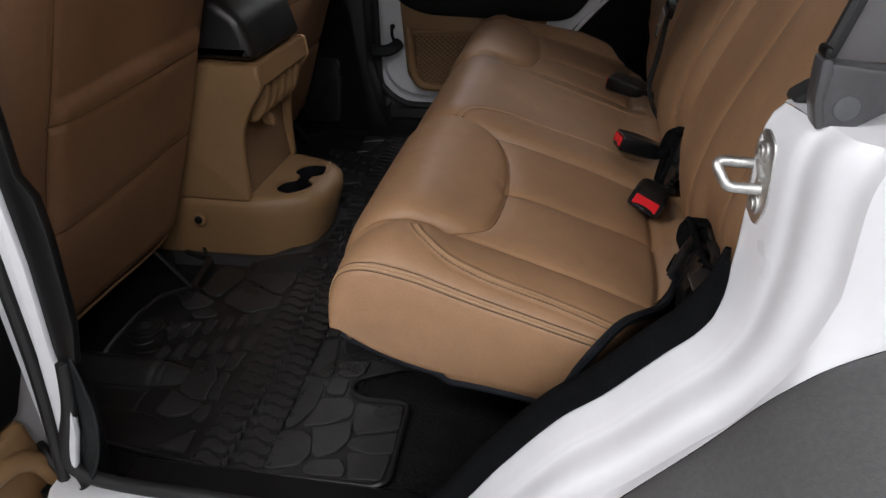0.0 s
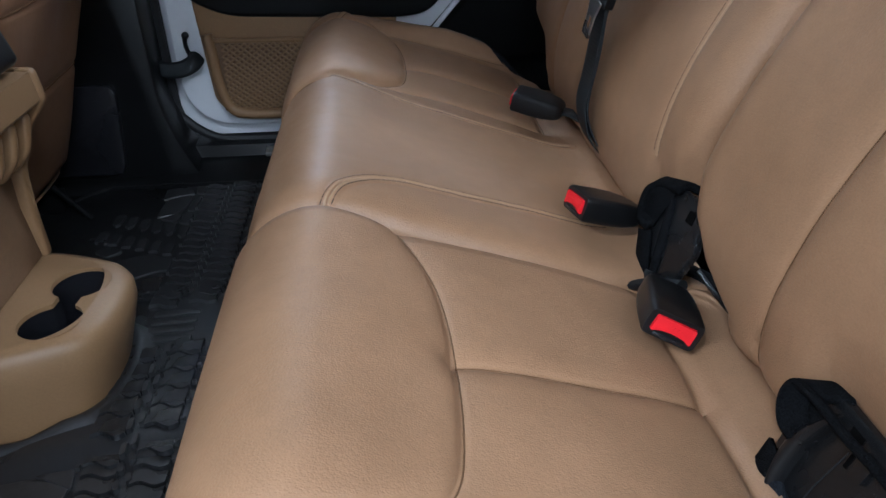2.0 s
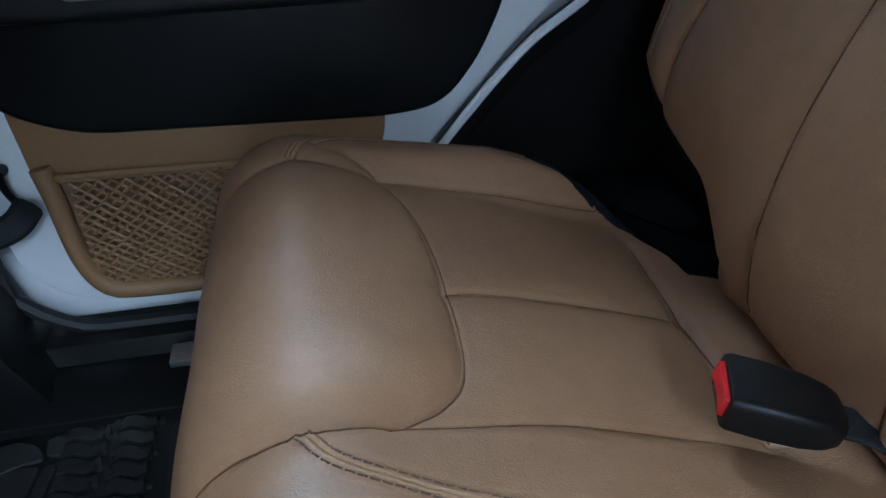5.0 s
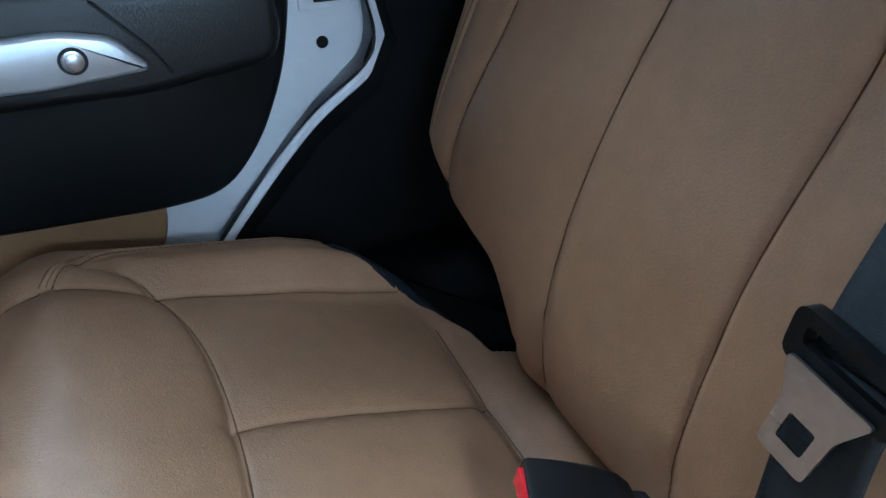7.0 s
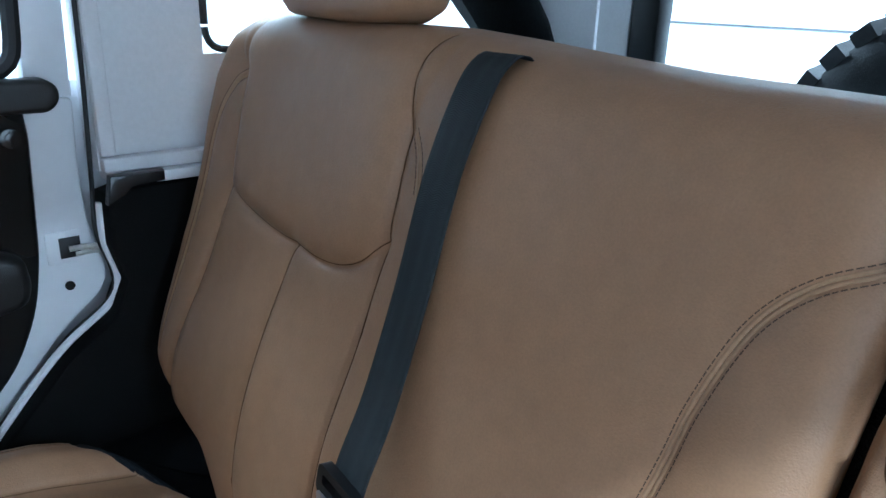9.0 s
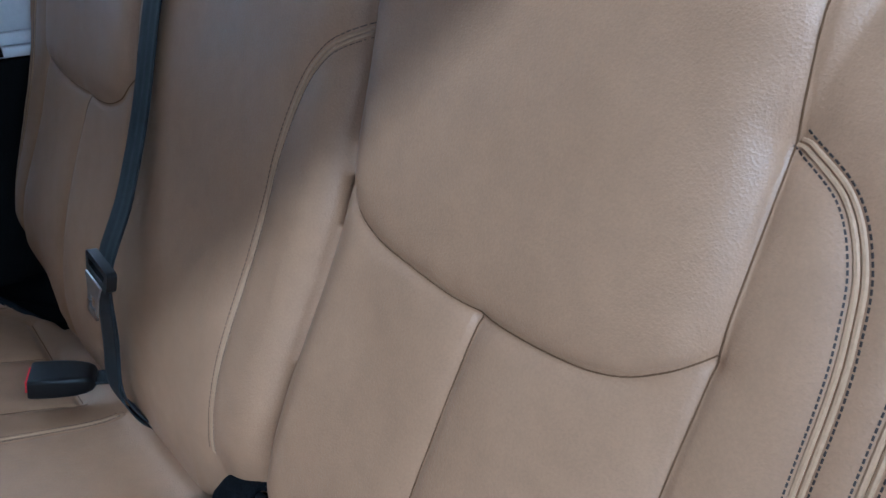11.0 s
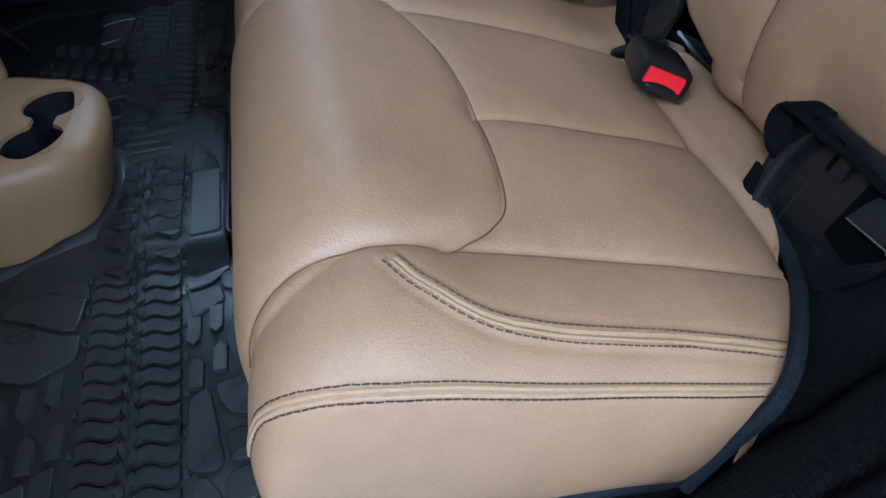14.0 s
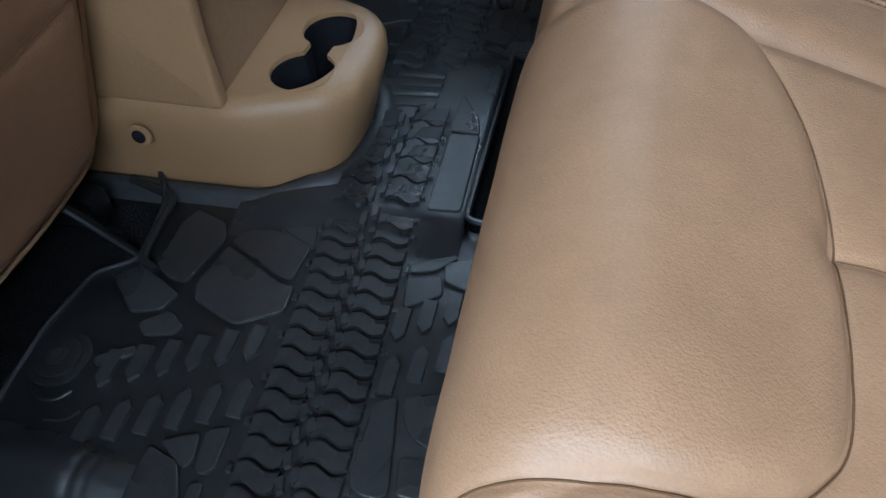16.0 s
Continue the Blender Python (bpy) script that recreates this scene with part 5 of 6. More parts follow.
# front seats ---------------------------------------------------------------
def front_seat(y0, y1, name_label):
    ob = thing("front_seat", name_label, "car seat", (-0.85, (y0 + y1) / 2, 0.0))
    zs = np.concatenate([np.full(5, 0.075), np.arange(0.075, 1.12, 0.007)])
    us = np.concatenate([np.full(5, -1.0), np.linspace(-1, 1, 90), np.full(5, 1.0)])
    back_s = np.concatenate([np.linspace(0.20, 0, 5), np.zeros(90), np.linspace(0, 0.20, 5)])
    P = np.zeros((len(us), len(zs), 3))
    c, half = (y0 + y1) / 2, (y1 - y0) / 2
    for j, z in enumerate(zs):
        w = half * (1 - 0.10 * max(0, (0.16 - z) / 0.16) ** 1.5 - 0.12 * max(0, (z - 0.85) / 0.3) ** 2)
        y = c + us * w
        e = np.clip((0.07 - (w - np.abs(y - c))) / 0.07, 0, 1)
        deep = 0.055 * (1 - np.sqrt(1 - np.minimum(e, 1) ** 2)) + back_s + (0.10 * (5 - j) / 5 if j < 5 else 0)
        eb = max(0, (0.06 - (z - 0.075)) / 0.06)
        deep = deep + 0.03 * (1 - math.sqrt(1 - eb * eb))
        P[:, j] = np.stack([-0.78 + 0.33 * (z - 0.12) - deep, y, np.full(len(us), z)], 1)
    q = P[:, :, 1:].reshape(-1, 2)
    push = np.zeros(len(q))
    inn = 0.105
    seams = (([(y0 + inn, 0.09), (y0 + inn - 0.01, 0.48), (y0 + inn + 0.02, 1.1)], 0.004, 0.004),
                               ([(y1 - 0.055, 0.09), (y1 - 0.045, 0.48), (y1 - 0.06, 1.1)], 0.004, 0.004),
                               ([(y0 + inn - 0.012, 0.300), (c, 0.308), (y1 - 0.05, 0.318)], 0.004, 0.009),
                               ([(y0 + inn - 0.012, 0.474), (c, 0.478), (y1 - 0.04, 0.482)], 0.004, 0.004))
    for line, depth, width in seams:
        d = away(q, curve(line, 0.01))
        push -= depth * np.exp(-(d / width) ** 2)
    pocket = np.array([(y0 + inn, 0.10), (y0 + inn, 0.508), (y1 - 0.05, 0.516), (y1 - 0.06, 0.10)])
    d = away(q, np.vstack([pocket, pocket[:1]]))
    push += np.where(inside(q, pocket), 0.012 * (1 - np.exp(-d / 0.010)), 0)
    push += np.array([noise.noise((a * 8, b * 7, y0)) * 0.006 for a, b in q])
    P[:, :, 0] += (push * np.exp(-np.maximum(back_s, 0)[:, None] * 40)[:, :] .repeat(len(zs), 1).reshape(-1)).reshape(len(us), len(zs))
    back = sheet("backrest", P, LEATHER_SHADED, ob, "tan leather backrest with map pocket, darkened for shade")
    grown = tree_of(back)
    for line, depth, width in seams:
        seam_cord(grown, line, lambda a, b: (0.3, a, b), (-1, 0, 0), back, 0.0016)
    bm = bmesh.new()
    j = 6
    tube(bm, [P[k, j] + np.array([0.004, 0, -0.002]) for k in range(6, 94, 4)], 0.0035, 6)
    part("pocket_piping", bm, LEATHER, ob, "thin tan piping along the lower edge")
    bm = bmesh.new()
    box(bm, (-1.40, y0 + 0.02, 0.12), (-0.86, y1 - 0.02, 0.33), 0.05, 4)
    part("seat_cushion", bm, LEATHER_SHADED, ob)
    for yy in (y0 + 0.06, y1 - 0.10):
        bm = bmesh.new()
        box(bm, (-1.38, yy, -0.002), (-0.80, yy + 0.035, 0.05), 0.005)
        box(bm, (-1.2, yy + 0.004, 0.045), (-0.9, yy + 0.03, 0.13), 0.004)
        part("seat_rail", bm, BLACK_PLASTIC, ob, "black seat rail on the floor")
    bm = bmesh.new()
    tube(bm, [(-0.79, y1 - 0.14, 0.085), (-0.735, y1 - 0.13, 0.004)], 0.006, 8)
    part("rail_bar", bm, BLACK_PLASTIC, ob, "thin dark bar behind the seat")
    return ob


front_seat(0.70, 1.268, "tan leather front seat, darkened for shade, with a map pocket on its back")
front_seat(1.53, 2.06, "tan leather front seat, darkened for shade, beside the far pillar")


# centre console ---------------------------------------------------------------
console = thing("centre_console", "tan plastic centre console with rear cup holders and black lid", "console", (-0.65, 1.39, 0.0))


def loop_stack(levels):
    """levels: (outline in x and y with the same count, z)."""
    return np.array([[(x, y, z) for x, y in o] for o, z in levels])


def console_outline(grow, rear):
    o = rounded([(-0.93, 1.245 - grow), (-0.62, 1.255 - grow), (rear - 0.015 + grow, 1.30 - grow * 0.6), (rear + grow, 1.395), (rear - 0.015 + grow, 1.49 + grow * 0.6), (-0.62, 1.535 + grow), (-0.93, 1.545 + grow)], [0.002, 0.02, 0.07, 0.05, 0.07, 0.02, 0.002], 8)
    return o


LV = [(console_outline(-0.014, -0.502), 0.004), (console_outline(-0.011, -0.499), 0.03), (console_outline(-0.004, -0.490), 0.08), (console_outline(0.0, -0.484), 0.115), (console_outline(0.0, -0.484), 0.135), (console_outline(-0.004, -0.486), 0.146), (console_outline(-0.010, -0.490), 0.152), (console_outline(-0.020, -0.500), 0.155)]
sheet("console_base", loop_stack(LV), TAN_PLASTIC, console, "tan moulded console base", wrap=True)
# top of the base, with the two cup holders sunk into it
CUPS = ((-0.566, 1.338, 0.040), (-0.556, 1.430, 0.040))
topring = LV[-1][0]
bm = bmesh.new()
vs = [bm.verts.new((x, y, 0.155)) for x, y in topring]
out_edges = [bm.edges.new((vs[i], vs[(i + 1) % len(vs)])) for i in range(len(vs))]
ring = []
(cx0, cy0, r0), (cx1, cy1, r1) = CUPS
ang = math.atan2(cy1 - cy0, cx1 - cx0)
a0 = 0.42
for k in range(33):
    a = ang + a0 + (2 * math.pi - 2 * a0) * k / 32
    ring.append((cx0 + r0 * math.cos(a), cy0 + r0 * math.sin(a)))
for k in range(33):
    a = ang + math.pi + a0 + (2 * math.pi - 2 * a0) * k / 32
    ring.append((cx1 + r1 * math.cos(a), cy1 + r1 * math.sin(a)))
hv = [bm.verts.new((x, y, 0.155)) for x, y in ring]
he = [bm.edges.new((hv[i], hv[(i + 1) % len(hv)])) for i in range(len(hv))]
bmesh.ops.triangle_fill(bm, use_beauty=True, edges=out_edges + he)
lip = [bm.verts.new((x, y, 0.148)) for x, y in ring]
for i in range(len(ring)):
    bm.faces.new((hv[i], hv[(i + 1) % len(ring)], lip[(i + 1) % len(ring)], lip[i]))
part("cup_holder_deck", bm, TAN_PLASTIC, console, "tan deck with two joined round openings")
bm = bmesh.new()
upper_r = [bm.verts.new((x, y, 0.1485)) for x, y in ring]
lower_r = [bm.verts.new((-0.561 + (x + 0.561) * 0.92, 1.384 + (y - 1.384) * 0.94, 0.085)) for x, y in ring]
for i in range(len(ring)):
    bm.faces.new((upper_r[i], upper_r[(i + 1) % len(ring)], lower_r[(i + 1) % len(ring)], lower_r[i]))
bm.faces.new(lower_r)
part("cup_holder_well", bm, BLACK_GLOSS, console, "glossy black cup holder wells")
bm = bmesh.new()
disc(bm, (-0.752, 1.2445, 0.106), (0, -1, 0.1), 0.015, 0.004, 24, 0.0015)
plug = part("screw_boss", bm, TAN_PLASTIC, console)
bm = bmesh.new()
disc(bm, (-0.752, 1.2402, 0.106), (0, -1, 0.1), 0.009, 0.003, 20, 0.001)
part("console_screw", bm, BLACK_GLOSS, plug, "dark screw head")
# tower: two cheeks, recessed rear panel, brow with fins
SIDE = rounded([(-0.95, 0.150), (-0.632, 0.150), (-0.633, 0.235), (-0.628, 0.300), (-0.602, 0.355), (-0.572, 0.392), (-0.577, 0.437), (-0.95, 0.452)], [0.002, 0.01, 0.05, 0.06, 0.04, 0.012, 0.008, 0.002])
for lo, hi in ((1.252, 1.272), (1.512, 1.532)):
    bm = bmesh.new()
    prism(bm, SIDE, lo, hi, "y", 0.006, 3)
    part("tower_cheek", bm, TAN_PLASTIC, console, "tan side cheek")
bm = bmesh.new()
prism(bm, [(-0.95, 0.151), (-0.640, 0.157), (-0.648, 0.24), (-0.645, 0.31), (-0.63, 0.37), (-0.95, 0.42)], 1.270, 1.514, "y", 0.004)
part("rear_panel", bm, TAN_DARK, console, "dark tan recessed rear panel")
bm = bmesh.new()
prism(bm, [(-0.95, 0.390), (-0.61, 0.390), (-0.577, 0.393), (-0.573, 0.398), (-0.5775, 0.436), (-0.95, 0.450)], 1.2705, 1.5135, "y", 0.005)
part("brow", bm, TAN_PLASTIC, console, "tan overhanging brow")
for k in range(5):
    y = 1.315 + 0.042 * k
    bm = bmesh.new()
    prism(bm, rounded([(-0.655, 0.312), (-0.622, 0.303), (-0.592, 0.335), (-0.580, 0.392), (-0.655, 0.392)], 0.016), y - 0.008, y + 0.008, "y", 0.006, 3)
    part("fin", bm, TAN_PLASTIC, console, "rounded tan fin")
bm = bmesh.new()
prism(bm, [(-0.650, 0.306), (-0.638, 0.278), (-0.618, 0.274), (-0.620, 0.292), (-0.634, 0.310)], 1.382, 1.402, "y", 0.004)
part("bag_hook", bm, TAN_PLASTIC, console, "small tan bag hook")
bm = bmesh.new()
prism(bm, rounded([(-1.10, 0.456), (-0.600, 0.442), (-0.582, 0.450), (-0.605, 0.525), (-0.655, 0.56), (-1.10, 0.575)], 0.02), 1.262, 1.522, "y", 0.022, 4)
part("lid", bm, BLACK_LEATHER, console, "black padded console lid")


# belts, buckles, brackets -----------------------------------------------------------------
console.location.x += 0.006


def buckle(front, back, tilt_axis, label, strap_to, scale=1.0):
    f, b = Vector(front), Vector(back)
    way = (b - f).normalized()
    wide = Vector(tilt_axis)
    wide = (wide - way * wide.dot(way)).normalized()
    up = way.cross(wide).normalized()
    if up.z < 0:
        up, wide = -up, -wide
    m = Matrix((wide, way, up)).transposed().to_4x4()
    m.translation = f
    ob = thing("seat_belt_buckle", label, "seat belt buckle", tuple(f), "buckles of the rear bench")
    L = (b - f).length
    w, t = 0.0275 * scale, 0.0155 * scale
    rows = []
    for s, ws, ts in ((0.0, 0.97, 0.90), (0.04, 1.0, 1.0), (0.35, 1.0, 1.04), (0.65, 0.96, 1.0), (0.85, 0.86, 0.86), (0.95, 0.72, 0.70), (1.0, 0.5, 0.45)):
        o = rounded([(-w * ws, -t * ts), (w * ws, -t * ts), (w * ws, t * ts), (-w * ws, t * ts)], 0.007 * scale, 4)
        rows.append([tuple(m @ Vector((a, s * L, c))) for a, c in o])
    bm = bmesh.new()
    rings = [[bm.verts.new(p) for p in r] for r in rows]
    for r, q in zip(rings[:-1], rings[1:]):
        for k in range(len(r)):
            bm.faces.new((r[k], r[(k + 1) % len(r)], q[(k + 1) % len(r)], q[k]))
    bm.faces.new(rings[0])
    bm.faces.new(rings[-1])
    part("buckle_body", bm, BLACK_PLASTIC, ob, "black grained plastic housing")
    bm = bmesh.new()
    bulge = [(-0.021, 0.0100), (0.021, 0.0100), (0.0215, -0.0085), (0.013, -0.0045), (0.0, -0.003), (-0.013, -0.0045), (-0.0215, -0.0085)]
    low = [bm.verts.new(m @ Vector((a * scale, 0.004, c * scale))) for a, c in rounded(bulge, 0.0025, 3)]
    top = [bm.verts.new(m @ Vector((a * scale * 0.95, -0.0035, c * scale * 0.93))) for a, c in rounded(bulge, 0.0025, 3)]
    for k in range(len(low)):
        bm.faces.new((low[k], low[(k + 1) % len(low)], top[(k + 1) % len(low)], top[k]))
    bm.faces.new(top)
    button = part("release_button", bm, RED, ob, "bright red release button")
    for k in range(5):
        bm = bmesh.new()
        box(bm, (-0.0085 + 0.0038 * k, -0.0039, 0.0000), (-0.0065 + 0.0038 * k, -0.0034, 0.0040), m=m)
        part("button_mark", bm, RED, button)
    bm = bmesh.new()
    box(bm, (-0.016 * scale, -0.0008, -0.0125 * scale), (0.016 * scale, 0.004, -0.0085 * scale), 0.0008, m=m)
    part("tongue_slot", bm, BLACK_GLOSS, ob, "dark tongue slot")
    pts = curve([tuple(b - way * 0.012), tuple(b + way * 0.02), strap_to], 0.006)
    G = np.array([[tuple(Vector(p) + wide * (0.016 * s)) for s in np.linspace(-1, 1, 7)] for p in pts])
    st = sheet("buckle_strap", G, WEBBING, ob, "short black strap")
    st.modifiers.new("thick", "SOLIDIFY").thickness = 0.003
    return ob


buckle((0.149, 1.052, 0.299), (0.172, 1.142, 0.288), (0.72, -0.62, -0.30), "black buckle with red button lying on the cushion", (0.19, 1.19, 0.27))
buckle((0.113, 1.281, 0.320), (0.196, 1.293, 0.294), (0.05, 1.0, -0.15), "black buckle with red button beside the bench split", (0.235, 1.25, 0.32))
buckle((0.110, 1.666, 0.322), (0.186, 1.633, 0.306), (0.42, 0.90, 0.0), "black buckle with red button on the far seat", (0.250, 1.603, 0.272))

belt = thing("seat_belt", "dark seat belt hanging down over the wide backrest", "seat belt", (0.30, 1.54, 0.30))
PATH = curve([(0.414, 1.534, 0.866), (0.409, 1.534, 0.895), (0.397, 1.535, 0.909), (0.380, 1.537, 0.906), (0.359, 1.540, 0.880), (0.333, 1.552, 0.800), (0.296, 1.549, 0.690), (0.252, 1.541, 0.590), (0.208, 1.533, 0.512), (0.196, 1.527, 0.43), (0.184, 1.518, 0.360), (0.196, 1.511, 0.315), (0.219, 1.506, 0.285), (0.245, 1.50, 0.262)], 0.008)
G = np.array([[(p[0] + 0.0006 * math.sin(9 * s), p[1] + 0.0250 * s, p[2]) for s in np.linspace(-1, 1, 13)] for p in PATH])
web = sheet("webbing", G, WEBBING, belt, "dark woven webbing")
web.modifiers.new("thick", "SOLIDIFY").thickness = 0.0016
low_belt = curve([(0.204, 1.533, 0.51), (0.198, 1.530, 0.47), (0.188, 1.524, 0.40), (0.180, 1.517, 0.355), (0.191, 1.511, 0.312), (0.216, 1.505, 0.28)], 0.008)
G = np.array([[(p[0], p[1] + 0.0250 * s, p[2]) for s in np.linspace(-1, 1, 9)] for p in low_belt])
web2 = sheet("lap_webbing", G, WEBBING, belt, "second layer of dark webbing")
web2.modifiers.new("thick", "SOLIDIFY").thickness = 0.0016
mt = pose(0.203, 1.533, 0.512, 0, 10, 0) @ pose(0, 0, 0, 8, 0, 0)
bm = bmesh.new()
ringo = rounded([(-0.034, -0.016), (0.034, -0.016), (0.038, 0.014), (-0.038, 0.014)], 0.008, 4)
ringi = rounded([(-0.026, -0.004), (0.026, -0.004), (0.028, 0.006), (-0.028, 0.006)], 0.003, 4)
lay = []
for h, o in ((-0.006, ringo), (0.006, ringo), (0.006, ringi), (-0.006, ringi)):
    lay.append([bm.verts.new(mt @ Vector((h, a, c))) for a, c in o])
for i in range(4):
    r, q = lay[i], lay[(i + 1) % 4]
    for k in range(len(r)):
        bm.faces.new((r[k], r[(k + 1) % len(r)], q[(k + 1) % len(r)], q[k]))
bmesh.ops.bevel(bm, geom=[e for e in bm.edges if e.calc_face_angle(0) > 1.2], offset=0.0015, segments=2, profile=0.5, affect="EDGES")
grip = part("tongue_grip", bm, BLACK_PLASTIC, belt, "black plastic tongue grip")
bm = bmesh.new()
o = rounded([(-0.027, -0.010), (0.027, -0.010), (0.017, -0.032), (0.016, -0.064), (-0.016, -0.064), (-0.017, -0.032)], 0.004, 4)
i_ = rounded([(-0.0085, -0.036), (0.0085, -0.036), (0.0085, -0.053), (-0.0085, -0.053)], 0.002, 6)
va = {}
for h in (-0.0105, -0.0080):
    va[h] = ([bm.verts.new(mt @ Vector((h, a, c))) for a, c in o], [bm.verts.new(mt @ Vector((h, a, c))) for a, c in i_])
    es = [bm.edges.new((l[k], l[(k + 1) % len(l)])) for l in va[h] for k in range(len(l))]
    bmesh.ops.triangle_fill(bm, use_beauty=True, edges=es)
for side in (0, 1):
    a, b = va[-0.0105][side], va[-0.0080][side]
    for k in range(len(a)):
        bm.faces.new((a[k], a[(k + 1) % len(a)], b[(k + 1) % len(a)], b[k]))
part("tongue_blade", bm, STEEL, grip, "bright steel latch tongue")

bm = bmesh.new()
box(bm, (0.400, 1.500, 0.872), (0.435, 1.572, 0.898), 0.003)
part("belt_guide", bm, BLACK_PLASTIC, belt, "black belt guide in the top of the backrest")

# headrests
for hy, who in ((1.835, seat_far), (1.0, seat_near)):
    bm = bmesh.new()
    rows = []
    for s, r in ((-1, 0.55), (-0.93, 0.80), (-0.75, 0.95), (0, 1.0), (0.75, 0.95), (0.93, 0.80), (1, 0.55)):
        o = rounded([(0.385, 0.926), (0.47, 0.922), (0.50, 1.07), (0.42, 1.10)], 0.03, 5)
        cx, cz = 0.44, 1.00
        rows.append([(cx + (a - cx) * r, hy + 0.145 * s, cz + (c - cz) * r) for a, c in o])
    rings = [[bm.verts.new(p) for p in q] for q in rows]
    for a, b in zip(rings[:-1], rings[1:]):
        for k in range(len(a)):
            bm.faces.new((a[k], a[(k + 1) % len(a)], b[(k + 1) % len(a)], b[k]))
    bm.faces.new(rings[0])
    bm.faces.new(rings[-1])
    hr = part("headrest", bm, LEATHER, who, "tan leather headrest")
    for dy in (-0.07, 0.07):
        bm = bmesh.new()
        tube(bm, [(0.425, hy + dy, 0.90), (0.440, hy + dy, 0.98)], 0.007, 10)
        part("headrest_post", bm, BLACK_GLOSS, hr, "black headrest post")

# folding latch plate at the foot of the narrow backrest
plate = thing("seat_latch_cover", "black plastic latch cover with release lever between cushion and backrest", "latch cover", (0.20, 0.84, 0.23))
m = Matrix((Vector((0.0, -1.0, 0.0)), Vector((0.31, 0.0, 0.951)), Vector((-0.951, 0.0, 0.31)))).transposed().to_4x4()
m.translation = (0.186, 0.922, 0.262)
prism(bm := bmesh.new(), rounded([(-0.006, 0.000), (0.030, -0.020), (0.085, -0.038), (0.118, -0.024), (0.138, 0.004), (0.151, 0.036), (0.154, 0.088), (0.10, 0.088), (0.0, 0.086), (-0.010, 0.05)], 0.008), -0.012, 0.0, "z", 0.003, m=m)
part("cover_plate", bm, COVER_BLACK, plate, "black moulded plate")
bm = bmesh.new()
prism(bm, rounded([(0.086, 0.012), (0.123, 0.008), (0.147, 0.034), (0.149, 0.078), (0.092, 0.074)], 0.006), 0.0, 0.0025, "z", 0.001, m=m)
part("lever_bezel", bm, COVER_BLACK, plate, "raised lever bezel")
# Flat patch above the plate; its black stands for the recess's shade.
bm = bmesh.new()
prism(bm, rounded([(0.090, 0.016), (0.124, 0.012), (0.145, 0.036), (0.147, 0.076), (0.095, 0.070)], 0.004), 0.0025, 0.0032, "z", 0.0, m=m)
part("lever_recess_shade", bm, SHADE_BLACK, plate, "near-black patch painting the shade in the lever recess")
bm = bmesh.new()
rows = []
for u in np.linspace(0, 1, 9):
    a = Vector((0.105 + 0.006 * u, 0.044 + 0.028 * u, 0.0035 + 0.011 * math.cos(u * 1.5)))
    b = Vector((0.151 - 0.004 * u, 0.048 + 0.027 * u, 0.0035 + 0.011 * math.cos(u * 1.5)))
    rows.append([tuple(m @ a.lerp(b, w)) for w in np.linspace(0, 1, 9)])
rows.insert(0, [tuple(m @ Vector((0.105 + 0.046 * w, 0.044 + 0.004 * w, 0.006))) for w in np.linspace(0, 1, 9)])
sheet("release_lever", np.array(rows), COVER_BLACK, plate, "black curved release lever")
# Steel line and dot stand in for the highlight along the lever's edge.
bm = bmesh.new()
tube(bm, [m @ Vector((0.105, 0.0437, 0.014)), m @ Vector((0.128, 0.0458, 0.0144)), m @ Vector((0.150, 0.0477, 0.014))], 0.0008, 8)
disc(bm, m @ Vector((0.150, 0.047, 0.012)), m.to_3x3() @ Vector((0, 0, 1)), 0.0024, 0.003, 12, 0.0008)
part("lever_edge_highlight", bm, STEEL, plate, "bright steel line painting the highlight on the lever edge")
bm = bmesh.new()
prism(bm, rounded([(0.060, 0.052), (0.073, 0.054), (0.074, 0.076), (0.061, 0.076)], 0.002), 0.0, 0.004, "z", 0.001, m=m)
part("cover_rib", bm, COVER_BLACK, plate)
# Thin patches on the surface, black to paint the slots' shade.
for a, b, c, d in ((0.040, 0.072, 0.054, 0.079), (0.052, 0.052, 0.0555, 0.074), (0.080, 0.070, 0.094, 0.078)):
    bm = bmesh.new()
    prism(bm, [(a, b), (c, b), (c, d), (a, d)], 0.0, 0.0007, "z", 0.0, m=m)
    part("cover_slot_shade", bm, SHADE_BLACK, plate, "near-black patch painting the shade in a slot")
bm = bmesh.new()
tube(bm, [m @ Vector((0.0495, 0.062, 0.0002)), m @ Vector((0.044, 0.02, 0.0002)), m @ Vector((0.043, -0.020, 0.0002))], 0.0006, 6)
part("cover_groove", bm, RUBBER, plate)
rows = []
for w in np.linspace(0, 1, 14):
    x0, y0 = 0.020 + 0.012 * w - 0.012 * math.sin(math.pi * w), -0.012 + 0.090 * w
    wide = 0.0045 + 0.004 * math.sin(math.pi * min(1, w * 1.1))
    rows.append([tuple(m @ Vector((x0 + wide * math.cos(k), y0, 0.001 + 0.011 * math.sin(k)))) for k in np.linspace(0, math.pi, 9)])
sheet("guide_edge", np.array(rows), COVER_BLACK, plate, "rounded guide edge")
# felt that curls round the foot of the backrest
CURL = curve([(0.186, 0.912, 0.296), (0.184, 0.926, 0.302), (0.186, 0.937, 0.318), (0.192, 0.938, 0.334), (0.198, 0.926, 0.342), (0.200, 0.908, 0.342)], 0.004)
G = np.array([[(p[0] + 0.020 * s, p[1] - 0.010 * s, p[2] + 0.004 * s) for s in np.linspace(0, 1, 6)] for p in CURL])
fl = sheet("felt_flap", G, FELT, plate, "dark felt flap")
fl.modifiers.new("thick", "SOLIDIFY").thickness = 0.007
bm = bmesh.new()
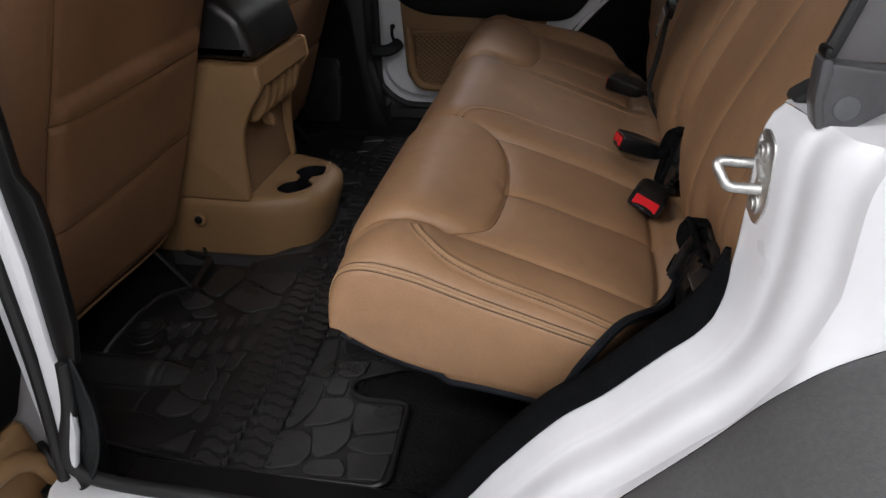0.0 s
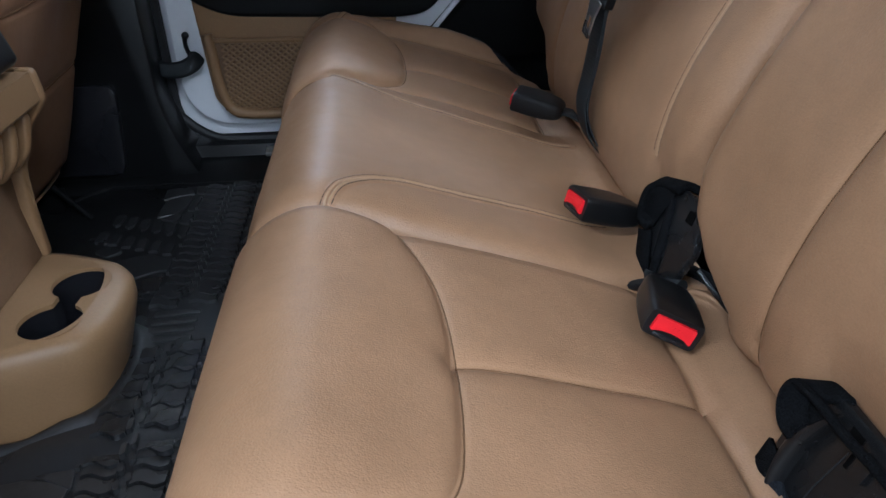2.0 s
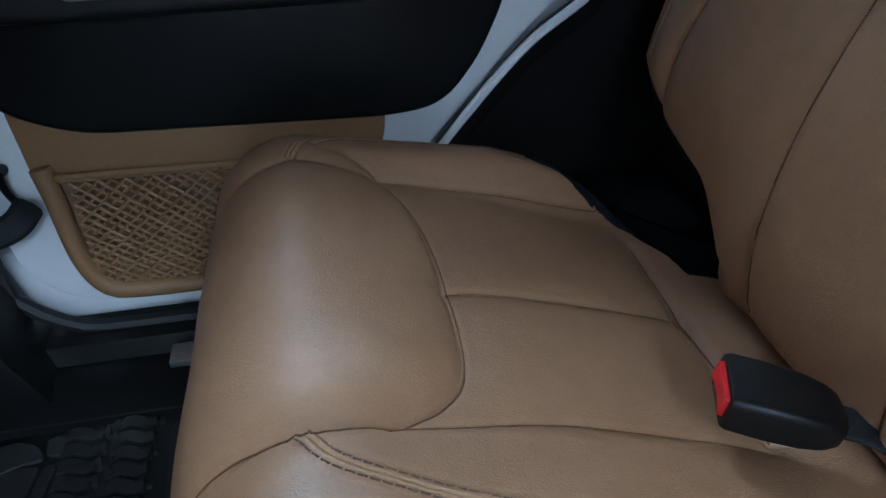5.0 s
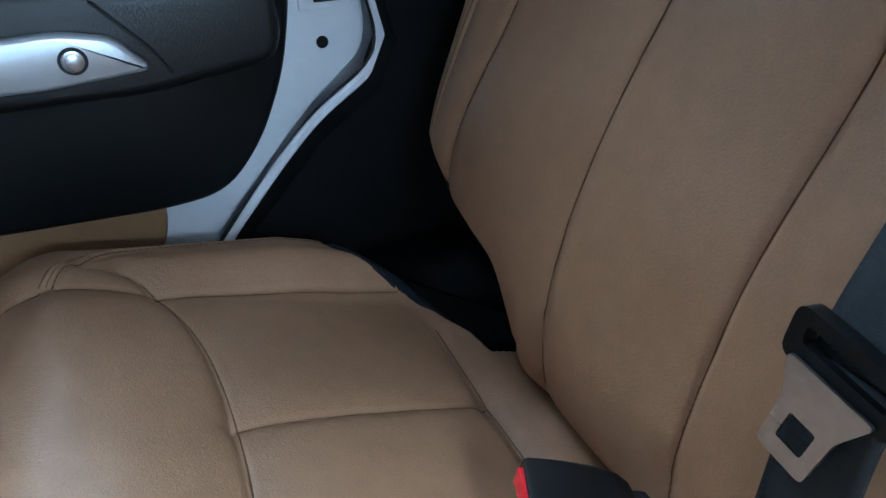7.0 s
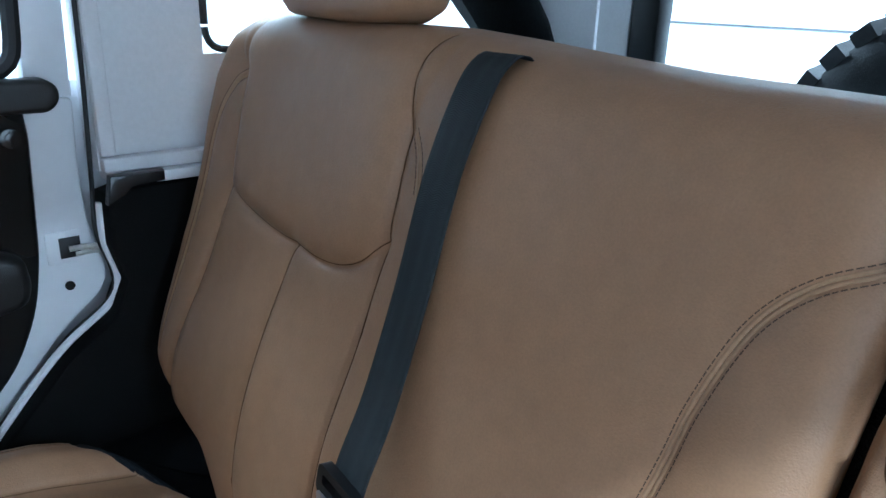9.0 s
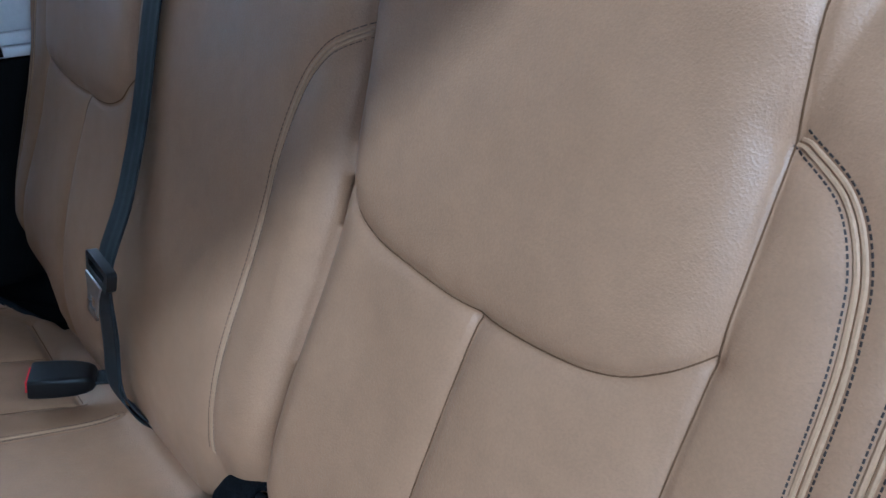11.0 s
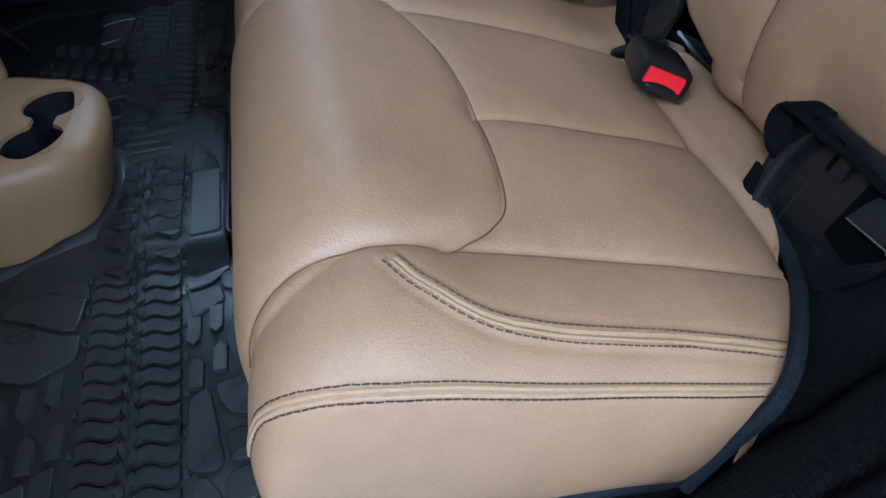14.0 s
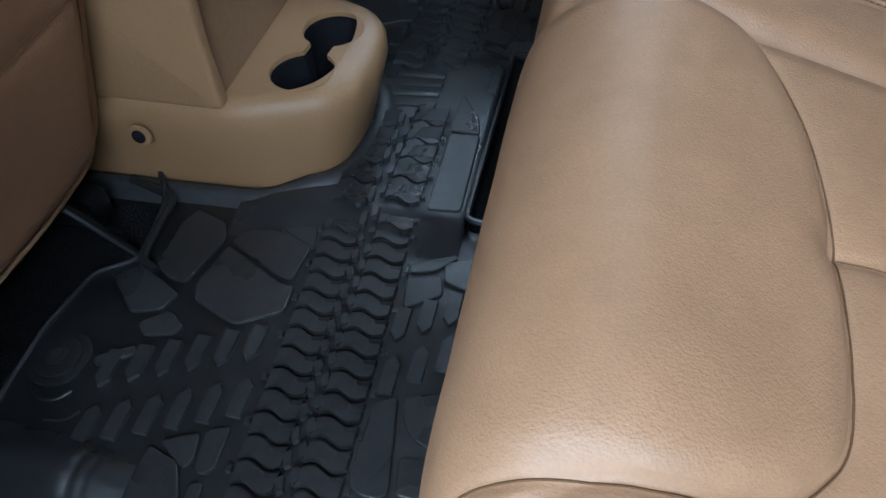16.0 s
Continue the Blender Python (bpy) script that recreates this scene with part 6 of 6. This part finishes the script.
tube(bm, curve([(0.194, 0.930, 0.338), (0.196, 0.905, 0.340), (0.196, 0.868, 0.340), (0.198, 0.835, 0.341), (0.202, 0.805, 0.337), (0.212, 0.792, 0.338)], 0.006), 0.0042, 8, 0.9)
part("felt_edge", bm, FELT, plate, "dark felt edge")
bm = bmesh.new()
G = np.array([[tuple(m @ Vector((-0.006 + 0.024 * u, -0.012 + 0.030 * w, 0.004 + 0.003 * math.sin(3 * u)))) for u in np.linspace(0, 1, 6)] for w in np.linspace(0, 1, 6)])
fl = sheet("felt_corner", G, FELT, plate, "dark felt corner beside the guide")
fl.modifiers.new("thick", "SOLIDIFY").thickness = 0.004

split = thing("seat_split_cover", "black latch cover with felt flap in the bench split", "latch cover", (0.20, 1.21, 0.25))
m2 = m.copy()
m2.translation = (0.186, 1.300, 0.262)


def on_plate(a, b, h=0.0):
    return m2 @ Vector((a, b, h))


bm = bmesh.new()
prism(bm, rounded([(0.030, 0.040), (0.036, 0.004), (0.084, -0.034), (0.130, -0.022), (0.150, 0.06), (0.125, 0.108), (0.04, 0.096), (0.026, 0.084), (0.028, 0.056)], 0.006), -0.010, 0.0, "z", 0.003, m=m2)
part("cover_plate", bm, COVER_BLACK, split, "black moulded plate")
rows = []
for w in np.linspace(0, 1, 14):
    x0, y0 = 0.104 - 0.034 * w, -0.004 + 0.090 * w
    wide = 0.004 + 0.004 * math.sin(math.pi * w)
    rows.append([tuple(on_plate(x0 + wide * math.cos(k), y0 + 0.3 * wide * math.cos(k), 0.001 + 0.005 * math.sin(k))) for k in np.linspace(0, math.pi, 9)])
sheet("guide_edge", np.array(rows), FELT, split, "rounded guide edge")
bm = bmesh.new()
prism(bm, rounded([(0.108, 0.078), (0.124, 0.080), (0.122, 0.094), (0.108, 0.092)], 0.002), 0.0, 0.0008, "z", 0.0, m=m2)
part("cover_slot_shade", bm, SHADE_BLACK, split, "near-black patch painting the shade in a slot")
FOLD = curve([tuple(on_plate(0.058, 0.040, 0.004)), tuple(on_plate(0.036, 0.042, 0.008)), tuple(on_plate(0.026, 0.058, 0.010)), tuple(on_plate(0.021, 0.078, 0.009)), tuple(on_plate(0.032, 0.092, 0.007)), tuple(on_plate(0.050, 0.100, 0.006)), tuple(on_plate(0.078, 0.106, 0.004))], 0.004)
G = np.array([[tuple(Vector(p) + Vector((0.024, -0.004, -0.004)) * s + Vector((0, 0.004, 0.004)) * math.sin(math.pi * s)) for s in np.linspace(-0.30, 1, 8)] for p in FOLD])
fl = sheet("felt_flap", G, FELT, split, "dark felt flap curled round the backrest foot")
mid = Vector(on_plate(0.040, 0.074, 0.012))
G2 = np.array([[tuple(Vector(p).lerp(mid, s)) for s in np.linspace(0, 0.98, 6)] for p in list(FOLD) + [FOLD[0]]])
sheet("felt_fold", G2, FELT, split, "dark felt bunched inside the flap")
fl.modifiers.new("thick", "SOLIDIFY").thickness = 0.009
G = np.array([[tuple(on_plate(0.034 + 0.050 * v + 0.026 * u, 0.026 - 0.056 * v + 0.012 * u, 0.005 + 0.002 * math.sin(3 * u))) for u in np.linspace(0, 1, 6)] for v in np.linspace(0, 1, 10)])
fl = sheet("felt_corner", G, FELT, split, "dark felt edge beside the cushion")
fl.modifiers.new("thick", "SOLIDIFY").thickness = 0.005
bm = bmesh.new()
tube(bm, curve([(0.165, 1.212, 0.240), (0.172, 1.19, 0.258), (0.182, 1.17, 0.272), (0.20, 1.15, 0.28)], 0.006), 0.013, 10, 0.5)
part("strap_sleeve", bm, WEBBING, split, "black strap sleeve")
bm = bmesh.new()
tube(bm, curve([(0.226, 1.172, 0.284), (0.240, 1.14, 0.266), (0.254, 1.08, 0.254)], 0.006), 0.003, 8)
part("hinge_rod", bm, COVER_BLACK, split, "thin glossy hinge rod")
# Added strip for a black strap; it covers the cushion corners that shone.
bm = bmesh.new()
tube(bm, curve([(0.200, 1.214, 0.272), (0.230, 1.198, 0.268), (0.252, 1.170, 0.263), (0.262, 1.125, 0.258)], 0.006), 0.013, 10, 0.5)
part("gap_strap_cover", bm, FELT, split, "dark strip added over the bright cushion corners, for the black strap there")

felt_far = thing("seat_corner_trim", "black felt trim filling the outer corner behind the far cushion", "trim piece", (0.22, 2.0, 0.0))
bm = bmesh.new()
prism(bm, rounded([(0.10, 2.145), (0.12, 2.07), (0.18, 2.01), (0.215, 1.90), (0.30, 1.86), (0.34, 2.145)], 0.02), 0.05, 0.262, "z", 0.015)
part("felt_body", bm, FELT, felt_far)


# rubber floor mat ----------------------------------------------------------------
mat_ob = thing("floor_mat", "moulded black rubber floor mat with tyre tread and stone pattern", "floor mat", (-0.5, 1.3, 0.0))


def rise(y):
    """The mat climbs over the low tunnel in the middle."""
    a = min(max((y - 1.196) / 0.060, 0), 1)
    b = min(max((1.625 - y) / 0.060, 0), 1)
    k = min(a, b)
    return 0.020 * k * k * (3 - 2 * k)


OUT = [(-0.460, 0.676), (-0.215, 0.680), (-0.197, 0.695), (-0.203, 0.850), (-0.215, 0.858), (-0.282, 0.857), (-0.302, 0.868), (-0.308, 0.887), (-0.302, 0.906), (-0.282, 0.916), (-0.20, 0.96), (-0.20, 1.245), (-0.342, 1.250),
       (-0.342, 1.635), (-0.20, 1.64), (-0.20, 2.08), (-0.74, 2.08), (-0.86, 1.95), (-0.86, 1.50), (-0.80, 1.32), (-0.738, 1.230), (-0.726, 1.132), (-0.772, 1.10), (-0.787, 1.02), (-0.783, 0.93), (-0.770, 0.84), (-0.66, 0.70)]
bm = bmesh.new()
ring = rounded(OUT, 0.012, 3)
prism(bm, ring, -0.003, 0.002, "z", 0.001)
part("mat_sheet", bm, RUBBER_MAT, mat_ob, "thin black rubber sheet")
# the raised middle
bm = bmesh.new()
ys = np.linspace(1.190, 1.632, 60)
xs = [-0.640, -0.620, -0.600, -0.580, -0.56, -0.54, -0.52, -0.48, -0.44, -0.40, -0.37, -0.352, -0.346, -0.343]
drop = [0.35, 0.5, 0.65, 0.8, 0.92, 1, 1, 1, 1, 1, 1, 1, 0.97, 0.85]
rows = np.array([[(x, y, 0.0022 + rise(y) * d + 0.0004 * noise.noise((x * 30, y * 30, 2.0))) for x, d in zip(xs, drop)] for y in ys])
sheet("mat_saddle", rows, SADDLE_RUBBER, mat_ob, "smooth raised middle of the mat")
bm = bmesh.new()
tube(bm, [(x, y, 0.004 + rise(y)) for x, y in ring + ring[:1]], 0.0042, 6)
part("mat_rim", bm, RUBBER_MAT, mat_ob, "rounded rim")
# wheel-arch like bulge and magnet foot at the near front corner
def bulge(u, v):
    """A smooth ridge with a blunt tapered end."""
    end = max(0, (u - 0.55) / 0.45)
    half = 0.043 * (1 - 0.45 * end ** 1.5)
    top = 0.027 * max(0, 1 - end ** 1.6) * (1 - 0.12 * math.exp(-((u - 0.68) / 0.02) ** 2) - 0.10 * math.exp(-((u - 0.74) / 0.012) ** 2))
    return (-0.800 + 0.222 * u, 0.866 + half * v, -0.002 + top * math.cos(v * math.pi / 2) ** 1.1)


G = np.array([[bulge(u, v) for v in np.linspace(-1, 1, 25)] for u in np.linspace(0, 1, 64)])
sheet("mat_bulge", G, SADDLE_RUBBER, mat_ob, "smooth moulded bulge")
for way in ([(-0.775, 0.814), (-0.711, 0.820), (-0.640, 0.825), (-0.606, 0.828)], [(-0.645, 0.824), (-0.647, 0.795), (-0.640, 0.768)], [(-0.725, 0.772), (-0.66, 0.769), (-0.61, 0.764), (-0.575, 0.750)],
            [(-0.690, 0.930), (-0.700, 0.918), (-0.722, 0.914)], [(-0.757, 0.945), (-0.740, 0.935), (-0.722, 0.938), (-0.712, 0.950)]):
    bm = bmesh.new()
    tube(bm, [(x, y, 0.0020) for x, y in curve(way, 0.006)], 0.0022, 8)
    part("mat_ridge", bm, RUBBER_MAT, mat_ob, "thin moulded ridge")
bm = bmesh.new()
tube(bm, curve([(-0.797, 1.250, 0.016), (-0.760, 1.239, 0.016), (-0.729, 1.226, 0.014), (-0.725, 1.176, 0.012), (-0.719, 1.128, 0.010), (-0.698, 1.118, 0.006)], 0.006), 0.0065, 8)
part("mat_ridge", bm, RUBBER_MAT, mat_ob, "rounded ridge beside the seat rail")
bm = bmesh.new()
disc(bm, (-0.745, 0.983, 0.001), (0, 0, 1), 0.035, 0.006, 32, 0.002)
disc(bm, (-0.745, 0.983, 0.007), (0, 0, 1), 0.026, 0.004, 32, 0.0015)
disc(bm, (-0.745, 0.983, 0.011), (0, 0, 1), 0.013, 0.003, 24, 0.001)
fastener = part("mat_fastener", bm, RUBBER_MAT, mat_ob, "round mat fastener")
bm = bmesh.new()
disc(bm, (-0.745, 0.983, 0.0135), (0, 0, 1), 0.007, 0.0012, 16)
part("fastener_hole", bm, RUBBER, fastener, "dark hole")

rows = []
for grow, rear, z in ((-0.014, -0.503, 0.004), (-0.006, -0.497, 0.017), (0.000, -0.490, 0.018), (0.006, -0.486, 0.014), (0.012, -0.482, 0.008), (0.018, -0.478, 0.003), (0.022, -0.476, -0.002)):
    rows.append([(x, y, z + 0.6 * rise(y) * (x > -0.6)) for x, y in console_outline(grow, rear) if y < 1.60])
rows = np.array([r for r in rows])
sheet("mat_collar", rows, LIT_RUBBER, mat_ob, "raised collar round the console")

PITCH, X0, X1 = 0.0262, -0.522, -0.402


def shared(name, outline, h, bevel, label="", mat=None):
    bm = bmesh.new()
    prism(bm, outline, 0, h, "z", 0)
    top = [f for f in bm.faces if all(abs(v.co.z - h) < 1e-6 for v in f.verts)]
    for f in top:
        c = f.calc_center_median()
        w = max((v.co - c).length for v in f.verts)
        for v in f.verts:
            d = v.co - c
            v.co.x -= d.x / w * bevel
            v.co.y -= d.y / w * bevel
    mesh = bpy.data.meshes.new(name)
    bmesh.ops.recalc_face_normals(bm, faces=bm.faces[:])
    bm.to_mesh(mesh)
    bm.free()
    mesh.materials.append(mat or LIT_RUBBER)
    return mesh


def lay(name, mesh, x, y, turn=0.0, z=None):
    ob = new(name, mesh)
    ob.parent = mat_ob
    ob.matrix_parent_inverse = Matrix.Translation([-c for c in mat_ob["base"]])
    ob.matrix_basis = Matrix.Translation((x, y, (rise(y) + 0.0015) if z is None else z)) @ Matrix.Rotation(turn, 4, "Z")
    return ob


wave_x = np.linspace(0, 0.046, 9)
wav = 0.0042 * np.sin(wave_x / 0.046 * 2 * math.pi)
S_OUT = [(float(x), float(w) + 0.0002) for x, w in zip(wave_x, wav)] + [(float(x), float(w) + 0.0208) for x, w in zip(wave_x[::-1], wav[::-1])]
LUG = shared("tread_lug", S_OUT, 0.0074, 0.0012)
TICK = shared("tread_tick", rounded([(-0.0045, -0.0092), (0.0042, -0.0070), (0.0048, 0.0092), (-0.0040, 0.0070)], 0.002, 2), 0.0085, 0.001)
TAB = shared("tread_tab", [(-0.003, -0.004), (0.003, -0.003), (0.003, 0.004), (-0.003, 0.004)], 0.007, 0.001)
def lean(y):
    return 0.045 * max(1.2 - y, 0)


for k in range(55):
    y = 0.682 + PITCH * k
    if y > 2.05:
        break
    if 1.215 < y < 1.60:
        continue
    x = lean(y)
    lay("tread_lug", LUG, x + X0 + 0.006, y - 0.004)
    lay("tread_lug", LUG, x + X1 - 0.046 - 0.004, y + 0.004)
    lay("tread_tick", TICK, x - 0.4665, y + 0.004, 0.35)
    lay("tread_tick", TICK, x - 0.4545, y + 0.016, 0.35)
    if k % 2 == 0:
        lay("tread_tab", TAB, x + X0 + 0.001, y + 0.010)
        lay("tread_tab", TAB, x + X1 + 0.001, y + 0.012)
WIDE = [(float(x), 1.35 * float(w)) for x, w in zip(wave_x, wav)] + [(float(x), 1.35 * float(w) + 0.0345) for x, w in zip(wave_x[::-1], wav[::-1])]
LUG_WIDE = shared("tread_lug", WIDE, 0.0078, 0.0012, mat=SADDLE_RUBBER)
TICK_WIDE = shared("tread_tick", rounded([(-0.0045, -0.013), (0.0035, -0.010), (0.0050, 0.013), (-0.0030, 0.010)], 0.003, 2), 0.0088, 0.001)
for k in range(6):
    y = 1.222 + 0.0375 * k
    lay("tread_lug", LUG_WIDE, X0 + 0.006, y - 0.006)
    lay("tread_lug", LUG_WIDE, X1 - 0.048, y + 0.006)
    lay("tread_tick", TICK_WIDE, -0.4675, y + 0.010, 0.15)
    lay("tread_tick", TICK_WIDE, -0.4550, y + 0.022, 0.15)
    lay("tread_tab", TAB, X1 + 0.001, y + 0.016)
for k in range(3):
    y = 1.552 + PITCH * k
    lay("tread_lug", LUG, X0 + 0.006, y - 0.004)
    lay("tread_lug", LUG, X1 - 0.050, y + 0.004)
# plain raised marks of the maker's badge on the tunnel
for k in range(4):
    bm = bmesh.new()
    prism(bm, rounded([(-0.500, 1.452 + 0.023 * k), (-0.428, 1.456 + 0.023 * k), (-0.428, 1.468 + 0.023 * k), (-0.500, 1.466 + 0.023 * k)], 0.004), 0.021, 0.0255, "z", 0.001)
    part("badge_mark", bm, LIT_RUBBER, mat_ob, "plain raised mark")


def mirrored(y):
    """The far half of the mat repeats the near half across the tunnel."""
    return 2.822 - y


def stone(outline, h=0.0068):
    c = np.mean(np.array(outline), 0)
    near = [tuple(np.array(p) + (np.array(p) - c) / np.linalg.norm(np.array(p) - c) * 0.0044) for p in outline]
    far = [(x, mirrored(y)) for x, y in near]
    for ring in [near] + ([far] if c[1] < 1.19 and max(y for x, y in far) < 2.07 else []):
        bm = bmesh.new()
        z = rise(c[1])
        prism(bm, rounded(ring, 0.007, 4), 0.001 + z, h + z, "z", 0.0018, 2)
        part("stone_pad", bm, LIT_RUBBER, mat_ob, smooth=False)


stone([(-0.698, 1.150), (-0.700, 1.192), (-0.690, 1.218), (-0.648, 1.204), (-0.637, 1.178), (-0.655, 1.112), (-0.676, 1.113), (-0.704, 1.133)])
stone([(-0.621, 1.178), (-0.610, 1.198), (-0.580, 1.203), (-0.527, 1.192), (-0.532, 1.138), (-0.550, 1.141)])
stone([(-0.637, 1.106), (-0.624, 1.168), (-0.543, 1.124), (-0.527, 1.125), (-0.526, 1.091), (-0.571, 1.067), (-0.583, 1.069), (-0.628, 1.087)])
stone([(-0.745, 1.101), (-0.715, 1.119), (-0.659, 1.090), (-0.667, 1.068), (-0.698, 1.059)])
stone([(-0.678, 1.043), (-0.653, 1.062), (-0.632, 1.047), (-0.637, 1.038), (-0.665, 1.031)])
stone([(-0.706, 0.992), (-0.673, 1.012), (-0.668, 1.002), (-0.697, 0.984)])
stone([(-0.571, 1.210), (-0.528, 1.216), (-0.522, 1.186)])
stone([(-0.596, 0.905), (-0.561, 0.894), (-0.547, 0.863), (-0.541, 0.816), (-0.562, 0.814), (-0.590, 0.829), (-0.594, 0.86)])
stone([(-0.600, 0.822), (-0.567, 0.804), (-0.541, 0.801), (-0.547, 0.788), (-0.556, 0.777), (-0.578, 0.769), (-0.602, 0.775)])
stone([(-0.585, 0.915), (-0.553, 0.928), (-0.549, 0.905), (-0.554, 0.895)])
stone([(-0.544, 0.932), (-0.524, 0.940), (-0.524, 0.903), (-0.530, 0.895), (-0.540, 0.896)])
stone([(-0.539, 0.876), (-0.526, 0.880), (-0.520, 0.820), (-0.529, 0.816), (-0.534, 0.824)])
stone([(-0.534, 0.793), (-0.520, 0.797), (-0.518, 0.776), (-0.523, 0.766), (-0.538, 0.771)])
stone([(-0.560, 0.702), (-0.520, 0.742), (-0.514, 0.698)])
stone([(-0.391, 1.184), (-0.349, 1.205), (-0.345, 1.200), (-0.366, 1.182), (-0.391, 1.173)])
stone([(-0.392, 1.159), (-0.358, 1.170), (-0.352, 1.146), (-0.387, 1.122)])
stone([(-0.352, 1.191), (-0.310, 1.205), (-0.302, 1.167), (-0.322, 1.160), (-0.348, 1.167)])
stone([(-0.388, 0.993), (-0.366, 1.006), (-0.351, 0.915), (-0.357, 0.904), (-0.378, 0.907), (-0.386, 0.914)])
stone([(-0.356, 1.008), (-0.300, 1.026), (-0.293, 0.968), (-0.312, 0.960), (-0.340, 0.971), (-0.351, 0.988)])
stone([(-0.345, 0.944), (-0.294, 0.949), (-0.300, 0.917), (-0.310, 0.911), (-0.338, 0.911)])
stone([(-0.343, 0.880), (-0.340, 0.894), (-0.318, 0.896), (-0.316, 0.864), (-0.342, 0.863)])
stone([(-0.379, 0.890), (-0.367, 0.892), (-0.353, 0.868), (-0.354, 0.824), (-0.366, 0.786), (-0.378, 0.775), (-0.385, 0.782)])
stone([(-0.345, 0.841), (-0.307, 0.849), (-0.291, 0.837), (-0.291, 0.813), (-0.316, 0.796), (-0.354, 0.781)])
stone([(-0.378, 0.762), (-0.354, 0.766), (-0.336, 0.753), (-0.329, 0.725), (-0.336, 0.705), (-0.373, 0.690), (-0.385, 0.693), (-0.387, 0.750)])
stone([(-0.337, 0.775), (-0.305, 0.789), (-0.284, 0.798), (-0.279, 0.762), (-0.290, 0.738), (-0.313, 0.723), (-0.323, 0.733), (-0.328, 0.756)])
stone([(-0.281, 0.840), (-0.213, 0.846), (-0.208, 0.798), (-0.268, 0.778), (-0.277, 0.801)])
stone([(-0.268, 0.766), (-0.208, 0.786), (-0.206, 0.747), (-0.238, 0.741), (-0.273, 0.750)])
stone([(-0.268, 0.734), (-0.208, 0.737), (-0.210, 0.693), (-0.254, 0.689), (-0.257, 0.712)])
stone([(-0.316, 0.711), (-0.280, 0.719), (-0.268, 0.705), (-0.267, 0.690), (-0.313, 0.688), (-0.323, 0.696)])
stone([(-0.393, 1.262), (-0.393, 1.400), (-0.354, 1.400), (-0.352, 1.266)], 0.0055)
stone([(-0.393, 1.412), (-0.393, 1.490), (-0.366, 1.440), (-0.356, 1.412)], 0.0055)
BAR = shared("mat_bar", [(-0.0082, -0.023), (0.0082, -0.023), (0.0082, 0.014), (0.0, 0.0235), (-0.0082, 0.014)], 0.0062, 0.0010)
for count, rows in ((6, ((-0.685, 0.0292, 0.982, 0.0122, math.pi), (-0.672, 0.0290, 0.916, 0.0122, 0.0))),
                    (4, ((-0.386, 0.0265, 1.098, 0.0155, math.pi), (-0.381, 0.0270, 1.033, 0.019, 0.0)))):
    for x, dx, y, dy, turn in rows:
        for k in range(count):
            lay("mat_bar", BAR, x + dx * k, y + dy * k, turn)
            lay("mat_bar", BAR, x + dx * k, mirrored(y + dy * k), math.pi - turn)
